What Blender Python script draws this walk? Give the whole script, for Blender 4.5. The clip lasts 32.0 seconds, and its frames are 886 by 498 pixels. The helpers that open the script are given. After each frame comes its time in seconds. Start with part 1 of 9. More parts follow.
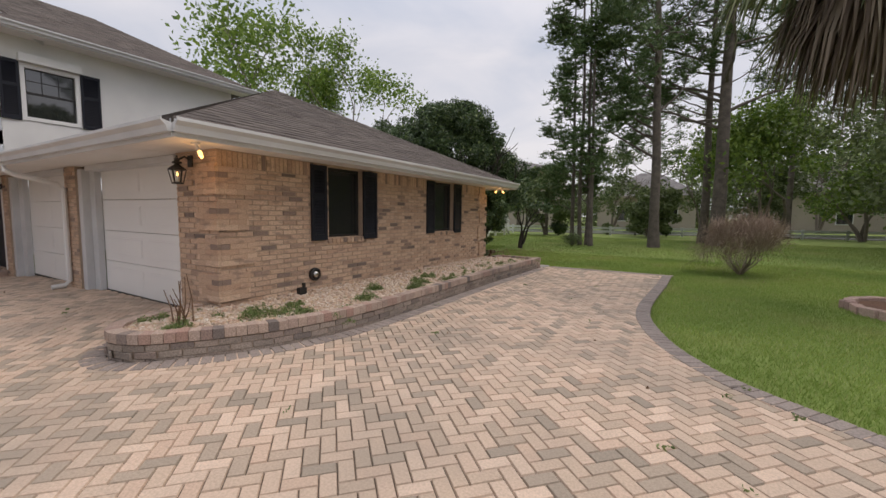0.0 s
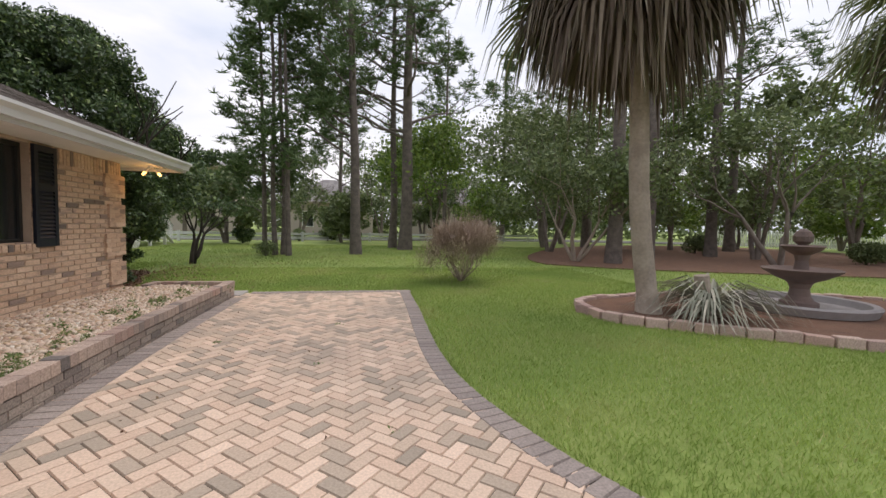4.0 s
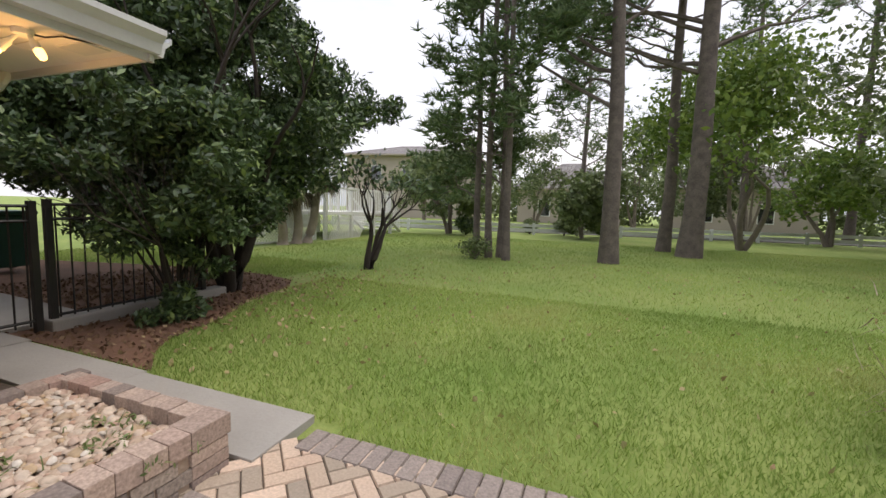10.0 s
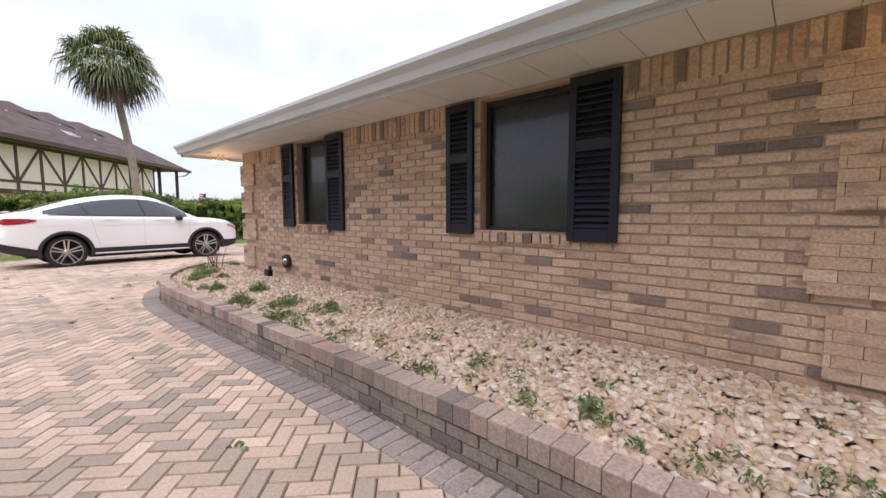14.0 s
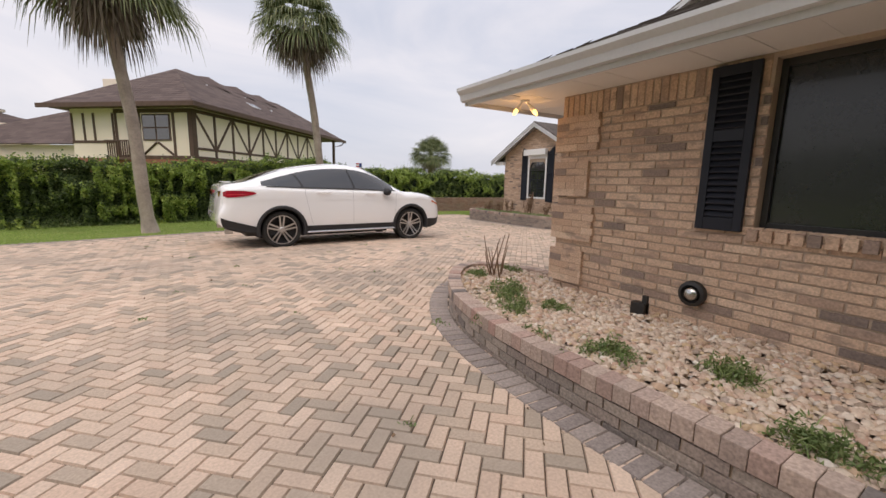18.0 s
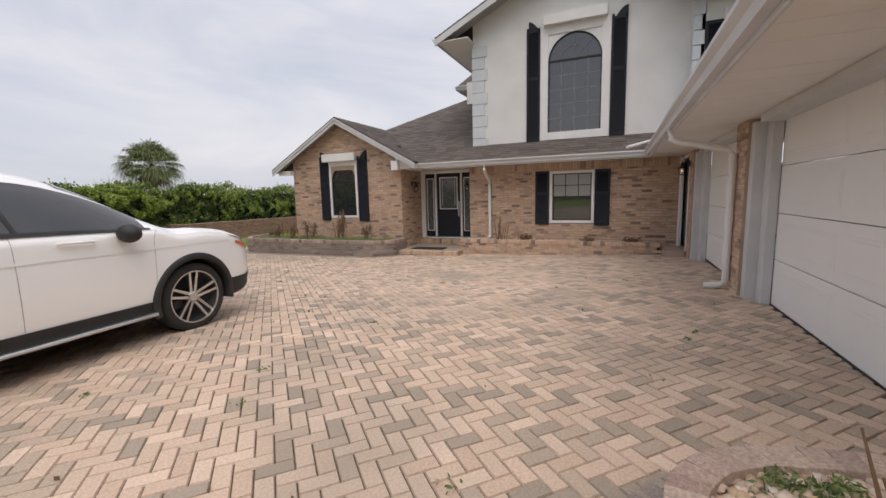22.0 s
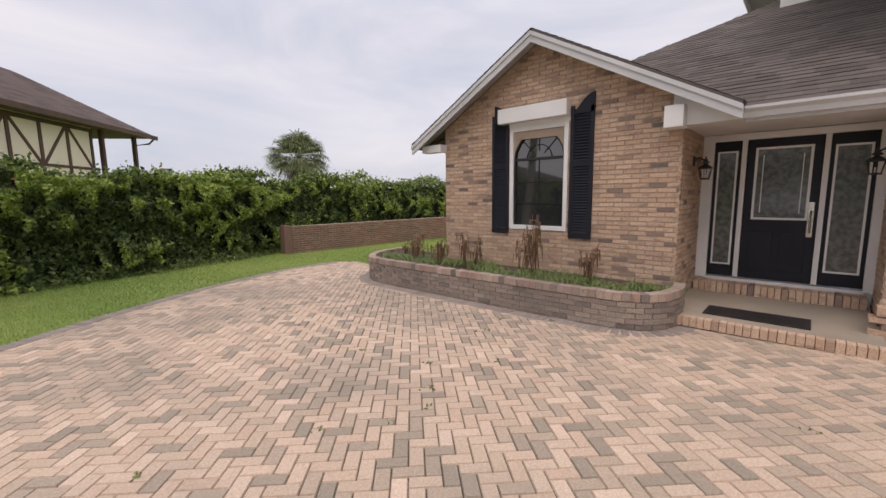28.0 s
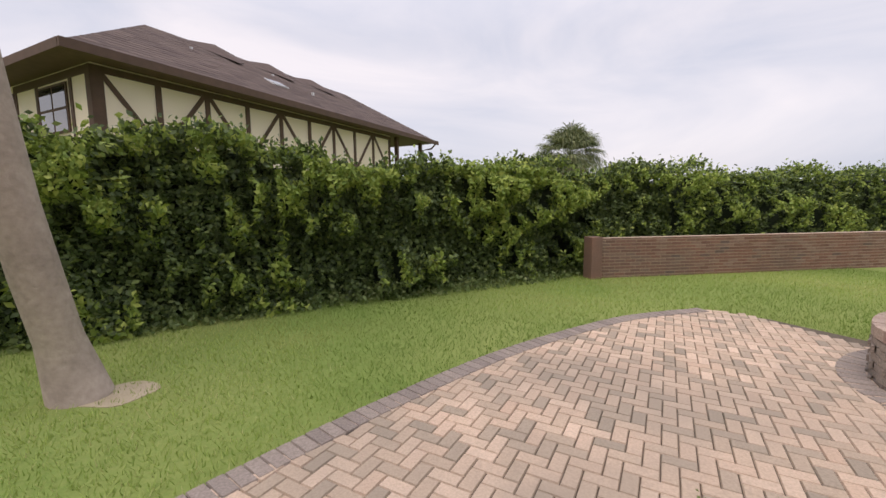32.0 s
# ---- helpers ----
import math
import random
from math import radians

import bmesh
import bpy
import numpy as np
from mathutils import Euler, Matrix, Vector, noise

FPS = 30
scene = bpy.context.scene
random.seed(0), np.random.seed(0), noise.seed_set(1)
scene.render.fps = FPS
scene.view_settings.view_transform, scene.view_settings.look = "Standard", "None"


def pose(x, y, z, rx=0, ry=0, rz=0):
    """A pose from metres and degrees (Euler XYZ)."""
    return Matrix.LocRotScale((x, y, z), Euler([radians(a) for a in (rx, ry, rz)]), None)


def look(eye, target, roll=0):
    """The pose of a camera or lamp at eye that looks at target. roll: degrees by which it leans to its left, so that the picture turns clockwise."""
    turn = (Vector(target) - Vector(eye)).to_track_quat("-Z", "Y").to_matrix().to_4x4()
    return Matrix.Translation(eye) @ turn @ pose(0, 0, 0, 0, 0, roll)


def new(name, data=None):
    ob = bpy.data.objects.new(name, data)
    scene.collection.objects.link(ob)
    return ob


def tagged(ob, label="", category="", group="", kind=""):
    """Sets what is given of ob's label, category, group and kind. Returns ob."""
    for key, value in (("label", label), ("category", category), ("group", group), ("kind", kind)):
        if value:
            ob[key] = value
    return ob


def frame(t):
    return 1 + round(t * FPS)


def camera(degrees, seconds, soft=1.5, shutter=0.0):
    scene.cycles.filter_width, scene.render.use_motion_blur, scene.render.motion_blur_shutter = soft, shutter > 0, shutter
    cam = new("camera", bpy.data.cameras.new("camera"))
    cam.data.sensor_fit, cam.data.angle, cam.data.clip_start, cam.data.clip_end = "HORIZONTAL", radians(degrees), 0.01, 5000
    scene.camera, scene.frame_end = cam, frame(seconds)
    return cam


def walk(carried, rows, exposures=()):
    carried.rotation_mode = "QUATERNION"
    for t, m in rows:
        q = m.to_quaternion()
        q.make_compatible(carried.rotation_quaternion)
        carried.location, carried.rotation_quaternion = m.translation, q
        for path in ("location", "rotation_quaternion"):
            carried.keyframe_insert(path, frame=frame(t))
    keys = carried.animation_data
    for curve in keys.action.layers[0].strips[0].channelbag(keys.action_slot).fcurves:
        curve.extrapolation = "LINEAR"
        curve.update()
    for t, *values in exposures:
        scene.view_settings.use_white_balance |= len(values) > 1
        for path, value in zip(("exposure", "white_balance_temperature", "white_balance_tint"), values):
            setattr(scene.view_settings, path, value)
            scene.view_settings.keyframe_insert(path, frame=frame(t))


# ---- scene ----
cam = camera(95.2, 32.0, soft=1.5)
PATH = [
    (0, (-0.414, 2.236, 1.399), (-1.438, 3.945, 1.225), 0.7),
    (0.5, (-0.659, 2.391, 1.365), (-1.433, 4.225, 1.17), 0.2),
    (1, (-0.801, 2.652, 1.328), (-1.316, 4.576, 1.145), -0.0),
    (1.5, (-0.911, 3.073, 1.36), (-1.195, 5.047, 1.211), 0.2),
    (2, (-1.035, 3.516, 1.355), (-1.117, 5.511, 1.246), 0.3),
    (2.5, (-1.049, 4.016, 1.383), (-0.96, 6.012, 1.296), 0.1),
    (4.5, (-1.777, 5.799, 1.286), (-1.327, 7.743, 1.153), 1.6),
    (5, (-1.749, 6.399, 1.332), (-1.455, 8.372, 1.177), 1.5),
    (5.5, (-1.871, 6.897, 1.345), (-1.671, 8.88, 1.182), 1.3),
    (6, (-1.952, 7.472, 1.363), (-1.794, 9.46, 1.209), 1.3),
    (6.5, (-2.002, 7.969, 1.364), (-1.839, 9.957, 1.221), 1.3),
    (7, (-2.066, 8.481, 1.34), (-1.861, 10.466, 1.2), 1.2),
    (7.5, (-2.096, 8.972, 1.329), (-1.853, 10.951, 1.175), 1.0),
    (8, (-2.074, 9.523, 1.332), (-1.861, 11.504, 1.155), 0.7),
    (8.5, (-2.112, 10.019, 1.339), (-2.003, 12.007, 1.153), 1.0),
    (9, (-2.075, 10.49, 1.322), (-2.112, 12.482, 1.146), 1.3),
    (9.5, (-2.083, 10.975, 1.287), (-2.412, 12.941, 1.126), 1.3),
    (10, (-2.075, 11.355, 1.3), (-2.765, 13.22, 1.098), 1.9),
    (10.5, (-2.157, 11.765, 1.284), (-3.272, 13.41, 1.06), 1.8),
    (11, (-2.301, 12.055, 1.298), (-3.724, 13.441, 1.057), 1.5),
    (11.5, (-2.348, 12.351, 1.244), (-4.056, 13.368, 1.024), 1.0),
    (12, (-2.384, 12.575, 1.246), (-4.256, 13.247, 1.032), 0.4),
    (12.5, (-2.397, 12.714, 1.228), (-4.374, 12.952, 1.041), 0.4),
    (13, (-2.379, 12.563, 1.228), (-4.354, 12.302, 1.046), 0.4),
    (13.5, (-2.32, 12.322, 1.213), (-4.123, 11.475, 1.037), 0.3),
    (14, (-2.36, 11.959, 1.158), (-3.843, 10.629, 0.979), -0.2),
    (14.5, (-2.383, 11.55, 1.173), (-3.512, 9.91, 0.99), -0.7),
    (15, (-2.276, 11.093, 1.198), (-3.158, 9.309, 1.004), -0.7),
    (15.5, (-2.214, 10.605, 1.189), (-2.997, 8.775, 0.986), 0.5),
    (17.5, (-1.957, 8.502, 1.24), (-2.934, 6.78, 0.955), 1.5),
    (18, (-1.954, 7.95, 1.265), (-3.001, 6.276, 0.944), 1.1),
    (18.5, (-1.955, 7.363, 1.267), (-3.077, 5.744, 0.925), 0.5),
    (19, (-2.069, 6.784, 1.277), (-3.269, 5.222, 0.931), 0.1),
    (19.5, (-2.204, 6.223, 1.289), (-3.492, 4.731, 0.954), -0.7),
    (20, (-2.377, 5.676, 1.283), (-3.77, 4.275, 0.968), -1.1),
    (20.5, (-2.572, 5.084, 1.276), (-4.084, 3.809, 0.978), -1.4),
    (21, (-2.896, 4.574, 1.326), (-4.524, 3.448, 1.041), -1.5),
    (21.5, (-3.175, 4.061, 1.344), (-4.909, 3.102, 1.073), -1.5),
    (22, (-3.485, 3.607, 1.324), (-5.304, 2.818, 1.063), -1.4),
    (22.5, (-3.838, 3.174, 1.329), (-5.719, 2.548, 1.065), -1.0),
    (23, (-4.189, 2.807, 1.333), (-6.114, 2.339, 1.061), -0.8),
    (23.5, (-4.626, 2.493, 1.338), (-6.559, 2.053, 1.072), -1.3),
    (24, (-5.047, 2.207, 1.299), (-6.994, 1.837, 1.032), -1.1),
    (24.5, (-5.489, 1.963, 1.301), (-7.455, 1.72, 1.025), -1.0),
    (26.5, (-7.106, 0.356, 1.307), (-9.01, -0.218, 1.086), 0.5),
    (27, (-7.479, -0.116, 1.327), (-9.299, -0.914, 1.102), 0.7),
    (27.5, (-7.801, -0.578, 1.309), (-9.494, -1.617, 1.074), 0.4),
    (28, (-8.149, -1.049, 1.291), (-9.616, -2.383, 1.028), -0.7),
    (28.5, (-8.308, -1.524, 1.283), (-9.406, -3.174, 1.017), -2.3),
    (29, (-8.376, -2.073, 1.251), (-9.071, -3.932, 1.009), -3.3),
    (29.5, (-8.46, -2.613, 1.265), (-8.651, -4.589, 1.021), -3.5),
    (30, (-8.473, -3.146, 1.267), (-8.422, -5.132, 1.035), -1.7),
    (30.5, (-8.63, -3.694, 1.253), (-8.548, -5.679, 1.022), -1.0),
    (31, (-8.724, -4.274, 1.214), (-8.782, -6.259, 0.979), -1.0),
    (31.5, (-8.807, -4.855, 1.195), (-9.058, -6.826, 0.967), -0.7),
    (32, (-8.911, -5.432, 1.178), (-9.407, -7.356, 0.947), -0.5),
]
walk(cam, [(t, look(eye, target, roll)) for t, eye, target, roll in PATH],
     exposures=[(0, 0.05, 6750, 14), (2.5, 0.2, 6750, 14), (5, 0.60, 6650, 14), (7, 0.63, 6650, 14), (9, 0.66, 6750, 14), (11, 0.68, 6700, 14), (12, 0.69, 6250, 17), (13, 0.88, 6000, 26),
                (14.5, 0.54, 6450, 14), (16, 0.34, 6750, 14), (18, 0.2, 6750, 15), (20, 0.15, 6750, 14), (24, 0.1, 6650, 13), (28, 0.14, 6750, 17), (30, 0.16, 6850, 18), (32, 0.27, 6850, 18)])


# ---- light ----
SUN_EL, SUN_AZ = radians(60), radians(55)
world = bpy.data.worlds.new("overcast_sky")
scene.world = world
world.use_nodes = True
wn, wl = world.node_tree.nodes, world.node_tree.links
wn.clear()
w_out = wn.new("ShaderNodeOutputWorld")
w_bg = wn.new("ShaderNodeBackground")
w_sky = wn.new("ShaderNodeTexSky")
w_sky.sky_type, w_sky.sun_disc = "NISHITA", False
w_sky.sun_elevation, w_sky.sun_rotation = SUN_EL, SUN_AZ
w_sky.dust_density, w_sky.air_density = 3.0, 1.2
w_tc = wn.new("ShaderNodeTexCoord")
w_map = wn.new("ShaderNodeMapping")
w_map.inputs["Scale"].default_value = (1.0, 1.0, 3.2)
w_noise = wn.new("ShaderNodeTexNoise")
w_noise.inputs["Scale"].default_value, w_noise.inputs["Detail"].default_value = 1.7, 6.0
w_noise.inputs["Roughness"].default_value, w_noise.inputs["Distortion"].default_value = 0.52, 0.6
w_ramp = wn.new("ShaderNodeValToRGB")
w_ramp.color_ramp.elements[0].position, w_ramp.color_ramp.elements[0].color = 0.30, (4.7, 5.25, 6.25, 1)
w_ramp.color_ramp.elements[1].position, w_ramp.color_ramp.elements[1].color = 0.66, (7.3, 7.3, 7.65, 1)
w_mix = wn.new("ShaderNodeMix")
w_mix.data_type = "RGBA"
w_mix.inputs["Factor"].default_value = 0.86
wl.new(w_tc.outputs["Generated"], w_map.inputs["Vector"])
wl.new(w_map.outputs["Vector"], w_noise.inputs["Vector"])
wl.new(w_noise.outputs["Fac"], w_ramp.inputs["Fac"])
wl.new(w_sky.outputs["Color"], w_mix.inputs[6])
wl.new(w_ramp.outputs["Color"], w_mix.inputs[7])
# an overcast sky is brighter towards the zenith
w_sep, w_rise, w_grad = wn.new("ShaderNodeSeparateXYZ"), wn.new("ShaderNodeMapRange"), wn.new("ShaderNodeVectorMath")
w_rise.inputs["From Min"].default_value, w_rise.inputs["From Max"].default_value = 0.35, 1.0
w_rise.inputs["To Min"].default_value, w_rise.inputs["To Max"].default_value = 1.0, 1.5
w_grad.operation = "SCALE"
wl.new(w_tc.outputs["Generated"], w_sep.inputs["Vector"])
wl.new(w_sep.outputs["Z"], w_rise.inputs["Value"])
wl.new(w_mix.outputs[2], w_grad.inputs[0])
wl.new(w_rise.outputs["Result"], w_grad.inputs["Scale"])
wl.new(w_grad.outputs["Vector"], w_bg.inputs["Color"])
w_bg.inputs["Strength"].default_value = 0.112
wl.new(w_bg.outputs["Background"], w_out.inputs["Surface"])

sun_data = bpy.data.lights.new("sun", "SUN")
sun_data.energy, sun_data.angle, sun_data.color = 1.25, radians(50), (1.0, 0.92, 0.82)
sun = new("sun", sun_data)
sun.matrix_world = look((math.cos(SUN_EL) * math.sin(SUN_AZ) * 20, math.cos(SUN_EL) * math.cos(SUN_AZ) * 20, math.sin(SUN_EL) * 20), (0, 0, 0))


# ---- materials ----
def nodes_of(name, rough=0.7, metal=0.0):
    m = bpy.data.materials.new(name)
    m.use_nodes = True
    n, l = m.node_tree.nodes, m.node_tree.links
    b = n["Principled BSDF"]
    b.inputs["Roughness"].default_value, b.inputs["Metallic"].default_value = rough, metal
    return m, n, l, b


def ramp_node(n, stops):
    r = n.new("ShaderNodeValToRGB")
    e = r.color_ramp.elements
    while len(e) < len(stops):
        e.new(0.5)
    for k, (p, c) in zip(e, stops):
        k.position, k.color = p, (*c, 1)
    return r


def mat(name, c1, c2=None, rough=0.7, metal=0.0, scale=6.0, fine=60.0, bump=0.0, spread=0.5, stain=0.25, coat=0.0):
    """Two tones mixed by coarse and fine noise, with a fine relief."""
    c2 = c2 or tuple(v * 0.8 for v in c1)
    m, n, l, b = nodes_of(name, rough, metal)
    tc = n.new("ShaderNodeTexCoord")
    big, small = n.new("ShaderNodeTexNoise"), n.new("ShaderNodeTexNoise")
    big.inputs["Scale"].default_value, big.inputs["Detail"].default_value = scale, 5
    small.inputs["Scale"].default_value, small.inputs["Detail"].default_value = fine, 3
    mix = n.new("ShaderNodeMath")
    mix.operation = "MULTIPLY_ADD"
    mix.inputs[1].default_value = stain
    l.new(tc.outputs["Object"], big.inputs["Vector"])
    l.new(tc.outputs["Object"], small.inputs["Vector"])
    l.new(small.outputs["Fac"], mix.inputs[0])
    l.new(big.outputs["Fac"], mix.inputs[2])
    mid = 0.5 + stain / 2
    r = ramp_node(n, [(mid - spread / 2, c1), (mid + spread / 2, c2)])
    l.new(mix.outputs[0], r.inputs["Fac"])
    l.new(r.outputs["Color"], b.inputs["Base Color"])
    if coat:
        b.inputs["Coat Weight"].default_value = coat
    if bump:
        bp = n.new("ShaderNodeBump")
        bp.inputs["Strength"].default_value, bp.inputs["Distance"].default_value = bump, 0.01
        l.new(small.outputs["Fac"], bp.inputs["Height"])
        l.new(bp.outputs["Normal"], b.inputs["Normal"])
    return m


def pieces(name, stops, island=False, rough=0.85, fine=70.0, coarse=0.6, bump=0.5, wear=0.25, dirt=None, smear=None):
    """A material that varies from piece to piece, with grain on each and broad stains over all."""
    m, n, l, b = nodes_of(name, rough)
    if island:
        src = n.new("ShaderNodeNewGeometry").outputs["Random Per Island"]
    else:
        src = n.new("ShaderNodeObjectInfo").outputs["Random"]
    r = ramp_node(n, stops)
    l.new(src, r.inputs["Fac"])
    geo = n.new("ShaderNodeNewGeometry")
    grain, broad = n.new("ShaderNodeTexNoise"), n.new("ShaderNodeTexNoise")
    grain.inputs["Scale"].default_value, grain.inputs["Detail"].default_value = fine, 4
    broad.inputs["Scale"].default_value, broad.inputs["Detail"].default_value = coarse, 6
    l.new(geo.outputs["Position"], grain.inputs["Vector"])
    l.new(geo.outputs["Position"], broad.inputs["Vector"])
    gr = ramp_node(n, [(0.3, (1 - wear,) * 3), (0.7, (1 + wear * 0.4,) * 3)])
    l.new(grain.outputs["Fac"], gr.inputs["Fac"])
    mul = n.new("ShaderNodeMix")
    mul.data_type, mul.blend_type = "RGBA", "MULTIPLY"
    mul.inputs["Factor"].default_value = 1.0
    l.new(r.outputs["Color"], mul.inputs[6])
    l.new(gr.outputs["Color"], mul.inputs[7])
    last = mul.outputs[2]
    if dirt:
        dm = n.new("ShaderNodeMix")
        dm.data_type = "RGBA"
        dr = ramp_node(n, [(0.48, (0, 0, 0)), (0.72, (0.75, 0.75, 0.75))])
        l.new(broad.outputs["Fac"], dr.inputs["Fac"])
        l.new(dr.outputs["Color"], dm.inputs["Factor"])
        l.new(last, dm.inputs[6])
        dm.inputs[7].default_value = (*dirt, 1)
        last = dm.outputs[2]
    if smear:
        # burnt streaks that run along the courses
        mp, sn, sm = n.new("ShaderNodeMapping"), n.new("ShaderNodeTexNoise"), n.new("ShaderNodeMix")
        mp.inputs["Scale"].default_value = (4.5, 4.5, 15.0)
        sn.inputs["Scale"].default_value, sn.inputs["Detail"].default_value = 1.0, 3
        sr = ramp_node(n, [(0.56, (0, 0, 0)), (0.68, (0.62, 0.62, 0.62))])
        sm.data_type = "RGBA"
        sm.inputs[7].default_value = (*smear, 1)
        l.new(geo.outputs["Position"], mp.inputs["Vector"])
        l.new(mp.outputs["Vector"], sn.inputs["Vector"])
        l.new(sn.outputs["Fac"], sr.inputs["Fac"])
        l.new(sr.outputs["Color"], sm.inputs["Factor"])
        l.new(last, sm.inputs[6])
        last = sm.outputs[2]
    l.new(last, b.inputs["Base Color"])
    bp = n.new("ShaderNodeBump")
    bp.inputs["Strength"].default_value, bp.inputs["Distance"].default_value = bump, 0.006
    l.new(grain.outputs["Fac"], bp.inputs["Height"])
    l.new(bp.outputs["Normal"], b.inputs["Normal"])
    return m


BRICK_STOPS = [(0.0, (0.53, 0.355, 0.245)), (0.18, (0.62, 0.44, 0.315)), (0.36, (0.68, 0.50, 0.365)), (0.55, (0.56, 0.385, 0.27)),
               (0.7, (0.63, 0.45, 0.325)), (0.86, (0.50, 0.345, 0.25)), (0.92, (0.34, 0.245, 0.195)), (1.0, (0.19, 0.15, 0.13))]
PAVER_STOPS = [(0.0, (0.57, 0.415, 0.31)), (0.2, (0.645, 0.485, 0.37)), (0.4, (0.55, 0.42, 0.315)), (0.52, (0.72, 0.55, 0.425)),
               (0.70, (0.50, 0.385, 0.29)), (0.84, (0.43, 0.345, 0.265)), (1.0, (0.33, 0.275, 0.215))]
EDGE_STOPS = [(0.0, (0.25, 0.21, 0.19)), (0.5, (0.34, 0.285, 0.25)), (1.0, (0.29, 0.245, 0.22))]
CAP_STOPS = [(0.0, (0.36, 0.275, 0.23)), (0.3, (0.52, 0.40, 0.325)), (0.55, (0.44, 0.34, 0.285)), (0.78, (0.42, 0.27, 0.22)), (0.9, (0.27, 0.22, 0.195)), (1.0, (0.16, 0.14, 0.13))]
LOW_STOPS = [(0.0, (0.28, 0.235, 0.20)), (0.4, (0.40, 0.33, 0.275)), (0.8, (0.33, 0.26, 0.22)), (1.0, (0.19, 0.165, 0.15))]
ROCK_STOPS = [(0.0, (0.44, 0.335, 0.25)), (0.2, (0.62, 0.52, 0.415)), (0.38, (0.50, 0.36, 0.27)), (0.56, (0.66, 0.57, 0.47)), (0.72, (0.45, 0.30, 0.225)), (0.85, (0.52, 0.39, 0.24)), (0.94, (0.31, 0.24, 0.19)), (1.0, (0.76, 0.71, 0.63))]
SHINGLE_STOPS = [(0.0, (0.105, 0.087, 0.078)), (0.5, (0.138, 0.115, 0.102)), (1.0, (0.172, 0.144, 0.128))]
m_brick = pieces("buff_brick", BRICK_STOPS, wear=0.3, smear=(0.25, 0.185, 0.15))
m_brick_i = pieces("buff_brick_joined", BRICK_STOPS, island=True, wear=0.3, smear=(0.25, 0.185, 0.15))
m_mortar = mat("mortar", (0.46, 0.355, 0.27), (0.36, 0.28, 0.215), rough=0.95, bump=0.6)
m_paver = pieces("clay_paver", PAVER_STOPS, wear=0.2, bump=0.3, dirt=(0.30, 0.25, 0.20))
m_paver_i = pieces("clay_paver_joined", PAVER_STOPS, island=True, wear=0.2, bump=0.3, dirt=(0.30, 0.25, 0.20))
m_edge_i = pieces("border_paver", EDGE_STOPS, island=True, wear=0.3)
m_joint = mat("joint_sand", (0.15, 0.118, 0.09), (0.09, 0.075, 0.055), rough=1.0, bump=0.5)
m_cap = pieces("planter_cap_brick", CAP_STOPS, wear=0.35, dirt=(0.20, 0.17, 0.15))
m_low = pieces("weathered_planter_brick", LOW_STOPS, island=True, wear=0.4, dirt=(0.13, 0.115, 0.105))
m_rock = pieces("river_rock", ROCK_STOPS, island=True, rough=0.7, wear=0.2, fine=40)
m_shingle = pieces("asphalt_shingle", SHINGLE_STOPS, island=True, rough=0.95, fine=220, coarse=0.5, bump=0.8, wear=0.4)
m_white = mat("white_paint", (0.80, 0.80, 0.79), (0.72, 0.72, 0.71), rough=0.5, scale=2, bump=0.05)
m_soffit = mat("soffit_white", (0.79, 0.775, 0.75), (0.73, 0.71, 0.68), rough=0.6, scale=1.5)
m_fascia = mat("fascia_grey_white", (0.66, 0.67, 0.68), (0.52, 0.53, 0.54), rough=0.45, scale=1.2)
m_stucco = mat("white_stucco", (0.80, 0.80, 0.78), (0.70, 0.70, 0.69), rough=0.9, scale=1.2, fine=150, bump=0.5)
m_quoin = mat("pale_quoin", (0.66, 0.70, 0.73), (0.56, 0.61, 0.65), rough=0.7, scale=2, fine=90, bump=0.3)
m_shutter = mat("black_shutter", (0.012, 0.014, 0.022), (0.02, 0.022, 0.03), rough=0.45, scale=3)
m_shutter.node_tree.nodes["Principled BSDF"].inputs["Specular IOR Level"].default_value = 0.25
m_black = mat("black_iron", (0.012, 0.012, 0.012), (0.03, 0.027, 0.024), rough=0.5, scale=5)
m_glass = mat("window_glass", (0.02, 0.023, 0.025), (0.028, 0.03, 0.032), rough=0.04, scale=1, coat=0.6)
m_glass.node_tree.nodes["Principled BSDF"].inputs["IOR"].default_value = 1.9
m_screen = mat("solar_screen", (0.012, 0.014, 0.015), (0.02, 0.023, 0.024), rough=0.25, scale=1.5, coat=0.25)
m_grass = mat("lawn", (0.15, 0.235, 0.045), (0.25, 0.30, 0.085), rough=1.0, scale=0.5, fine=30, bump=0.9, stain=0.6)
m_concrete = mat("concrete", (0.40, 0.38, 0.345), (0.30, 0.285, 0.26), rough=0.92, scale=1.5, fine=50, bump=0.3)
m_mulch = mat("pine_straw", (0.20, 0.105, 0.065), (0.12, 0.068, 0.045), rough=1.0, scale=3, fine=45, bump=1.0)
m_pebbles = mat("pebble_bed", (0.36, 0.28, 0.21), (0.22, 0.17, 0.13), rough=0.95, scale=8, fine=70, bump=1.0)
m_soil = mat("soil", (0.11, 0.08, 0.055), (0.07, 0.052, 0.038), rough=1.0, scale=3, fine=50, bump=1.0)


# ---- building helpers ----
def mesh_of(name, bm, material, smooth=False):
    me = bpy.data.meshes.new(name)
    bm.to_mesh(me)
    bm.free()
    if material:
        me.materials.append(material)
    if smooth:
        me.shade_smooth()
    return me


def part(name, bm, material, parent, label="", smooth=False, kind=""):
    ob = new(name, mesh_of(name, bm, material, smooth))
    ob.parent = parent
    return tagged(ob, label, kind=kind)


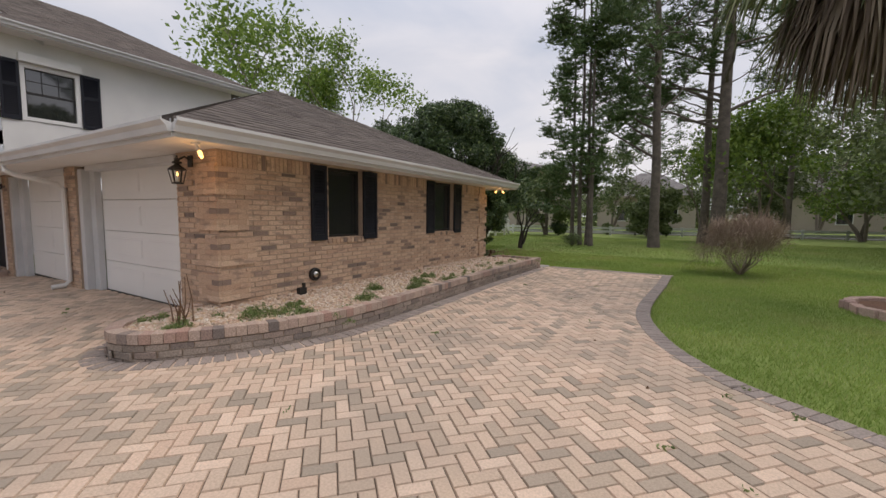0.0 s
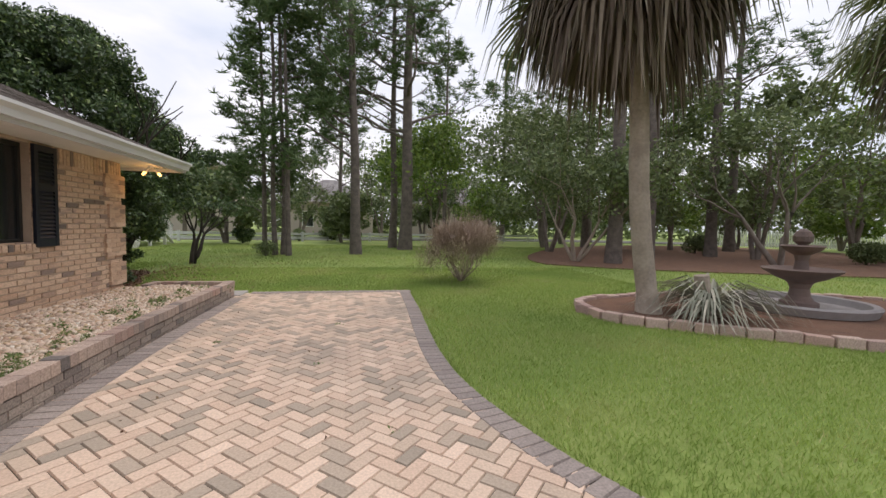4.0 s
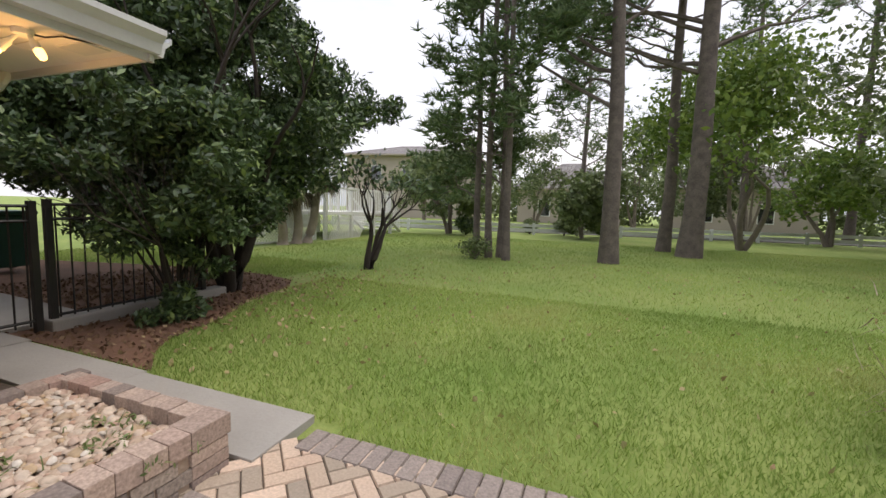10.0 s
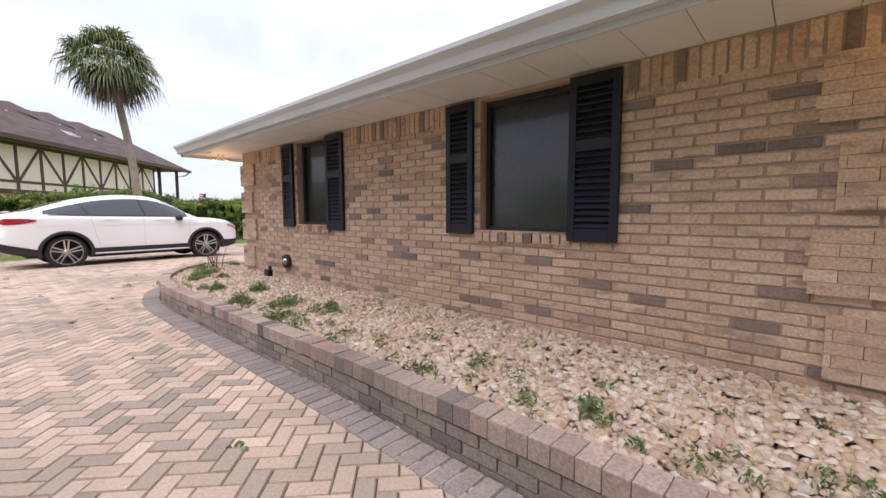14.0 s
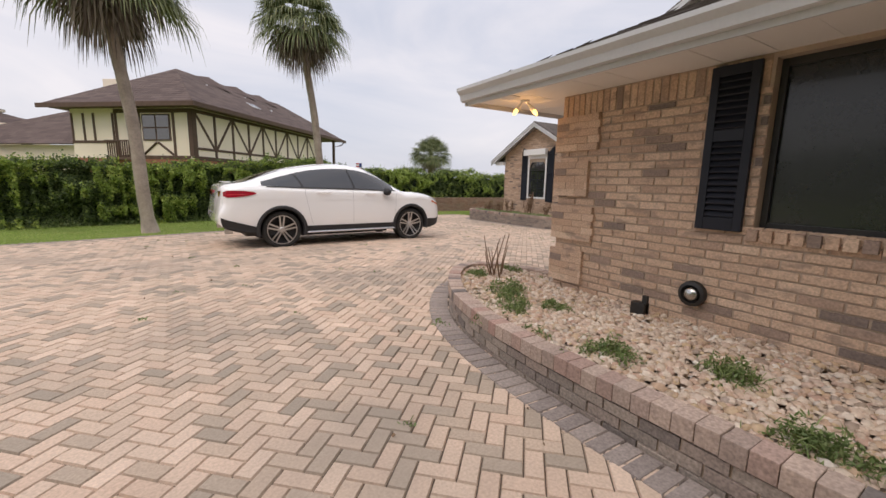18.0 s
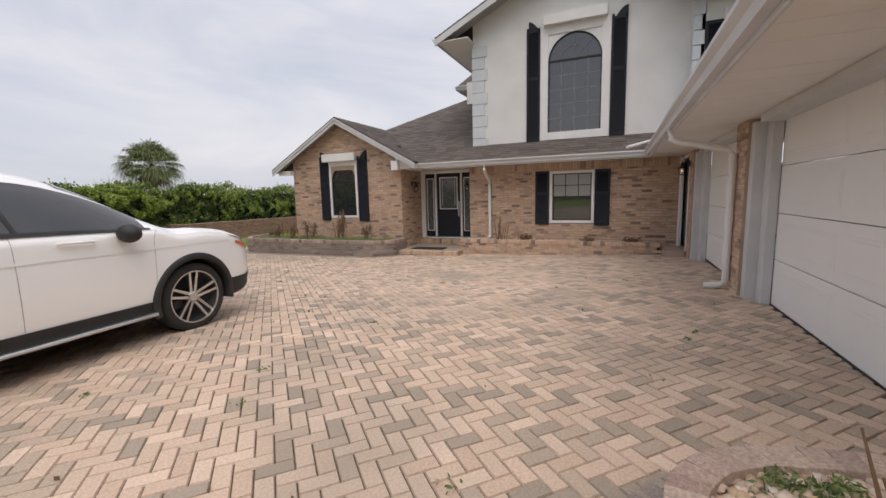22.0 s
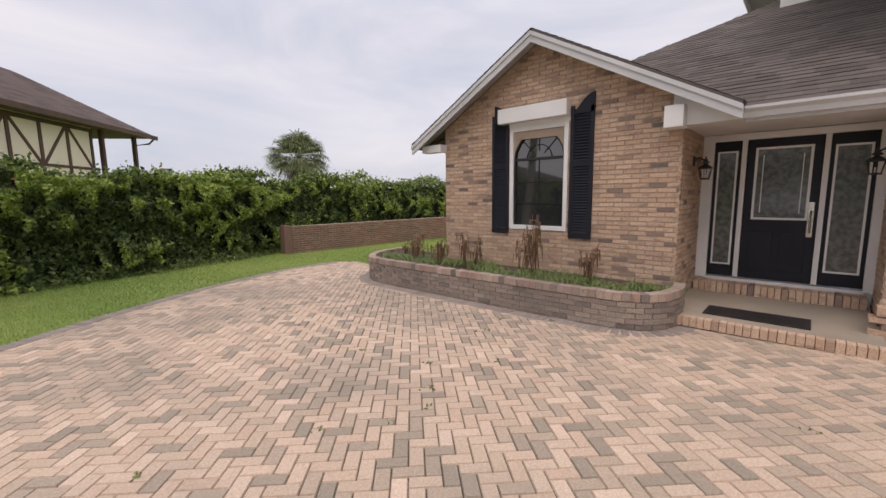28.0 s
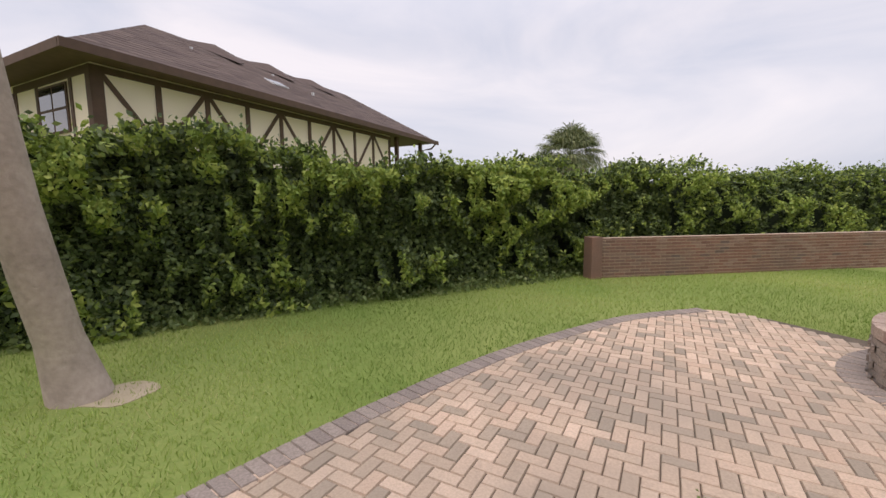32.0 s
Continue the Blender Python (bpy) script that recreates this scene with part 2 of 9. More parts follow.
def thing(name, label="", category="", group="", kind="", at=(0, 0, 0), turn=0.0):
    ob = new(name)
    ob.matrix_basis = pose(*at, 0, 0, turn)
    ob.empty_display_size = 0.1
    return tagged(ob, label, category, group, kind)


def solid(name, bm, material, label="", category="", kind="structure", smooth=False):
    return tagged(new(name, mesh_of(name, bm, material, smooth)), label, category, "", kind)


def raw(name, verts, faces, material, parent=None, smooth=False, kind="", label="", category=""):
    me = bpy.data.meshes.new(name)
    me.from_pydata(verts, [], faces)
    me.materials.append(material)
    if smooth:
        me.shade_smooth()
    ob = new(name, me)
    ob.parent = parent
    return tagged(ob, label, category, "", kind)


def box(bm, x0, y0, z0, x1, y1, z1, bevel=0.0):
    m = Matrix.LocRotScale(((x0 + x1) / 2, (y0 + y1) / 2, (z0 + z1) / 2), None, (abs(x1 - x0), abs(y1 - y0), abs(z1 - z0)))
    g = bmesh.ops.create_cube(bm, size=1, matrix=m)
    if bevel:
        es = list({e for v in g["verts"] for e in v.link_edges})
        bmesh.ops.bevel(bm, geom=es, offset=bevel, segments=2, affect="EDGES", profile=0.6)
    return bm


def boxes(*rows, bevel=0.0):
    bm = bmesh.new()
    for r in rows:
        box(bm, *r, bevel=bevel)
    return bm


def prism(bm, outline, z0, z1):
    """A slab with a plan outline; z0 and z1 are numbers or functions of x, y."""
    f0 = z0 if callable(z0) else (lambda x, y: z0)
    f1 = z1 if callable(z1) else (lambda x, y: z1)
    lo = [bm.verts.new((x, y, f0(x, y))) for x, y in outline]
    hi = [bm.verts.new((x, y, f1(x, y))) for x, y in outline]
    n = len(outline)
    bm.faces.new(hi)
    bm.faces.new(lo[::-1])
    for i in range(n):
        bm.faces.new((lo[i], lo[(i + 1) % n], hi[(i + 1) % n], hi[i]))
    return bm


def tube(bm, pts, radii, sides=8, cap=True):
    """A round bar along pts."""
    rings = []
    pts = [Vector(p) for p in pts]
    for i, p in enumerate(pts):
        d = (pts[min(i + 1, len(pts) - 1)] - pts[max(i - 1, 0)]).normalized()
        a = d.cross(Vector((0, 0, 1)) if abs(d.z) < 0.95 else Vector((1, 0, 0))).normalized()
        b = d.cross(a)
        r = radii[i] if hasattr(radii, "__len__") else radii
        rings.append([bm.verts.new(p + (a * math.cos(k) + b * math.sin(k)) * r) for k in (2 * math.pi * j / sides for j in range(sides))])
    for u, v in zip(rings, rings[1:]):
        for j in range(sides):
            bm.faces.new((u[j], u[(j + 1) % sides], v[(j + 1) % sides], v[j]))
    if cap:
        bm.faces.new(rings[0])
        bm.faces.new(rings[-1][::-1])
    return bm


def lathe(bm, profile, sides=24, at=(0, 0, 0)):
    rings = [[bm.verts.new((at[0] + r * math.cos(2 * math.pi * k / sides), at[1] + r * math.sin(2 * math.pi * k / sides), at[2] + z)) for k in range(sides)]
             for r, z in profile]
    for u, v in zip(rings, rings[1:]):
        for k in range(sides):
            bm.faces.new((u[k], u[(k + 1) % sides], v[(k + 1) % sides], v[k]))
    if profile[0][0] > 1e-4:
        bm.faces.new(rings[0][::-1])
    if profile[-1][0] > 1e-4:
        bm.faces.new(rings[-1])
    return bm


def ground(x, y):
    """Height of the ground: level by the garage, falling gently to the south and west."""
    a = 0.04 * (-x - 7.0) + 0.036 * (1.5 - y)
    b = 0.03 * (0.8 - y)
    d = max(a, b, 0.0)
    if d > 0.25:
        d = 0.25 + 0.1 * (1 - math.exp(-(d - 0.25) / 0.1))
    return -d


def inside(x, y, outline):
    hit = False
    n = len(outline)
    for i in range(n):
        (x0, y0), (x1, y1) = outline[i], outline[(i + 1) % n]
        if (y0 > y) != (y1 > y) and x < (x1 - x0) * (y - y0) / (y1 - y0) + x0:
            hit = not hit
    return hit


def inside_many(xy, outline):
    """The same for an array of points."""
    x, y = xy[:, 0], xy[:, 1]
    hit = np.zeros(len(xy), bool)
    n = len(outline)
    for i in range(n):
        (x0, y0), (x1, y1) = outline[i], outline[(i + 1) % n]
        if y0 != y1:
            hit ^= ((y0 > y) != (y1 > y)) & (x < (x1 - x0) * (y - y0) / (y1 - y0) + x0)
    return hit


def along(pts, step):
    """Points every step metres along a line, with the heading there."""
    out, left = [], 0.0
    for (x0, y0), (x1, y1) in zip(pts, pts[1:]):
        d = math.hypot(x1 - x0, y1 - y0)
        s = left
        while s < d:
            out.append((x0 + (x1 - x0) * s / d, y0 + (y1 - y0) * s / d, math.atan2(y1 - y0, x1 - x0)))
            s += step
        left = s - d
    return out


def smooth_line(pts, n=6):
    """A Catmull-Rom line through pts."""
    out = []
    for i in range(len(pts) - 1):
        p0, p1, p2, p3 = (np.array(pts[max(0, min(len(pts) - 1, k))], float) for k in (i - 1, i, i + 1, i + 2))
        for k in range(n):
            t = k / n
            q = 0.5 * (2 * p1 + (p2 - p0) * t + (2 * p0 - 5 * p1 + 4 * p2 - p3) * t * t + (3 * p1 - p0 - 3 * p2 + p3) * t ** 3)
            out.append(tuple(float(v) for v in q))
    out.append(tuple(pts[-1]))
    return out


# ---- plan ----
XE, YG, YN = -5.2, 5.0, 12.43          # garage wing: east wall, garage front, north wall
XM, XG, XD = -14.75, -14.2, -15.57     # main front wall, gable front wall, door wall
SOFFIT, EAVE = 2.13, 2.25
EAST_EDGE = smooth_line([(-0.63, 13.2), (-0.68, 11.6), (-0.76, 10.2), (-0.80, 9.2), (-0.75, 8.4), (-0.56, 7.6), (-0.3, 6.95), (0.12, 6.35), (0.8, 5.82), (1.6, 5.1), (2.8, 4.2), (5, 3.3), (14, 1.8)], 4)
SOUTH_EDGE = smooth_line([(14, -1.0), (6, -2.6), (3, -3.2), (0, -3.95), (-3, -5.0), (-5.2, -5.9), (-7.1, -6.95), (-8.5, -7.98), (-9.3, -8.52), (-10.4, -9.15), (-11.5, -9.6), (-12.6, -9.92), (-13.78, -9.96)], 4)
DRIVE = EAST_EDGE + SOUTH_EDGE + [(-14.25, -9.3), (-14.45, -8.3), (-14.6, -6.5), (-14.6, -2.2), (-14.9, -1.0), (-14.9, 5.35), (-5.0, 5.35), (-5.0, 12.6), (-3.75, 12.85), (-3.45, 13.2)]

# ---- ground ----
bm = bmesh.new()
xs = [-400, -150, -70] + [-45 + i * 1.0 for i in range(91)] + [75, 150, 400]
ys = [-400, -150, -70] + [-42 + i * 1.0 for i in range(101)] + [90, 150, 400]


def lawn_z(x, y):
    if abs(x) > 46 or abs(y) > 60:
        return ground(x, y) - 0.1
    drop = 0.07 if inside(x, y, DRIVE) else 0.0
    return ground(x, y) - 0.03 - drop


grid = [[bm.verts.new((x, y, lawn_z(x, y))) for x in xs] for y in ys]
for j in range(len(ys) - 1):
    for i in range(len(xs) - 1):
        bm.faces.new((grid[j][i], grid[j][i + 1], grid[j + 1][i + 1], grid[j + 1][i]))
lawn = solid("ground", bm, m_grass, "mown green lawn with paler dry patches", "lawn", smooth=True)

driveway = thing("driveway", "herringbone driveway of tan and grey clay pavers", "driveway", kind="structure")
bm = bmesh.new()
f = bm.faces.new([bm.verts.new((x, y, 0)) for x, y in DRIVE])
bmesh.ops.triangulate(bm, faces=[f])
bmesh.ops.subdivide_edges(bm, edges=bm.edges[:], cuts=6, use_grid_fill=True)
for v in bm.verts:
    v.co.z = ground(v.co.x, v.co.y) - 0.016
part("sand_bed", bm, m_joint, driveway, smooth=True)

# ---- house ----
house = thing("house", "two-storey house in buff brick and white stucco with a garage wing", "house", kind="structure")


def wall_panel(name, p0, p1, z0, z1, thick, holes, material, parent=None):
    """An upright wall from p0 to p1 (its outer face on the right-hand side walking p0 to p1) with rectangular holes (u0, z0, u1, z1)."""
    d = Vector((p1[0] - p0[0], p1[1] - p0[1], 0))
    w = d.length
    d.normalize()
    inn = Vector((-d.y, d.x, 0))
    us = sorted({0.003, w - 0.003, *[h[0] for h in holes], *[h[2] for h in holes]})
    zs = sorted({z0, z1, *[h[1] for h in holes], *[h[3] for h in holes]})
    zs = [z for z in zs if z0 <= z <= z1]
    bm = bmesh.new()
    for u0, u1 in zip(us, us[1:]):
        for a, b in zip(zs, zs[1:]):
            uc, zc = (u0 + u1) / 2, (a + b) / 2
            if any(h[0] < uc < h[2] and h[1] < zc < h[3] for h in holes):
                continue
            o = Vector((p0[0], p0[1], 0))
            c = [o + d * u + inn * k + Vector((0, 0, z)) for z in (a, b) for u, k in ((u0, 0), (u1, 0), (u1, thick), (u0, thick))]
            v = [bm.verts.new(q) for q in c]
            for f in ((0, 1, 5, 4), (2, 3, 7, 6), (1, 2, 6, 5), (3, 0, 4, 7), (4, 5, 6, 7), (3, 2, 1, 0)):
                bm.faces.new([v[k] for k in f])
    bmesh.ops.remove_doubles(bm, verts=bm.verts[:], dist=1e-5)
    return part(name, bm, material, parent) if parent else solid(name, bm, material)


BL, BH, BT = 0.226, 0.0665, 0.009
BRICK_JOBS = []


def brick_skin(parent, p0, p1, z0, z1, holes, near=False, soldier=None, gable=None, proud=0.0075, shift=0.0):
    """Note a brick facing to be laid at the end: running bond on the wall from p0 to p1."""
    BRICK_JOBS.append((parent, p0, p1, z0, z1, holes, near, soldier, gable, proud, shift))


# openings: u along the wall
W1, W2 = (6.74, 7.50), (9.85, 10.66)     # east wall windows between their shutters (y)
WZ0, WZ1 = 1.0, 2.10
holes_e = [(W1[0] - YG, WZ0, W1[1] - YG, WZ1), (W2[0] - YG, WZ0, W2[1] - YG, WZ1)]
wall_east = wall_panel("wall_east", (XE, YG), (XE, YN), -0.15, SOFFIT + 0.15, 0.2, holes_e, m_mortar)
brick_skin(wall_east, (XE, YG), (XE, YN), 0.02, SOFFIT, holes_e, near=True, soldier=SOFFIT)
D1, D2 = (-9.45, -6.1), (-13.3, -9.93)
SD = (-14.55, -13.72)
XW = -14.75
holes_g = [(D2[0] - XW, -0.5, D2[1] - XW, 2.2), (D1[0] - XW, -0.5, D1[1] - XW, 2.2), (SD[0] - XW, 0.0, SD[1] - XW, 2.05)]
wall_garage = wall_panel("wall_garage_front", (XW, YG), (XE - 0.0, YG), -0.3, SOFFIT + 0.15, 0.2, holes_g, m_mortar)
brick_skin(wall_garage, (XW, YG), (XE, YG), -0.28, SOFFIT, holes_g, soldier=None)
wall_north = wall_panel("wall_north", (XE, YN), (-22, YN), -0.15, SOFFIT + 0.15, 0.2, [], m_mortar)
brick_skin(wall_north, (XE, YN), (-11.5, YN), 0.02, SOFFIT, [])
W4 = (1.90, 3.03, 0.52, 1.90)
holes_m = [(W4[0] + 0.38, W4[2], W4[1] + 0.38, W4[3])]
wall_main = wall_panel("wall_main_front", (XM, -0.38), (XM, YG), -0.4, SOFFIT + 0.15, 0.25, holes_m, m_mortar)
brick_skin(wall_main, (XM, -0.38), (XM, YG), -0.3, SOFFIT, holes_m, soldier=SOFFIT)
WG = (-4.96, -3.90, 0.70, 2.40)
GL, GR, GA = -6.45, -2.35, -4.40
holes_gb = [(WG[0] - GL, WG[2], WG[1] - GL, WG[3])]
wall_gable = wall_panel("wall_gable_front", (XG, GL), (XG, GR), -0.45, 2.2, 0.25, holes_gb, m_mortar)
bm = bmesh.new()
tri = [(GL, 2.2), (GR, 2.2), (GR, 2.57), (GA, 3.70), (GL, 2.55)]
lo = [bm.verts.new((XG, y, z)) for y, z in tri]
hi = [bm.verts.new((XG - 0.25, y, z)) for y, z in tri]
bm.faces.new(lo)
bm.faces.new(hi[::-1])
for i in range(5):
    bm.faces.new((lo[i], hi[i], hi[(i + 1) % 5], lo[(i + 1) % 5]))
part("gable_top", bm, m_mortar, wall_gable)
brick_skin(wall_gable, (XG, GL), (XG, GR), -0.3, 3.66, holes_gb, gable=(GL, GR, GA, 2.55, 3.70))
wall_porch = wall_panel("wall_porch_side", (XG, GR), (XD, GR), -0.3, SOFFIT + 0.2, 0.2, [], m_mortar)
brick_skin(wall_porch, (XG, GR), (XD, GR), -0.2, SOFFIT, [])
wall_porch2 = wall_panel("wall_porch_return", (XD, -0.38), (XM, -0.38), -0.3, SOFFIT + 0.2, 0.2, [], m_mortar)
brick_skin(wall_porch2, (XD, -0.38), (XM, -0.38), -0.2, SOFFIT, [])
wall_gs = wall_panel("wall_gable_side", (-22, GL), (XG, GL), -0.4, 2.3, 0.25, [], m_mortar)
brick_skin(wall_gs, (-17, GL), (XG, GL), -0.3, 2.2, [])
wall_west = wall_panel("wall_west", (-22, YN), (-22, GL), -0.4, 2.2, 0.25, [], m_stucco)
# door wall behind the porch
wall_door = wall_panel("wall_door", (XD, GR), (XD, -0.38), -0.3, SOFFIT + 0.2, 0.2, [(0.10, -0.01, 1.92, 2.06)], m_white)

# upper storey
UX, UX2 = -14.93, -14.5
UY0, UY1, UY2 = -0.29, 5.06, 11.0
AW = (1.60, 3.33, 2.74, 5.62)
UW = (5.62, 6.76, 3.57, 4.93)
wall_upper = wall_panel("wall_upper_front", (UX, UY0), (UX, UY1), 2.3, 5.75, 0.25, [(AW[0] - UY0 + 0.12, AW[2] + 0.12, AW[1] - UY0 - 0.12, AW[3] - 0.12)], m_stucco)
wall_upper2 = wall_panel("wall_upper_east", (UX2, UY1), (UX2, UY2), 2.3, 5.75, 0.25, [(UW[0] - UY1, UW[2], UW[1] - UY1, UW[3])], m_stucco)
bm = boxes((UX, UY1 - 0.0, 2.3, UX2, UY1 + 0.2, 5.75))
part("wall_jog", bm, m_stucco, wall_upper2)
wall_us = wall_panel("wall_upper_south", (-19, UY0), (UX, UY0), 2.3, 5.75, 0.25, [], m_stucco)
wall_us2 = wall_panel("wall_upper_rear", (-22, -1.8), (-18.6, -1.8), 2.3, 5.55, 0.25, [], m_stucco)
wall_us3 = wall_panel("wall_upper_rear_east", (-18.6, -1.8), (-18.6, UY0), 2.3, 5.55, 0.25, [], m_stucco)
wall_un = wall_panel("wall_upper_north", (UX2, UY2), (-22, UY2), 2.3, 5.75, 0.25, [], m_stucco)


# ---- roofs ----
def shingled(name, poly, parent, material, course=0.145, tab=0.31, seed=1, thick=0.05):
    """A roof slope: a deck under courses of single tabs. poly: corners in one plane, the first two along the eave."""
    rnd = random.Random(seed)
    P = [Vector(p) for p in poly]
    u = (P[1] - P[0]).normalized()
    nrm = (P[1] - P[0]).cross(P[-1] - P[0]).normalized()
    if nrm.z < 0:
        nrm = -nrm
    v = nrm.cross(u)
    if v.z < 0:
        v = -v
    uv = [((p - P[0]).dot(u), (p - P[0]).dot(v)) for p in P]
    top = max(q[1] for q in uv)

    def span(h):
        xs = []
        for i in range(len(uv)):
            (a, b), (c, d) = uv[i], uv[(i + 1) % len(uv)]
            if (b <= h < d) or (d <= h < b):
                xs.append(a + (c - a) * (h - b) / (d - b))
        return (min(xs), max(xs)) if len(xs) > 1 else None

    bm = bmesh.new()
    lo = [bm.verts.new(p - nrm * thick) for p in P]
    hi = [bm.verts.new(p) for p in P]
    bm.faces.new(hi)
    bm.faces.new(lo[::-1])
    for i in range(len(P)):
        bm.faces.new((lo[i], lo[(i + 1) % len(P)], hi[(i + 1) % len(P)], hi[i]))
    deck = part(name, bm, material, parent)
    verts, faces = [], []
    h = 0.0
    while h < top - 0.02:
        h1 = min(h + course, top)
        s0, s1 = span(h + 0.001), span(min(h1, top - 0.005))
        if s0 and s1:
            a = min(s0[0], s1[0]) + rnd.uniform(0, tab)
            cuts = [min(s0[0], s1[0])]
            while a < max(s0[1], s1[1]):
                cuts.append(a)
                a += tab * rnd.uniform(0.6, 1.3)
            cuts.append(max(s0[1], s1[1]))
            for c0, c1 in zip(cuts, cuts[1:]):
                l0, l1 = max(c0, s0[0]), min(c1, s0[1])
                t0, t1 = max(c0, s1[0]), min(c1, s1[1])
                if l1 - l0 < 0.01 and t1 - t0 < 0.01:
                    continue
                l1, t1 = max(l1, l0), max(t1, t0)
                up = rnd.uniform(0.007, 0.014)
                k = len(verts)
                for (x, y, z) in ((l0, h - 0.004, up), (l1, h - 0.004, up), (t1, h1, 0.003), (t0, h1, 0.003), (l0, h - 0.004, -0.002), (l1, h - 0.004, -0.002)):
                    verts.append(P[0] + u * x + v * y + nrm * z)
                faces += [(k, k + 1, k + 2, k + 3), (k + 4, k + 5, k + 1, k)]
        h = h1
    raw("shingle_layer", verts, faces, material, deck, kind="stuff")
    return deck


garage_roof = thing("roof_garage", "hipped roof of weathered brown asphalt shingles", "roof", kind="structure")
EX, EYS, EYN = -4.52, 4.21, 13.06          # eave lines of the garage wing
RID = (EYN - EYS) / 2
APX = EX - RID * 1.0
AZ = EAVE + 0.05 + RID * 0.445
MX, MY = -14.05, -7.1                     # eave lines of the main house
shingled("slope_east", [(EX, EYS, EAVE), (EX, EYN, EAVE), (APX, (EYS + EYN) / 2, AZ)], garage_roof, m_shingle, seed=3)
shingled("slope_south", [(UX2, EYS, EAVE), (EX, EYS, EAVE), (APX, (EYS + EYN) / 2, AZ), (UX2, (EYS + EYN) / 2, AZ)], garage_roof, m_shingle, seed=4)
shingled("slope_north", [(EX, EYN, EAVE), (-22, EYN, EAVE), (-22, (EYS + EYN) / 2, AZ), (APX, (EYS + EYN) / 2, AZ)], garage_roof, m_shingle, seed=5, tab=0.6)
main_roof = thing("roof_main", "lower front roof of brown asphalt shingles", "roof", kind="structure")
S = 0.55
RX = -20.0
shingled("slope_front", [(MX, -1.70, EAVE), (MX, EYS + 0.9, EAVE), (RX, EYS + 0.9, EAVE + S * (MX - RX)), (RX, MY + (MX - RX), EAVE + S * (MX - RX)), (-15.05, MY + 1.0, EAVE + S * 1.0), (-15.05, -2.80, EAVE + S * 1.0)], main_roof, m_shingle, seed=6)
shingled("slope_end", [(-24, MY, EAVE), (MX, MY, EAVE), (RX, MY + (MX - RX), EAVE + S * (MX - RX)), (-24, MY + (MX - RX), EAVE + S * (MX - RX))], main_roof, m_shingle, seed=7, tab=0.6)
gable_roof = thing("roof_gable", "small front gable roof of brown shingles", "roof", kind="structure")
GX = -13.86
GZ, GE, GYL, GYR = 3.78, 2.30, -7.05, -1.70
VX = MX - (GZ - EAVE) / S
shingled("slope_right", [(GX, GYR, GE), (MX - 0.05, GYR, GE), (VX, GA, GZ), (GX, GA, GZ)], gable_roof, m_shingle, seed=8)
shingled("slope_left", [(-17, GYL, GE), (GX, GYL, GE), (GX, GA, GZ), (-17, GA, GZ)], gable_roof, m_shingle, seed=9)
upper_roof = thing("roof_upper", "upper storey roof of brown asphalt shingles", "roof", kind="structure")
UE = 5.66
shingled("gable_left", [(-22, -1.2, UE), (-14.35, -1.2, UE), (-14.35, 2.43, UE + 1.7), (-22, 2.43, UE + 1.7)], upper_roof, m_shingle, seed=10)
shingled("gable_right", [(-14.35, 6.06, UE), (-22, 6.06, UE), (-22, 2.43, UE + 1.7), (-14.35, 2.43, UE + 1.7)], upper_roof, m_shingle, seed=11)
shingled("slope_upper_east", [(-13.85, 4.6, UE), (-13.85, 11.6, UE), (-17.4, 8.1, UE + 1.95), (-17.4, 4.6, UE + 1.95)], upper_roof, m_shingle, seed=12)
shingled("slope_upper_north", [(-13.85, 11.6, UE), (-22, 11.6, UE), (-22, 8.1, UE + 1.95), (-17.4, 8.1, UE + 1.95)], upper_roof, m_shingle, seed=13, tab=0.6)
shingled("slope_rear", [(-19.27, -2.48, 5.62), (-19.27, 1, 5.62), (-22, 1, 7.0), (-22, -2.48, 7.0)], upper_roof, m_shingle, seed=14)


def gutter(parent, p0, p1, z, depth=0.115, height=0.125):
    """A K-style gutter with its fascia board, running p0 to p1 with the house on the left."""
    d = Vector((p1[0] - p0[0], p1[1] - p0[1], 0))
    w = d.length
    d.normalize()
    out = Vector((d.y, -d.x, 0))
    prof = [(0, -height), (0.06, -height), (0.075, -height * 0.55), (depth, -height * 0.25), (depth, 0.0), (depth - 0.012, 0.0), (depth - 0.012, -height * 0.2), (0.0, -height * 0.4)]
    bm = bmesh.new()
    ends = []
    for q in (Vector((*p0, 0)), Vector((*p1, 0))):
        ends.append([bm.verts.new(q + out * a + Vector((0, 0, z + b))) for a, b in prof])
    n = len(prof)
    for i in range(n):
        bm.faces.new((ends[0][i], ends[0][(i + 1) % n], ends[1][(i + 1) % n], ends[1][i]))
    bm.faces.new(ends[0][::-1])
    bm.faces.new(ends[1])
    g = part("gutter", bm, m_fascia, parent, "painted grey-white metal gutter")
    bm = bmesh.new()
    q0, q1 = Vector((*p0, 0)), Vector((*p1, 0))
    v = [bm.verts.new(q + out * a + Vector((0, 0, z + b))) for q in (q0, q1) for a, b in ((-0.02, -0.165), (-0.001, -0.165), (-0.001, 0.0), (-0.02, 0.0))]
    for f in ((0, 1, 5, 4), (1, 2, 6, 5), (2, 3, 7, 6), (3, 0, 4, 7), (0, 3, 2, 1), (4, 5, 6, 7)):
        bm.faces.new([v[k] for k in f])
    part("fascia_board", bm, m_fascia, parent)
    return g


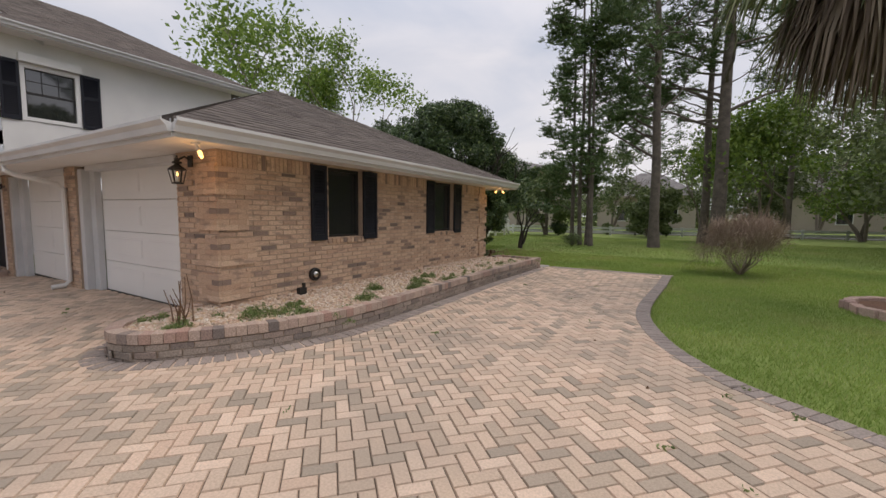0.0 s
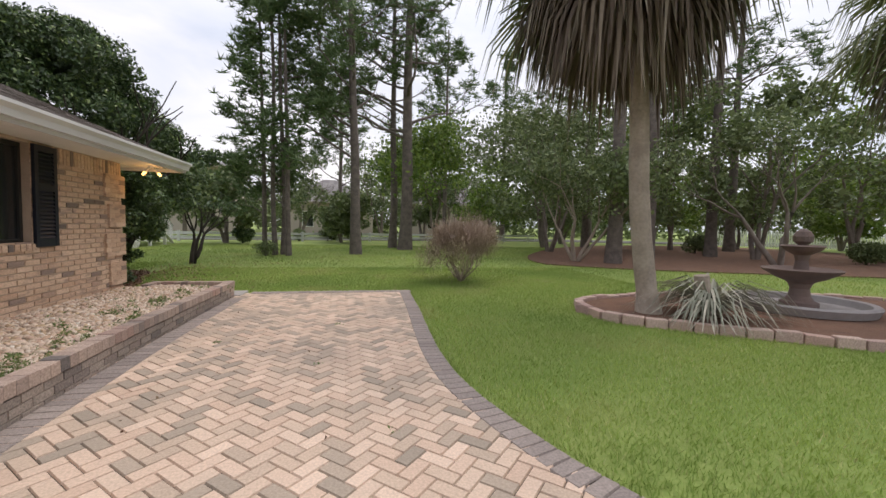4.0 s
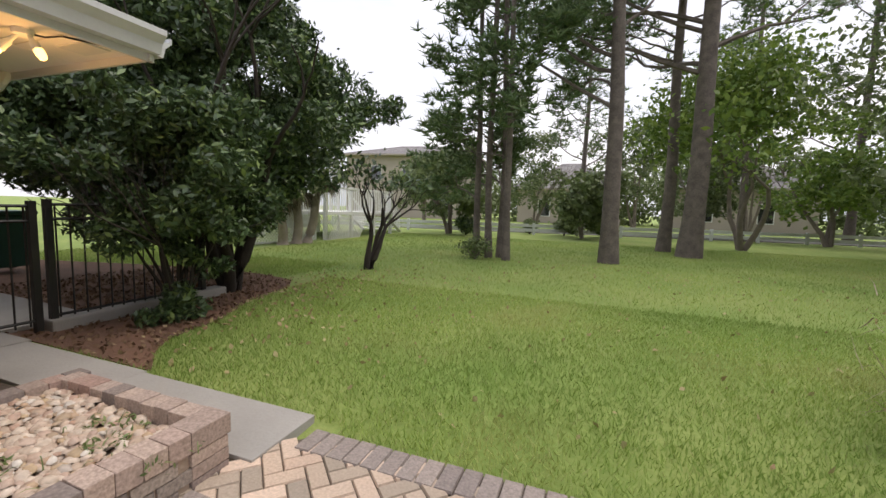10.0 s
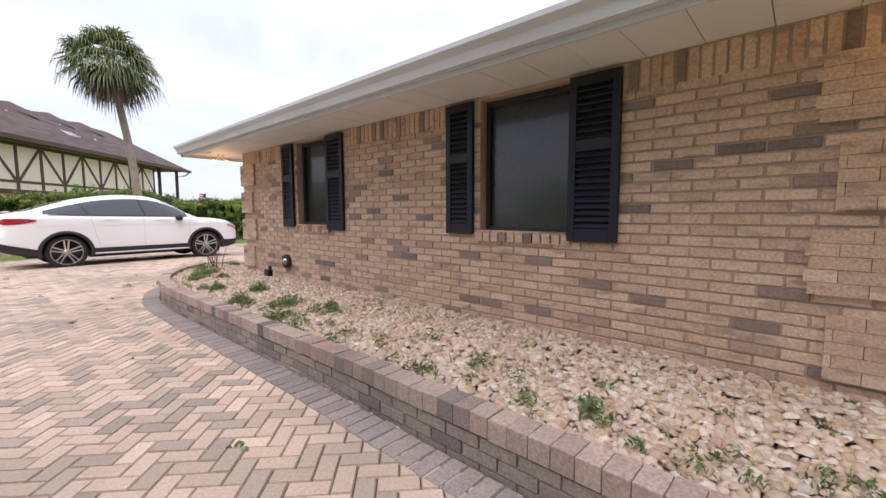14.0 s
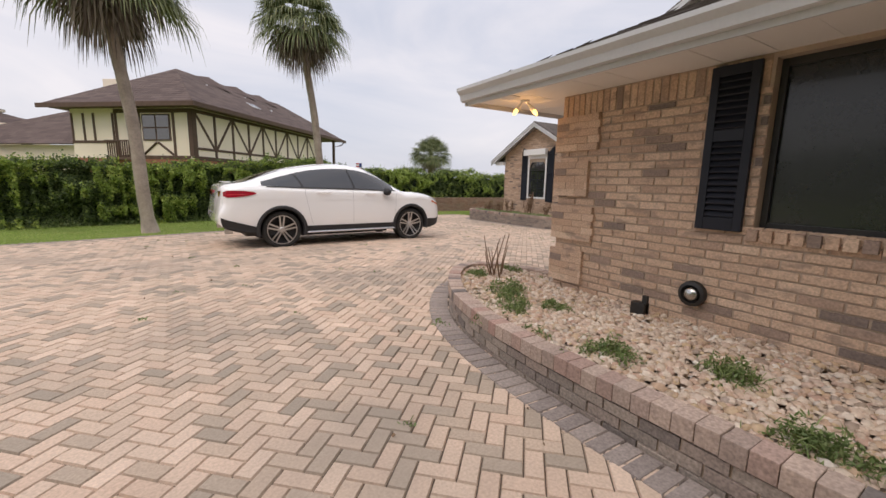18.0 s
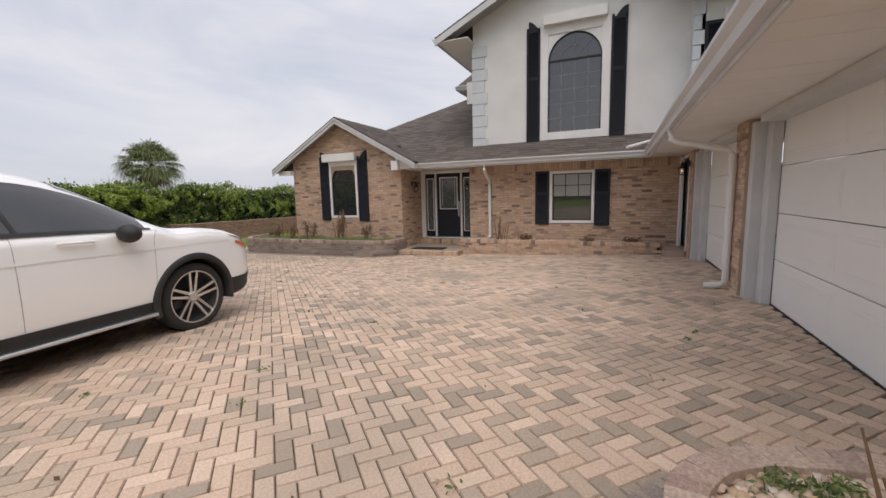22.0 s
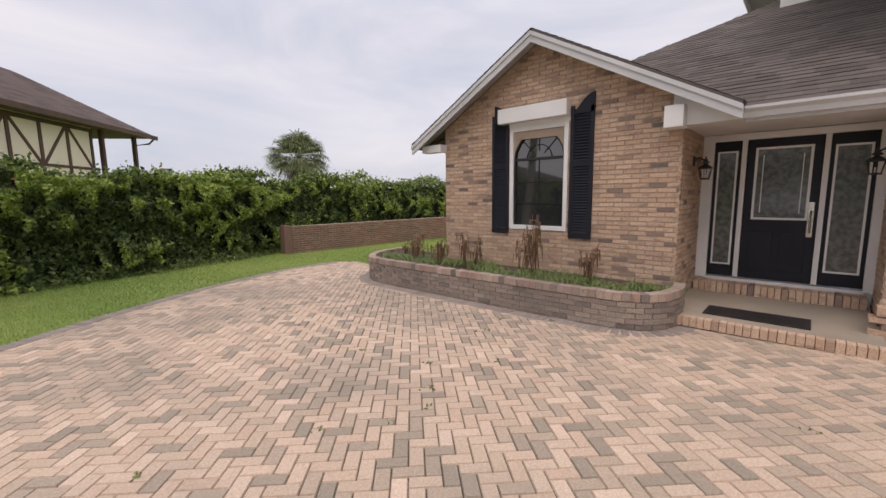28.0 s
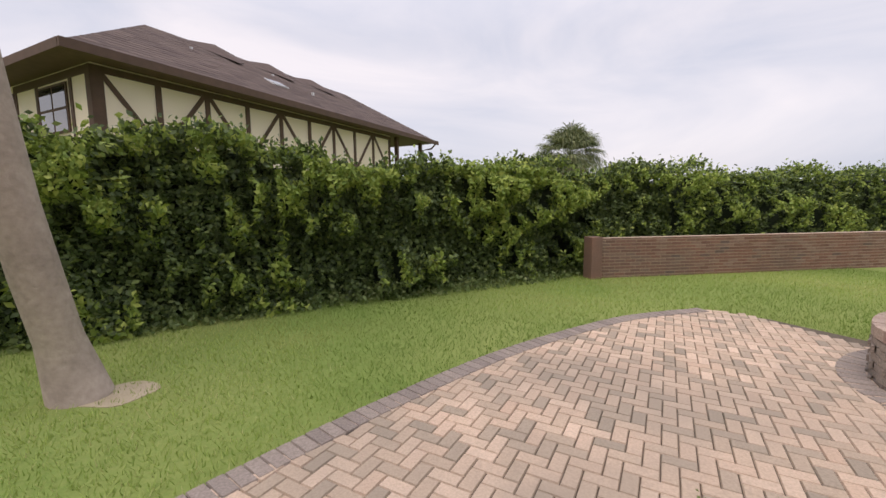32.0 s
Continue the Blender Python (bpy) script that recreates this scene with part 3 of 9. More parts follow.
eaves = thing("eaves", "grey-white painted eaves with gutters and boarded soffits", "eaves", kind="structure")
gutter(eaves, (EX - 0.02, EYS), (EX - 0.02, EYN), EAVE)
gutter(eaves, (MX, EYS + 0.02), (EX, EYS + 0.02), EAVE)
gutter(eaves, (EX, EYN - 0.02), (-22, EYN - 0.02), EAVE)
gutter(eaves, (MX - 0.02, GYR), (MX - 0.02, EYS), EAVE)
gutter(eaves, (-13.87, 4.7), (-13.87, 11.6), UE)
gutter(eaves, (-20, -1.18), (-14.35, -1.18), UE)
gutter(eaves, (-19.27, -2.48), (-19.27, -1.2), 5.62)
gutter(eaves, (-24, -2.46), (-19.27, -2.46), 5.62)


def soffit(outline, z, boards=None):
    """A boarded soffit; boards: the axis along which its panels follow one another."""
    if boards is None:
        bm = bmesh.new()
        prism(bm, outline, z, z + 0.02)
        return part("soffit", bm, m_soffit, eaves)
    x0, x1 = min(p[0] for p in outline), max(p[0] for p in outline)
    y0, y1 = min(p[1] for p in outline), max(p[1] for p in outline)
    L = (y1 - y0) if boards == "y" else (x1 - x0)
    n = round(L / 0.31)
    for i in range(n):
        a, b = L * i / n + 0.002, L * (i + 1) / n - 0.002
        dz = 0.0012 * ((i * 7) % 3)
        r = (x0, y0 + a, z + dz, x1, y0 + b, z + 0.02) if boards == "y" else (x0 + a, y0, z + dz, x0 + b, y1, z + 0.02)
        part("soffit_board", boxes(r, bevel=0.002), m_soffit, eaves)
    part("soffit_back", boxes((x0, y0, z + 0.021, x1, y1, z + 0.03)), m_black, eaves)


soffit([(XE, EYS + 0.02), (EX - 0.02, EYS + 0.02), (EX - 0.02, EYN - 0.02), (XE, EYN - 0.02)], SOFFIT, "y")
soffit([(MX, EYS + 0.02), (XE - 0.003, EYS + 0.02), (XE - 0.003, YG + 0.3), (MX, YG + 0.3)], SOFFIT, "x")
soffit([(-22, YN), (XE - 0.003, YN), (XE - 0.003, EYN - 0.02), (-22, EYN - 0.02)], SOFFIT)
soffit([(XD, GYR - 0.7), (MX - 0.02, GYR - 0.7), (MX - 0.02, YG + 0.3), (XD, YG + 0.3)], SOFFIT + 0.002)
soffit([(UX2, UY1 - 0.4), (-13.87, UY1 - 0.4), (-13.87, 11.6), (UX2, 11.6)], UE - 0.13)
soffit([(-20, -1.18), (-14.37, -1.18), (-14.37, UY0 + 0.05), (-20, UY0 + 0.05)], UE - 0.13)
soffit([(-24, -2.46), (-19.29, -2.46), (-19.29, -1.2), (-24, -1.2)], 5.49)


# ---- openings ----
def slab(bm, outline, x0, x1, axis="x"):
    """A flat piece with a curved edge: an outline drawn upright, given a thickness along one axis."""
    ring = [[bm.verts.new((t, p, q) if axis == "x" else (p, t, q)) for p, q in outline] for t in (x0, x1)]
    bm.faces.new(ring[0])
    bm.faces.new(ring[1][::-1])
    n = len(outline)
    for i in range(n):
        bm.faces.new((ring[0][i], ring[1][i], ring[1][(i + 1) % n], ring[0][(i + 1) % n]))
    bmesh.ops.recalc_face_normals(bm, faces=bm.faces[:])
    return bm


def louvred_shutter(parent_name, w, h, at, turn, arched=False, rail_at=0.55):
    """A louvred shutter standing in local x (width) and z, with its face towards local -y."""
    t = thing("shutter", "black louvred window shutter" + (" with an arched top" if arched else ""), "shutter", "window shutters", "", at, turn)
    s, d = 0.055, 0.035
    bm = boxes((0, -d, 0, s, 0, h), (w - s, -d, 0, w, 0, h if not arched else h - 0.02), (s, -d, 0, w - s, 0, 0.09), (s, -d, h * rail_at, w - s, 0, h * rail_at + 0.08), bevel=0.004)
    if not arched:
        box(bm, s, -d, h - 0.07, w - s, 0, h)
    else:
        k = [(s + (w - s) * i / 8, h - 0.10 + (0.26 * math.sin(math.pi / 2 * (1 - i / 8 if arched == "l" else i / 8)))) for i in range(9)]
        slab(bm, [(s, h - 0.12), *k, (w, h - 0.12)], -d, 0.0, "y")
    part("stile_frame", bm, m_shutter, t)
    proto = None
    for lo, hi in ((0.09, h * rail_at), (h * rail_at + 0.08, h - (0.12 if arched else 0.07))):
        n = max(1, int((hi - lo) / 0.042))
        for i in range(n):
            z = lo + (i + 0.5) * (hi - lo) / n
            if proto is None:
                bm = bmesh.new()
                c = [bm.verts.new(v) for v in ((s, -0.030, -0.018), (w - s, -0.030, -0.018), (w - s, -0.004, 0.020), (s, -0.004, 0.020),
                                               (s, -0.034, -0.012), (w - s, -0.034, -0.012), (w - s, -0.008, 0.026), (s, -0.008, 0.026))]
                for f in ((0, 1, 2, 3), (4, 5, 6, 7), (0, 1, 5, 4), (2, 3, 7, 6), (0, 3, 7, 4), (1, 2, 6, 5)):
                    bm.faces.new([c[k] for k in f])
                bmesh.ops.recalc_face_normals(bm, faces=bm.faces[:])
                proto = mesh_of("slat", bm, m_shutter)
            ob = new("slat", proto)
            ob.parent, ob.location = t, (0, 0, z)
    bm = boxes((s, -0.003, 0.05, w - s, 0.0, h - 0.05))
    part("backing", bm, m_shutter, t)
    return t


# east wall: dark screened windows with shutters; a strip of bare brick shows on one side
for k, (y0, y1, sh0, sh1) in enumerate(((W1[0], W1[1], 6.38, 7.50), (W2[0], W2[1], 9.49, 10.66))):
    win = thing("window_%d" % (k + 1), "dark screened window in the brick wall", "window", kind="structure")
    part("window_frame", boxes((XE - 0.13, y0, WZ0, XE - 0.08, y0 + 0.04, WZ1), (XE - 0.13, y1 - 0.04, WZ0, XE - 0.08, y1, WZ1), (XE - 0.13, y0 + 0.04, WZ1 - 0.05, XE - 0.08, y1 - 0.04, WZ1),
                               (XE - 0.13, y0 + 0.04, WZ0, XE - 0.08, y1 - 0.04, WZ0 + 0.04), bevel=0.004), m_black, win)
    part("screen_pane", boxes((XE - 0.115, y0 + 0.04, WZ0 + 0.04, XE - 0.108, y1 - 0.04, WZ1 - 0.05)), m_screen, win, "dark woven solar screen")
    sill = thing("sill", "", "")
    sill.parent = win
    n = int((y1 - y0 + 0.06) / 0.075)
    for i in range(n):
        bm = boxes((XE - 0.08, 0.003, -0.045, XE + 0.035, 0.068, 0.03), bevel=0.004)
        for v in bm.verts:
            v.co.z -= (v.co.x - XE) * 0.15
        ob = part("sill_brick", bm, m_brick, sill)
        ob.location = (0, y0 - 0.03 + i * (y1 - y0 + 0.06) / n, WZ0 - 0.035)
    wl_, wr_ = (0.30, 0.355)
    louvred_shutter("e", wl_, WZ1 - WZ0 + 0.03, (XE + 0.012, sh0, WZ0 - 0.03), 90)
    louvred_shutter("e", wr_, WZ1 - WZ0 + 0.05, (XE + 0.012, sh1, WZ0 - 0.05), 90)


def framed_window(name, label, x, y0, y1, z0, z1, cols, rows, frame=0.07, arch=False, muntin=m_white, split=0.5, depth=0.1, spandrel=m_white):
    """A window facing east in the plane x: white casing, black sash, panes and glazing bars."""
    w = thing(name, label, "window", kind="structure")
    part("window_frame", boxes((x - depth, y0, z0, x + 0.025, y0 + frame, z1), (x - depth, y1 - frame, z0, x + 0.025, y1, z1), (x - depth, y0 + frame, z1 - frame, x + 0.022, y1 - frame, z1),
                               (x - depth, y0 + frame, z0, x + 0.03, y1 - frame, z0 + frame), bevel=0.006), m_white, w, "white painted casing")
    a, b, c, d = y0 + frame, y1 - frame, z0 + frame, z1 - frame
    if arch:
        r = (b - a) / 2
        spring = d - r
        bm = bmesh.new()
        ring = [(a + r + r * math.cos(t), spring + r * math.sin(t)) for t in (math.pi * i / 24 for i in range(25))]
        outl = [(b, c), *ring, (a, c)]
        bm.faces.new([bm.verts.new((x - 0.05, p, q)) for p, q in outl])
        bmesh.ops.recalc_face_normals(bm, faces=bm.faces[:])
        part("pane", bm, m_glass, w, "clear glass reflecting sky and trees")
        # white spandrels round the arch
        for side in (0, 1):
            seg = ring[:13] if side == 0 else ring[12:]
            corner = (b, d) if side == 0 else (a, d)
            part("spandrel", slab(bmesh.new(), [corner, *seg], x - 0.048, x - 0.012), spandrel, w)
        bm = bmesh.new()
        tube(bm, [(x - 0.025, p, q) for p, q in [(b - 0.01, c)] + [(a + r + (r - 0.012) * math.cos(t), spring + (r - 0.012) * math.sin(t)) for t in (math.pi * i / 24 for i in range(25))] + [(a + 0.01, c)]], 0.018, 6)
        part("sash", bm, m_black, w, "black metal sash")
        part("transom", boxes((x - 0.05, a, spring - 0.02, x - 0.015, b, spring + 0.02)), m_black, w)
        bm = bmesh.new()
        for t in (math.pi * 0.25, math.pi * 0.5, math.pi * 0.75):
            tube(bm, [(x - 0.04, a + r + 0.28 * r * math.cos(t), spring + 0.28 * r * math.sin(t)), (x - 0.04, a + r + r * math.cos(t), spring + r * math.sin(t))], 0.007, 5)
        tube(bm, [(x - 0.04, a + r + 0.5 * r * math.cos(t), spring + 0.5 * r * math.sin(t)) for t in (math.pi * i / 12 for i in range(13))], 0.007, 5)
        part("fan_bars", bm, muntin, w)
        d = spring - 0.02
    else:
        zm = c + (d - c) * split
        for q0, q1 in ((c, zm), (zm, d)):
            part("pane", boxes((x - 0.06, a + 0.03, q0 + 0.025, x - 0.054, b - 0.03, q1 - 0.025)), m_glass, w)
        part("sash", boxes((x - 0.07, a, c, x - 0.035, a + 0.03, d), (x - 0.07, b - 0.03, c, x - 0.035, b, d), (x - 0.07, a + 0.03, c, x - 0.035, b - 0.03, c + 0.025), (x - 0.07, a + 0.03, d - 0.025, x - 0.035, b - 0.03, d),
                           (x - 0.07, a + 0.03, zm - 0.025, x - 0.03, b - 0.03, zm + 0.025)), m_black, w, "black metal sash")
        c = zm
    for i in range(1, cols):
        p = a + (b - a) * i / cols
        part("glazing_bar", boxes((x - 0.053, p - 0.008, c, x - 0.042, p + 0.008, d)), muntin, w)
    for i in range(1, rows):
        q = c + (d - c) * i / rows
        part("glazing_bar", boxes((x - 0.053, a, q - 0.008, x - 0.043, b, q + 0.008)), muntin, w)
    return w


m_dimbar = mat("pale_bar", (0.22, 0.24, 0.25), (0.18, 0.19, 0.21), rough=0.5)
framed_window("window_3", "white-framed double-hung window with a divided upper sash", XM, W4[0], W4[1], W4[2], W4[3], 3, 2, muntin=m_shutter)
framed_window("window_4", "arched window in a white frame under a brick gable", XG, WG[0], WG[1], WG[2], WG[3], 2, 3, arch=True, muntin=m_shutter, spandrel=m_mortar)
framed_window("window_5", "tall arched window in a white frame on the upper storey", UX, AW[0], AW[1], AW[2], AW[3], 4, 5, frame=0.2, arch=True, muntin=m_dimbar)
framed_window("window_6", "upper double-hung window with a white frame", UX2, UW[0], UW[1], UW[2], UW[3], 3, 2, frame=0.09, muntin=m_black)
part("roller_box", boxes((XG - 0.02, -5.12, 2.47, XG + 0.16, -3.88, 2.71), bevel=0.012), m_white, bpy.data.objects["window_4"], "white shutter box over the window")
part("roller_box", boxes((UX - 0.02, AW[0] + 0.1, AW[3] + 0.0, UX + 0.18, AW[1] - 0.1, AW[3] + 0.25), bevel=0.012), m_white, bpy.data.objects["window_5"])
part("roller_box", boxes((UX2 - 0.02, UW[0] - 0.03, UW[3] + 0.02, UX2 + 0.16, UW[1] + 0.03, UW[3] + 0.22), bevel=0.012), m_white, bpy.data.objects["window_6"])
# near-black panels behind the clear panes stand in for the unlit rooms
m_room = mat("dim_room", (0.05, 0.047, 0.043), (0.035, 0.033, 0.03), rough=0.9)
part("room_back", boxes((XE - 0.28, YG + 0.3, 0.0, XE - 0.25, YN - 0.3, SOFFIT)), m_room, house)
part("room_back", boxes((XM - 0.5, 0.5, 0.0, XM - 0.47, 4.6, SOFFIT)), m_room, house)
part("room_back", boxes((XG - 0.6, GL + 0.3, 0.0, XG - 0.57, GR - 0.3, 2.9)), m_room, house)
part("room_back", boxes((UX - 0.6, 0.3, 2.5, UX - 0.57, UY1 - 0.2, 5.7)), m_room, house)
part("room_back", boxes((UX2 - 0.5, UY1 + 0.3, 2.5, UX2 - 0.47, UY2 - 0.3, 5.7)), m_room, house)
part("lintel", boxes((XG, -5.02, 2.40, XG + 0.02, -3.84, 2.47)), m_white, bpy.data.objects["window_4"])

m_blind = mat("drawn_blind", (0.40, 0.40, 0.38), (0.34, 0.34, 0.33), rough=0.15, scale=2)
for k in bpy.data.objects["window_3"].children:
    if k.name.startswith("pane") and k.data.vertices[0].co.z > 1.1:
        k.data.materials[0] = m_blind
for y, w, z0, h, x, arch in ((1.52, 0.36, 0.48, 1.43, XM, False), (3.04, 0.37, 0.46, 1.44, XM, False), (-5.31, 0.34, 0.62, 2.02, XG, "l"), (-3.86, 0.36, 0.60, 2.0, XG, "r"),
                             (1.24, 0.35, 2.70, 2.95, UX, "l"), (3.34, 0.36, 2.69, 2.95, UX, "r"), (5.26, 0.35, 3.55, 1.42, UX2, False), (6.78, 0.42, 3.55, 1.42, UX2, False)):
    louvred_shutter("f", w, h, (x + 0.012, y, z0), 90, arched=arch)

# quoins on the upper corners
quoins = thing("quoins", "pale blue-grey stucco corner blocks", "quoins", kind="structure")
for x, y, s in ((UX, UY0, 1), (UX2, UY1, 1)):
    z, i = 2.62, 0
    while z < 5.4:
        w = (0.42 if i % 2 == 0 else 0.34) if x == UX else (0.19 if i % 2 == 0 else 0.13)
        bm = boxes((x - 0.3, y - 0.03, z, x + 0.03, y + w, z + 0.30), bevel=0.008)
        part("block", bm, m_quoin, quoins)
        z += 0.315
        i += 1

# ---- garage doors ----
m_door = mat("white_door_enamel", (0.87, 0.87, 0.86), (0.83, 0.83, 0.82), rough=0.35, scale=1.2, stain=0.15)
for x0, x1 in (D1, D2):
    g = thing("garage_door", "white sectional garage door with recessed panels, closed", "garage door", "garage doors")
    y = YG + 0.24
    a, b = (x0 + 0.36, x1 - 0.1) if x0 == D1[0] else (x0 + 0.45, x1 - 0.12)
    zg = ground((a + b) / 2, YG) + 0.01
    n = 4
    hh = (2.08 - zg) / n
    for i in range(n):
        z0 = zg + i * hh
        sec = part("section", boxes((a, y, z0 + 0.003, b, y + 0.045, z0 + hh - 0.006), bevel=0.004), m_door, g)
        k = 2
        pw = (b - a) / k
        for j in range(k):
            bm = boxes((a + j * pw + 0.07, y - 0.003, z0 + 0.10, a + (j + 1) * pw - 0.07, y + 0.002, z0 + hh - 0.10), bevel=0.004)
            box(bm, a + j * pw + 0.10, y - 0.006, z0 + 0.13, a + (j + 1) * pw - 0.10, y + 0.0, z0 + hh - 0.13, bevel=0.005)
            part("raised_panel", bm, m_door, sec)
    part("bottom_seal", boxes((a, y - 0.01, zg - 0.03, b, y + 0.05, zg + 0.003)), m_black, g)
    tr = thing("garage_door_trim", "grey-white painted door casing", "trim", kind="structure")
    gz = ground(x0, YG) - 0.05
    part("jamb", boxes((x0, YG + 0.03, gz, x0 + 0.16, YG + 0.23, 2.08), bevel=0.006), m_fascia, tr)
    part("jamb", boxes((x0 + 0.16, YG + 0.14, gz, a, YG + 0.235, 2.08), bevel=0.006), m_fascia, tr)
    part("jamb", boxes((b, YG + 0.06, gz, x1, YG + 0.235, 2.08), bevel=0.006), m_fascia, tr)
    part("head", boxes((a, YG + 0.02, 2.04, b, YG + 0.238, 2.125)), m_fascia, tr)

# side door in the inner corner
sd = thing("door_1", "dark side door in a white frame", "door", kind="structure")
part("door_frame", boxes((SD[0] - 0.08, YG - 0.02, 0.0, SD[0], YG + 0.1, 2.1), (SD[1], YG - 0.02, 0.0, SD[1] + 0.08, YG + 0.1, 2.1), (SD[0], YG - 0.02, 2.03, SD[1], YG + 0.1, 2.1), bevel=0.005), m_white, sd)
part("leaf", boxes((SD[0], YG + 0.04, 0.02, SD[1], YG + 0.085, 2.03)), m_shutter, sd)
part("door_handle", tube(bmesh.new(), [(SD[1] - 0.08, YG + 0.0, 0.98), (SD[1] - 0.2, YG + 0.0, 0.98)], 0.012, 8), m_black, sd)
m_tan = mat("tan_concrete", (0.40, 0.335, 0.265), (0.29, 0.245, 0.195), rough=0.92, scale=1.5, fine=50, bump=0.3)
step = solid("side_step", boxes((SD[0] - 0.12, YG - 0.42, -0.4, SD[1] + 0.12, YG - 0.03, -0.02), bevel=0.01), m_cap, "low brick step at the side door", "step")

# ---- front door ----
m_chrome = mat("brushed_metal", (0.62, 0.62, 0.6), (0.5, 0.5, 0.48), rough=0.25, metal=1.0)
m_etched = mat("etched_glass", (0.15, 0.165, 0.16), (0.07, 0.08, 0.077), rough=0.12, scale=14, fine=60, spread=0.25)
fd = thing("door_2", "black front door with etched glass and two sidelights", "door", kind="structure")
y0, y1 = GR + 0.1, GR + 1.92
dl, dr = -1.80, -0.98
part("casing", boxes((XD - 0.02, y0 - 0.11, -0.02, XD + 0.05, y0 + 0.05, 2.12), (XD - 0.02, y1 - 0.05, -0.02, XD + 0.05, y1 + 0.11, 2.12), (XD - 0.02, y0 + 0.05, 2.03, XD + 0.05, y1 - 0.05, 2.12),
                     (XD - 0.02, dl - 0.06, 0.02, XD + 0.045, dl, 2.03), (XD - 0.02, dr, 0.02, XD + 0.045, dr + 0.06, 2.03), bevel=0.006), m_white, fd, "white door casing and posts")
leaf = part("leaf", boxes((XD - 0.05, dl, 0.02, XD - 0.005, dr, 2.03), (XD - 0.006, dl + 0.1, 0.15, XD + 0.004, dl + 0.37, 0.72), (XD - 0.006, dr - 0.37, 0.15, XD + 0.004, dr - 0.1, 0.72), bevel=0.006), m_shutter, fd, "black panelled leaf")
part("glass", boxes((XD - 0.004, dl + 0.13, 0.92, XD + 0.006, dr - 0.13, 1.88)), m_etched, leaf)
part("glass_trim", boxes((XD - 0.003, dl + 0.10, 0.89, XD + 0.014, dl + 0.13, 1.91), (XD - 0.003, dr - 0.13, 0.89, XD + 0.014, dr - 0.10, 1.91), (XD - 0.003, dl + 0.13, 0.89, XD + 0.014, dr - 0.13, 0.92),
                         (XD - 0.003, dl + 0.13, 1.88, XD + 0.014, dr - 0.13, 1.91), (XD + 0.0, dl + 0.19, 0.99, XD + 0.009, dl + 0.20, 1.8), (XD + 0.0, dr - 0.20, 0.99, XD + 0.009, dr - 0.19, 1.8)), m_white, leaf)
bm = tube(bmesh.new(), [(XD + 0.05, dr - 0.07, 0.72), (XD + 0.07, dr - 0.07, 0.82), (XD + 0.07, dr - 0.07, 0.96), (XD + 0.03, dr - 0.07, 1.02)], 0.012, 8)
box(bm, XD - 0.004, dr - 0.105, 0.66, XD + 0.012, dr - 0.035, 1.14, bevel=0.01)
part("door_handle", bm, m_chrome, leaf, "long brushed metal handle set")
for a, b in ((y0 + 0.05, dl - 0.06), (dr + 0.06, y1 - 0.05)):
    s = part("sidelight", boxes((XD - 0.05, a, 0.02, XD - 0.006, b, 2.03)), m_shutter, fd, "black sidelight panel")
    part("glass", boxes((XD - 0.006, a + 0.07, 0.22, XD + 0.004, b - 0.07, 1.86)), m_etched, s)
    part("glass_trim", boxes((XD - 0.005, a + 0.045, 0.195, XD + 0.012, a + 0.07, 1.885), (XD - 0.005, b - 0.07, 0.195, XD + 0.012, b - 0.045, 1.885), (XD - 0.005, a + 0.07, 0.195, XD + 0.012, b - 0.07, 0.22), (XD - 0.005, a + 0.07, 1.86, XD + 0.012, b - 0.07, 1.885)), m_white, s)
porch = thing("porch", "concrete porch slab with a brick edge and step", "porch", kind="structure")
part("slab", boxes((XD + 0.02, GR + 0.0, -0.55, -13.72, -0.40, -0.20), bevel=0.01), m_tan, porch)
for i in range(26):
    ob = part("edge_brick", boxes((-13.72, 0.003, -0.31, -13.60, 0.072, -0.195), bevel=0.006), m_brick, porch)
    ob.location = (0, GR + 0.02 + i * 0.0745, 0)
for i in range(25):
    ob = part("step_brick", boxes((XD + 0.0, 0.003, -0.20, XD + 0.26, 0.071, -0.05), bevel=0.006), m_brick, porch)
    ob.location = (0, GR + 0.03 + i * 0.0755, 0)
door_mat = thing("door_mat", "dark rectangular doormat lying on the porch", "doormat")
part("mat", boxes((-14.35, -1.95, -0.198, -13.90, -0.95, -0.183), bevel=0.005), m_black, door_mat)


# ---- lamps ----
m_bulb = bpy.data.materials.new("warm_bulb")
m_bulb.use_nodes = True
m_bulb.node_tree.nodes["Principled BSDF"].inputs["Emission Color"].default_value = (1.0, 0.5, 0.12, 1)
m_bulb.node_tree.nodes["Principled BSDF"].inputs["Emission Strength"].default_value = 3.2


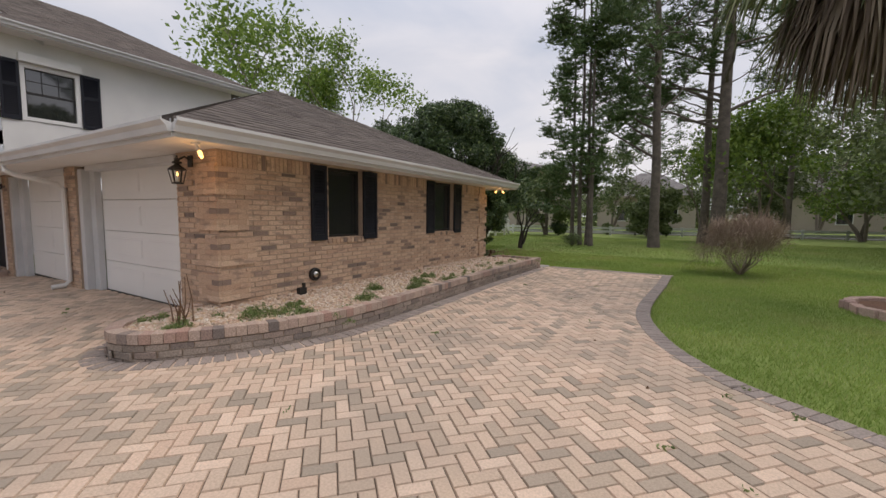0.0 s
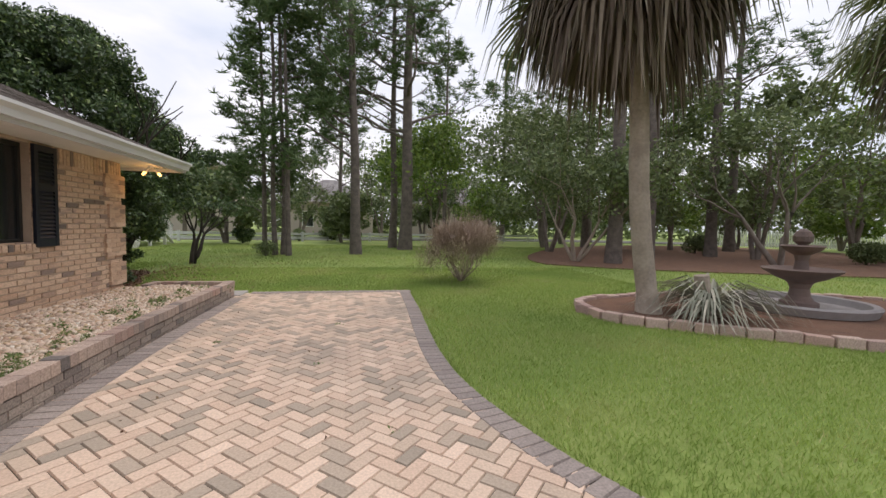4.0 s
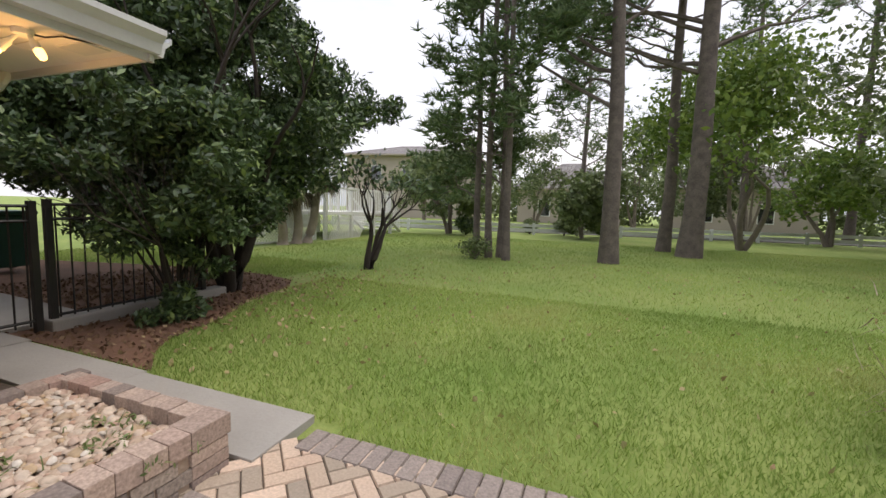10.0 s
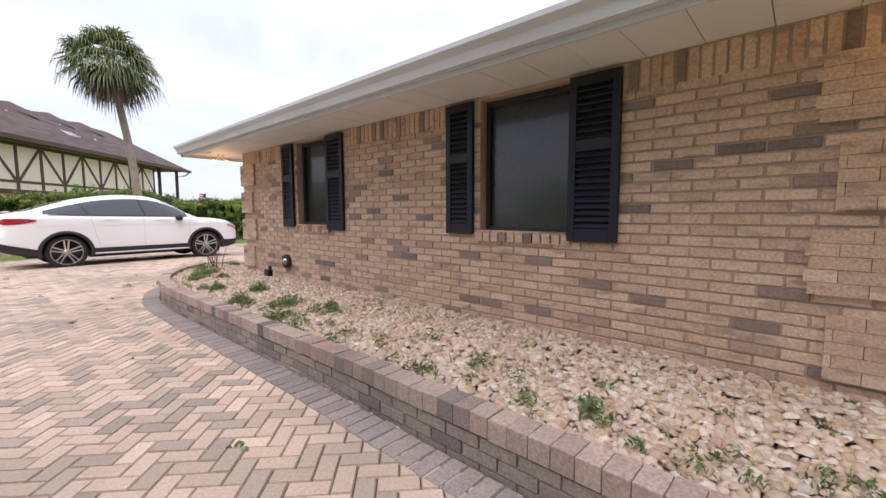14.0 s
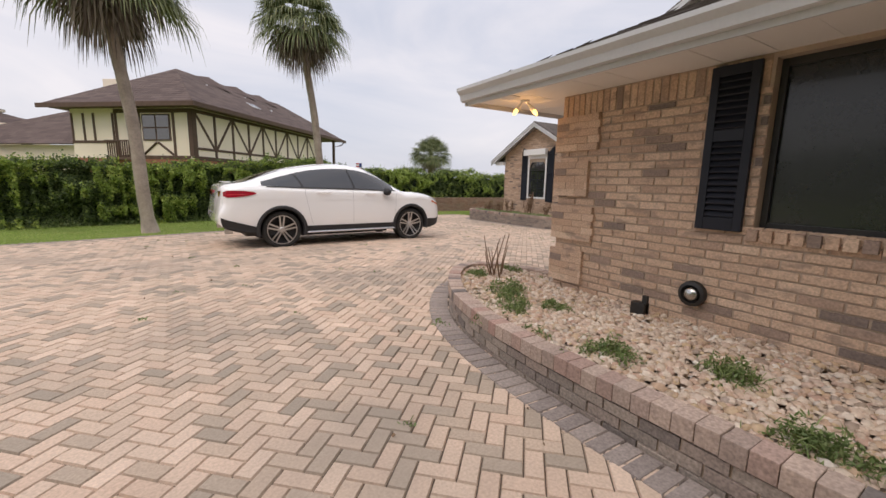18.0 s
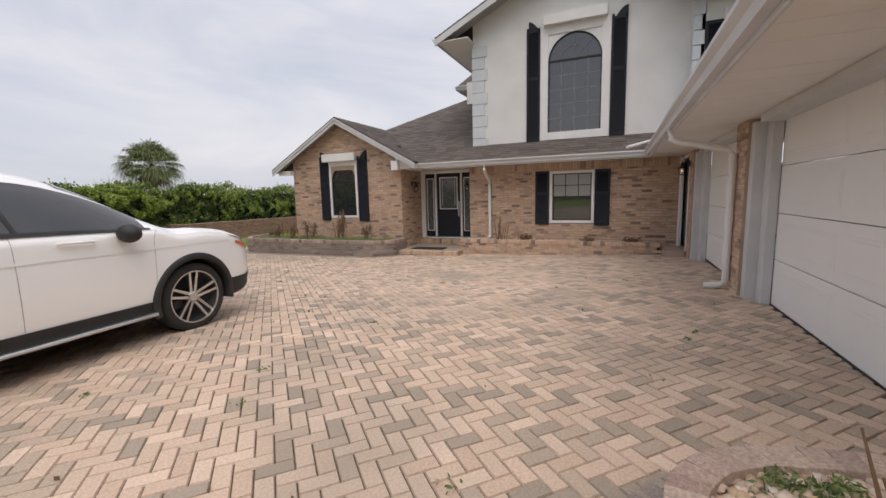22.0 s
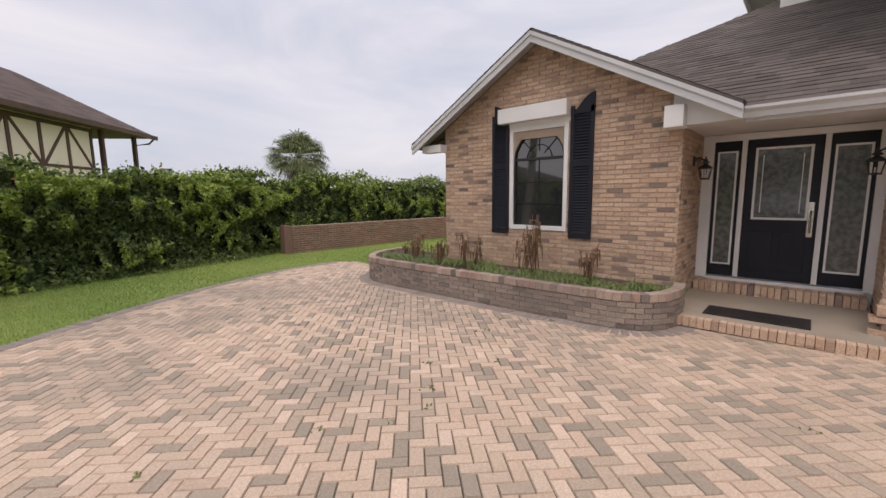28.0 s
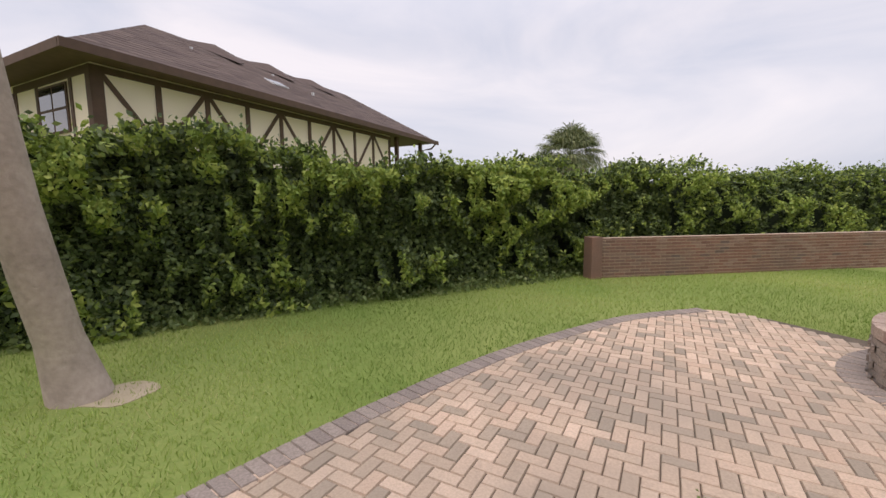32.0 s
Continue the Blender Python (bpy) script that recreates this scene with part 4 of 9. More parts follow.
def flood_light(at, turn):
    f = thing("flood_light", "twin-head eave flood light with glowing warm bulbs", "flood light", "eave lights", "", at, turn)
    f.scale = (0.85, 0.85, 0.85)
    part("base", lathe(bmesh.new(), [(0.0, -0.03), (0.05, -0.03), (0.055, -0.012), (0.055, 0.0)], 16), m_white, f)
    for s in (-1, 1):
        d = Vector((s * 0.55, -0.3, -0.75)).normalized()
        p = Vector((s * 0.03, 0, -0.025))
        arm = part("lamp_head", tube(bmesh.new(), [p, p + d * 0.05, p + d * 0.07, p + d * 0.13], [0.012, 0.014, 0.024, 0.028], 12), m_white, f, "white lamp holder")
        bm = bmesh.new()
        tube(bm, [p + d * 0.125, p + d * 0.15, p + d * 0.19, p + d * 0.205], [0.022, 0.026, 0.02, 0.005], 12)
        part("bulb", bm, m_bulb, arm, "glowing warm bulb", smooth=True)
    la = bpy.data.lights.new("bulb_light", "POINT")
    la.energy, la.color, la.shadow_soft_size = 1.6, (1.0, 0.5, 0.14), 0.05
    lo_ = new("bulb_light", la)
    lo_.location = Vector(at) + Vector((0, 0, -0.22))
    return f


flood_light((-4.86, 12.62, SOFFIT - 0.0), 30)
flood_light((-4.98, 4.66, SOFFIT - 0.0), 150)
part("cable", tube(bmesh.new(), [(-4.86, 12.62, SOFFIT - 0.012), (-4.80, 12.68, SOFFIT - 0.02), (-4.74, 12.72, SOFFIT - 0.006), (-4.6, 12.98, SOFFIT - 0.006)], 0.005, 6), m_black, eaves, "black cable along the soffit")
part("soffit_vent", boxes((-4.95, 12.80, SOFFIT - 0.008, -4.72, 12.94, SOFFIT)), m_fascia, eaves)
part("soffit_vent", boxes((-4.80, 4.62, SOFFIT - 0.008, -4.60, 4.78, SOFFIT)), m_fascia, eaves)


def wall_lantern(at, turn, s=1.0, lit=True):
    l = thing("wall_lantern", "black carriage lantern mounted on the brick wall", "lantern", "wall lanterns", "", at, turn)
    l.scale = (s, s, s)
    bm = boxes((-0.045, -0.02, -0.06, 0.045, 0.0, 0.07), bevel=0.008)
    tube(bm, [(0, -0.02, 0.02), (0, -0.07, 0.05), (0, -0.12, 0.02), (0, -0.15, -0.02)], 0.011, 8)
    part("bracket", bm, m_black, l)
    part("cap", lathe(bmesh.new(), [(0.0, 0.09), (0.012, 0.085), (0.01, 0.06), (0.028, 0.05), (0.022, 0.03), (0.045, 0.015), (0.05, 0.0), (0.02, -0.01), (0.085, -0.06), (0.09, -0.075), (0.0, -0.07)], 16, (0, -0.15, -0.03)), m_black, l)
    bm = bmesh.new()
    for i in range(6):
        a = math.pi / 3 * i
        part("cage_bar", tube(bmesh.new(), [(0.085 * math.cos(a), -0.15 + 0.085 * math.sin(a), -0.10), (0.055 * math.cos(a), -0.15 + 0.055 * math.sin(a), -0.24)], 0.005, 5), m_black, l)
    lathe(bm, [(0.0, -0.01), (0.058, -0.01), (0.06, 0.0), (0.03, 0.012), (0.0, 0.012)], 12, (0, -0.15, -0.245))
    part("cage_base", bm, m_black, l)
    part("candle", tube(bmesh.new(), [(0, -0.15, -0.24), (0, -0.15, -0.17)], 0.012, 8), m_white, l)
    if lit:
        part("flame_bulb", tube(bmesh.new(), [(0, -0.15, -0.17), (0, -0.15, -0.15), (0, -0.15, -0.12)], [0.008, 0.013, 0.002], 8), m_bulb, l, "glowing amber bulb")
    return l


wall_lantern((-5.72, YG - 0.012, 2.0), 0, 1.1)
wall_lantern((-13.62, YG - 0.012, 1.88), 0, 0.95)
wall_lantern((-14.85, GR + 0.012, 1.72), 180, 1.0, False)
wall_lantern((-14.95, -0.392, 1.72), 0, 1.0, False)


# ---- downspouts ----
def downspout(label, pts, r=0.042):
    d = thing("downspout", label, "downspout", "downspouts")
    bm = bmesh.new()
    tube(bm, pts, r, 8)
    part("pipe", bm, m_white, d)
    e = Vector(pts[-1])
    return d


downspout("white downspout on the pier between the garage doors", [(-9.76, EYS + 0.0, 2.12), (-9.76, EYS + 0.02, 2.0), (-9.77, EYS + 0.12, 1.95), (-9.79, YG - 0.14, 1.83), (-9.80, YG - 0.06, 1.75), (-9.80, YG - 0.06, 1.5), (-9.80, YG - 0.06, 0.12), (-9.81, YG - 0.12, 0.05), (-9.82, YG - 0.3, 0.035)])
zp = ground(-14.2, 0.2)
downspout("white downspout in front of the brick wall", [(MX + 0.02, 0.28, 2.12), (MX + 0.0, 0.28, 2.0), (MX - 0.2, 0.26, 1.9), (XM + 0.1, 0.24, 1.72), (XM + 0.07, 0.24, 1.6), (XM + 0.07, 0.24, 0.17), (XM + 0.2, 0.24, 0.10)])
downspout("pale downspout at the north corner of the wing", [(-5.95, EYN - 0.05, 2.12), (-5.9, EYN - 0.12, 2.02), (-5.4, YN + 0.16, 1.76), (-5.32, YN + 0.07, 1.66), (-5.32, YN + 0.07, 1.5), (-5.32, YN + 0.07, 0.1)], 0.035)
downspout("white drain pipe bent over the roof edge", [(-14.4, 4.6, 2.62), (-14.2, 4.3, 2.48), (-13.98, 3.95, 2.38), (-13.95, 3.8, 2.34), (-14.0, 3.75, 2.33)], 0.03)
downspout("slim white pipe beside the side door", [(-14.62, YG - 0.05, 2.1), (-14.62, YG - 0.05, 1.0), (-14.62, YG - 0.05, -0.1)], 0.03)

# gable trim
gt = thing("gable_trim", "white bargeboards on the front gable", "trim", kind="structure")
for ya, yb in ((GYL, GA), (GA, GYR)):
    za, zb = (GE, GZ) if ya == GYL else (GZ, GE)
    for off, lo_, hi_ in ((0.0, -0.20, -0.055), (0.02, -0.10, -0.04)):
        bm = bmesh.new()
        v = [bm.verts.new((GX - 0.03 + off + dx, y, z + dz)) for dx in (0.0, 0.03) for y, z, dz in ((ya, za, lo_), (yb, zb, lo_), (yb, zb, hi_), (ya, za, hi_))]
        for f in ((0, 1, 2, 3), (7, 6, 5, 4), (0, 4, 5, 1), (1, 5, 6, 2), (2, 6, 7, 3), (3, 7, 4, 0)):
            bm.faces.new([v[k] for k in f])
        part("bargeboard", bm, m_fascia, gt)
    bm = bmesh.new()
    v = [bm.verts.new(p) for p in ((XG, ya, za - 0.07), (GX - 0.03, ya, za - 0.07), (GX - 0.03, yb, zb - 0.07), (XG, yb, zb - 0.07))]
    bm.faces.new(v)
    bmesh.ops.solidify(bm, geom=bm.faces[:], thickness=0.012)
    part("rake_soffit", bm, m_soffit, gt)
part("corner_block", boxes((XG, GR - 0.17, 2.10, XG + 0.27, GR + 0.05, 2.37), bevel=0.01), m_white, gt)
part("corner_block", boxes((XG, GL - 0.45, 2.12, XG + 0.2, GL + 0.04, 2.26), bevel=0.01), m_white, gt)
part("return_panel", slab(bmesh.new(), [(GR - 0.1, SOFFIT), (GYR + 0.02, SOFFIT), (GYR + 0.02, GE - 0.05), (GR - 0.1, GE + 0.32)], MX - 0.06, MX - 0.03), m_white, gt)
ut = thing("upper_gable_trim", "white bargeboards on the upper gable", "trim", kind="structure")
for ya, yb in ((-1.2, 2.43), (2.43, 6.06)):
    za, zb = (UE, UE + 1.7) if ya < 0 else (UE + 1.7, UE)
    bm = bmesh.new()
    v = [bm.verts.new((-14.36 + dx, y, z + dz)) for dx in (0.0, 0.04) for y, z, dz in ((ya, za, -0.22), (yb, zb, -0.22), (yb, zb, -0.055), (ya, za, -0.055))]
    for f in ((0, 1, 2, 3), (7, 6, 5, 4), (0, 4, 5, 1), (1, 5, 6, 2), (2, 6, 7, 3), (3, 7, 4, 0)):
        bm.faces.new([v[k] for k in f])
    part("bargeboard", bm, m_fascia, ut)
    bm = bmesh.new()
    v = [bm.verts.new(p) for p in ((UX, ya, za - 0.07), (-14.36, ya, za - 0.07), (-14.36, yb, zb - 0.07), (UX, yb, zb - 0.07))]
    bm.faces.new(v)
    bmesh.ops.solidify(bm, geom=bm.faces[:], thickness=0.012)
    part("rake_soffit", bm, m_soffit, ut)
bm = bmesh.new()
v = [bm.verts.new((UX - 0.01, y, z)) for y, z in ((UY0, 5.7), (UY1, 5.7), (UY1, 6.1), (2.43, UE + 1.62), (UY0, 6.1))]
bm.faces.new(v)
part("gable_panel", bm, m_stucco, ut)

# meter boxes and pipes on the north wall
m_beige = mat("beige_metal", (0.50, 0.42, 0.27), (0.42, 0.35, 0.22), rough=0.5, scale=3)
mb = thing("meter_box", "beige electrical box on the north brick wall", "meter box")
part("case", boxes((-5.62, YN + 0.0, 0.86, -5.25, YN + 0.14, 1.42), bevel=0.012), m_beige, mb)
part("cover", boxes((-5.60, YN + 0.14, 0.88, -5.27, YN + 0.155, 1.40), bevel=0.006), m_beige, mb)
part("conduit", tube(bmesh.new(), [(-5.45, YN + 0.06, 0.86), (-5.45, YN + 0.06, 0.05)], 0.03, 10), m_fascia, mb)
part("conduit", tube(bmesh.new(), [(-5.35, YN + 0.05, 0.86), (-5.35, YN + 0.05, 0.05)], 0.02, 10), m_fascia, mb)
em = thing("electric_meter", "grey electric meter with a glass dome", "meter")
part("case", boxes((-6.05, YN, 1.0, -5.72, YN + 0.12, 1.36), bevel=0.01), m_fascia, em)
bm = lathe(bmesh.new(), [(0.085, 0.0), (0.085, 0.05), (0.06, 0.085), (0.0, 0.09)], 16)
bmesh.ops.rotate(bm, verts=bm.verts[:], matrix=Matrix.Rotation(-math.pi / 2, 3, "X"))
bmesh.ops.translate(bm, verts=bm.verts[:], vec=(-5.88, YN + 0.12, 1.2))
part("dome", bm, m_chrome, em, smooth=True)
# hose valve and utility box low on the east wall
hv = thing("dryer_vent", "round chrome vent cap low on the brick wall", "vent")
bm = lathe(bmesh.new(), [(0.095, 0.0), (0.1, 0.02), (0.095, 0.05), (0.07, 0.06), (0.06, 0.02), (0.0, 0.02)], 20)
bmesh.ops.rotate(bm, verts=bm.verts[:], matrix=Matrix.Rotation(math.pi / 2, 3, "Y"))
bmesh.ops.translate(bm, verts=bm.verts[:], vec=(XE + 0.012, 6.42, 0.47))
part("cap", bm, m_black, hv)
bm = bmesh.new()
bmesh.ops.create_uvsphere(bm, u_segments=14, v_segments=8, radius=0.058, matrix=Matrix.Translation((XE + 0.04, 6.42, 0.47)))
part("dome", bm, m_chrome, hv, smooth=True)
ub = thing("utility_box", "small black outlet box standing in the gravel", "outlet box")
part("box", boxes((XE + 0.11, 6.02, 0.17, XE + 0.19, 6.14, 0.33), bevel=0.01), m_black, ub)
part("post", boxes((XE + 0.13, 6.10, 0.12, XE + 0.16, 6.14, 0.39)), m_black, ub)
av = thing("foundation_vent", "small pale vent plate in the brick wall", "vent")
part("plate", boxes((XE, 5.18, 0.30, XE + 0.018, 5.36, 0.37), bevel=0.004), m_fascia, av)


# ---- planters ----
def blob_rocks(verts, faces, spots, rnd, r0, r1, flat=0.65):
    """Rounded stones: squashed, lumpy octahedral balls."""
    t = (1 + 5 ** 0.5) / 2
    base = [Vector(v).normalized() for v in ((-1, t, 0), (1, t, 0), (-1, -t, 0), (1, -t, 0), (0, -1, t), (0, 1, t), (0, -1, -t), (0, 1, -t), (t, 0, -1), (t, 0, 1), (-t, 0, -1), (-t, 0, 1))]
    tri = ((0, 11, 5), (0, 5, 1), (0, 1, 7), (0, 7, 10), (0, 10, 11), (1, 5, 9), (5, 11, 4), (11, 10, 2), (10, 7, 6), (7, 1, 8), (3, 9, 4), (3, 4, 2), (3, 2, 6), (3, 6, 8), (3, 8, 9), (4, 9, 5), (2, 4, 11), (6, 2, 10), (8, 6, 7), (9, 8, 1))
    tri = [f for f in tri if max(base[k].z for k in f) > 0.3]
    for x, y, z in spots:
        r = rnd.uniform(r0, r1)
        a, s1, s2 = rnd.uniform(0, 6.283), rnd.uniform(0.75, 1.35), rnd.uniform(0.7, 1.0)
        ca, sa = math.cos(a), math.sin(a)
        tx, ty = rnd.uniform(-0.5, 0.5), rnd.uniform(-0.5, 0.5)
        k = len(verts)
        for b in base:
            j = r * rnd.uniform(0.82, 1.15)
            px, py, pz = b.x * j * s1, b.y * j * s2, b.z * j * flat
            pz += px * tx * 0.5 + py * ty * 0.5
            verts.append((x + px * ca - py * sa, y + px * sa + py * ca, z + pz))
        faces += [(k + p, k + q, k + w) for p, q, w in tri]


def planter(name, label, line, depth_in, z_top, fill_outline, fill, rock_n, seed, cap_m=None, low_m=None):
    """A low wall of brick courses with a rowlock cap along a line (outer face), its soil and its top layer."""
    p = thing(name, label, "planter", kind="structure")
    rnd = random.Random(seed)
    # caps: bricks on edge across the wall
    bm0 = boxes((-0.0485, -0.012, -0.098, 0.0485, depth_in, 0.0), bevel=0.005)
    cap_mesh = mesh_of("cap_brick", bm0, cap_m or m_cap)
    for x, y, a in along(line, 0.1):
        ob = new("cap_brick", cap_mesh)
        ob.parent = p
        ob.matrix_basis = pose(x, y, z_top(x, y) + rnd.uniform(-0.004, 0.004), rnd.uniform(-0.8, 0.8), rnd.uniform(-0.8, 0.8), math.degrees(a) + rnd.uniform(-0.8, 0.8))
    # wall core and faces
    verts, faces = [], []
    core_v, core_f = [], []
    pts = along(line, 0.05)
    for i, (x, y, a) in enumerate(pts):
        nx, ny = math.sin(a), -math.cos(a)       # outward
        g = ground(x, y) - 0.08
        zt = z_top(x, y) - 0.09
        for o, z in ((-0.012, g), (-0.012, zt), (-depth_in + 0.012, zt), (-depth_in + 0.012, g)):
            core_v.append((x + nx * o, y + ny * o, z))
        if i:
            k = i * 4
            core_f += [(k - 4 + j, k + j, k + (j + 1) % 4, k - 4 + (j + 1) % 4) for j in range(4)]
    core_f += [(3, 2, 1, 0), tuple(len(core_v) - 4 + j for j in range(4))]
    raw("core", core_v, core_f, m_mortar, p)
    course = 0.067
    zmin = min(ground(x, y) for x, y, a in pts) - 0.05
    zmax = max(z_top(x, y) for x, y, a in pts) - 0.1
    r = 0
    while zmin + r * course < zmax:
        off = 0.1 * (r % 2)
        seg = along(line, 0.2)
        for x, y, a in seg:
            zz = z_top(x, y) - 0.104 - (r + 1) * course
            if zz + course < ground(x, y) - 0.01:
                continue
            ca, sa = math.cos(a), math.sin(a)
            for side in (0, 1):
                w0, w1 = off + 0.004 - 0.1, off + 0.192 - 0.1
                o0, o1 = (rnd.uniform(-0.003, 0.004), -0.02) if side == 0 else (-depth_in + 0.02, -depth_in - 0.002)
                k = len(verts)
                for u, o, z in ((w0, o0, 0.005), (w1, o0, 0.005), (w1, o0, course - 0.005), (w0, o0, course - 0.005), (w0, o1, 0.0), (w1, o1, 0.0), (w1, o1, course), (w0, o1, course)):
                    verts.append((x + ca * u + sa * o, y + sa * u - ca * o, zz + z))
                faces += [(k, k + 1, k + 2, k + 3), (k, k + 4, k + 5, k + 1), (k + 1, k + 5, k + 6, k + 2), (k + 2, k + 6, k + 7, k + 3), (k + 3, k + 7, k + 4, k)]
        r += 1
    raw("brick_courses", verts, faces, low_m or m_low, p, kind="stuff")
    bm = bmesh.new()
    f = bm.faces.new([bm.verts.new((x, y, 0)) for x, y in fill_outline])
    bmesh.ops.triangulate(bm, faces=[f])
    bmesh.ops.subdivide_edges(bm, edges=bm.edges[:], cuts=5, use_grid_fill=True)
    for v in bm.verts:
        v.co.z = fill(v.co.x, v.co.y) - 0.02
    part("soil", bm, m_pebbles if rock_n else m_soil, p)
    if rock_n:
        xs_, ys_ = [q[0] for q in fill_outline], [q[1] for q in fill_outline]
        spots, tries = [], 0
        while len(spots) < rock_n and tries < rock_n * 6:
            tries += 1
            x, y = rnd.uniform(min(xs_), max(xs_)), rnd.uniform(min(ys_), max(ys_))
            if inside(x, y, fill_outline):
                spots.append((x, y, fill(x, y) + rnd.uniform(-0.012, 0.022)))
        verts, faces = [], []
        blob_rocks(verts, faces, spots, rnd, 0.012, 0.037)
        st = raw("gravel", verts, faces, m_rock, None, smooth=True, kind="stuff", label="cream and tan river stones filling the brick planter", category="gravel")
    return p


LINE1 = smooth_line([(-5.54, 4.85), (-5.46, 4.3), (-5.30, 3.97), (-5.02, 3.80), (-4.73, 3.86), (-4.48, 4.10), (-4.2, 4.5), (-3.98, 4.95), (-3.83, 5.5), (-3.75, 6.2), (-3.75, 7.5)], 5) + [(-3.77, 9.5), (-3.75, 11.2), (-3.70, 12.60)]
LINE1b = [(-3.83, 12.77), (-4.93, 12.77), (-4.94, 12.45)]
FILL1 = smooth_line([(-5.44, 4.95), (-5.35, 4.33), (-5.21, 4.06), (-5.01, 3.92), (-4.78, 3.97), (-4.56, 4.18), (-4.29, 4.57), (-4.08, 5.0), (-3.94, 5.53), (-3.86, 6.2), (-3.86, 7.5)], 4) + [(-3.88, 9.5), (-3.86, 11.2), (-3.80, 12.66), (-4.86, 12.66), (-4.88, 12.42), (-5.19, 12.42), (-5.19, 4.99)]
planter("planter_east", "low curved planter of weathered brick along the garage wall", LINE1, 0.125, lambda x, y: 0.265, FILL1, lambda x, y: 0.165 + 0.05 * min(1.0, max(0.0, (-3.7 - x) / 1.4)), 21500, 3)
planter("planter_east_end", "brick end wall of the planter beside the walk", LINE1b, 0.10, lambda x, y: 0.265, [(-4.84, 12.4), (-4.86, 12.66), (-5.18, 12.66), (-5.18, 12.4)], lambda x, y: 0.1, 0, 4)
p_end = bpy.data.objects["planter_east_end"]
part("corner_cap", boxes((-3.838, 12.575, 0.165, -3.688, 12.782, 0.267), bevel=0.006), m_cap, p_end)
for i in range(4):
    part("corner_brick", boxes((-3.832 + 0.002 * (i % 2), 12.577, -0.1 + i * 0.066, -3.695, 12.772 - 0.002 * (i % 2), -0.039 + i * 0.066), bevel=0.004), m_cap, p_end)
ZT2 = 0.12
LINE2 = smooth_line([(-14.35, -8.0), (-13.75, -7.95), (-13.3, -7.75), (-13.0, -7.4), (-12.92, -6.9), (-12.92, -5.5), (-12.95, -4.0), (-12.98, -3.0), (-13.05, -2.55), (-13.3, -2.25), (-13.7, -2.15), (-14.15, -2.2)], 5)
FILL2 = smooth_line([(-14.6, -7.9), (-13.75, -7.84), (-13.36, -7.66), (-13.1, -7.35), (-13.03, -6.9), (-13.03, -5.5), (-13.06, -4.0), (-13.09, -3.0), (-13.16, -2.6), (-13.36, -2.36), (-13.7, -2.27), (-14.18, -2.3)], 3) + [(-14.19, -6.4), (-14.6, -6.5)]
planter("planter_gable", "low weathered brick planter under the gable window", LINE2, 0.125, lambda x, y: ZT2, FILL2, lambda x, y: ZT2 - 0.07, 0, 5)
LINE3 = [(-14.12, -0.42), (-14.12, 4.5)]
planter("planter_front", "narrow brick planter along the front wall filled with pale stones", LINE3, 0.125, lambda x, y: 0.10, [(-14.74, -0.40), (-14.22, -0.40), (-14.22, 4.52), (-14.74, 4.52)], lambda x, y: 0.045, 3600, 6, m_brick, m_brick_i)

# soldier border round the planter

# ---- side walk, gate and fence ----
walk_slab = thing("side_walk", "grey concrete walk with leaves beside the house", "walkway", kind="structure")
for i in range(9):
    x1 = -3.60 - i * 1.55
    part("slab", boxes((x1 - 1.54, 12.82 + 0.02 * i, -0.2, x1, 13.31 + 0.03 * i, 0.012 - 0.004 * (i % 2)), bevel=0.006), m_concrete, walk_slab)
bm = bmesh.new()
LITTER = smooth_line([(-5.2, 13.4), (-5.75, 13.9), (-5.95, 14.7), (-6.35, 15.5), (-6.5, 16.3), (-7.2, 17.0), (-9.5, 17.0), (-14, 15.5), (-14, 13.42)], 3)
prism(bm, LITTER, -0.2, lambda x, y: -0.022)
mulch_bed = solid("leaf_litter_bed", bm, m_mulch, "brown leaf litter under the evergreen tree", "mulch bed")
bm = bmesh.new()
prism(bm, [(-5.0, 12.43), (-5.0, 12.82), (-14, 12.82), (-14, 12.43)], -0.2, 0.0)
solid("gravel_strip", bm, m_soil, "dark strip of pebbles and leaves beside the wall", "gravel strip")


def railing(name, label, p0, p1, h, z, post=True):
    f = thing(name, label, "gate" if "gate" in name else "fence")
    d = Vector((p1[0] - p0[0], p1[1] - p0[1], 0))
    L = d.length
    d.normalize()
    o = Vector((p0[0], p0[1], z))
    for zz in (0.10, h - 0.14, h):
        part("rail", tube(bmesh.new(), [o + Vector((0, 0, zz)), o + d * L + Vector((0, 0, zz))], 0.014, 4), m_black, f)
    n = max(2, int(L / 0.11))
    bm = tube(bmesh.new(), [(0, 0, 0.05), (0, 0, h)], 0.009, 4)
    me = mesh_of("picket", bm, m_black)
    for i in range(n):
        ob = new("picket", me)
        ob.parent = f
        ob.location = o + d * (L * (i + 0.5) / n)
    for q in ((o, o + d * L) if post else ()):
        part("post", boxes((q.x - 0.03, q.y - 0.03, z - 0.1, q.x + 0.03, q.y + 0.03, z + h + 0.05), bevel=0.005), m_black, f)
    return f


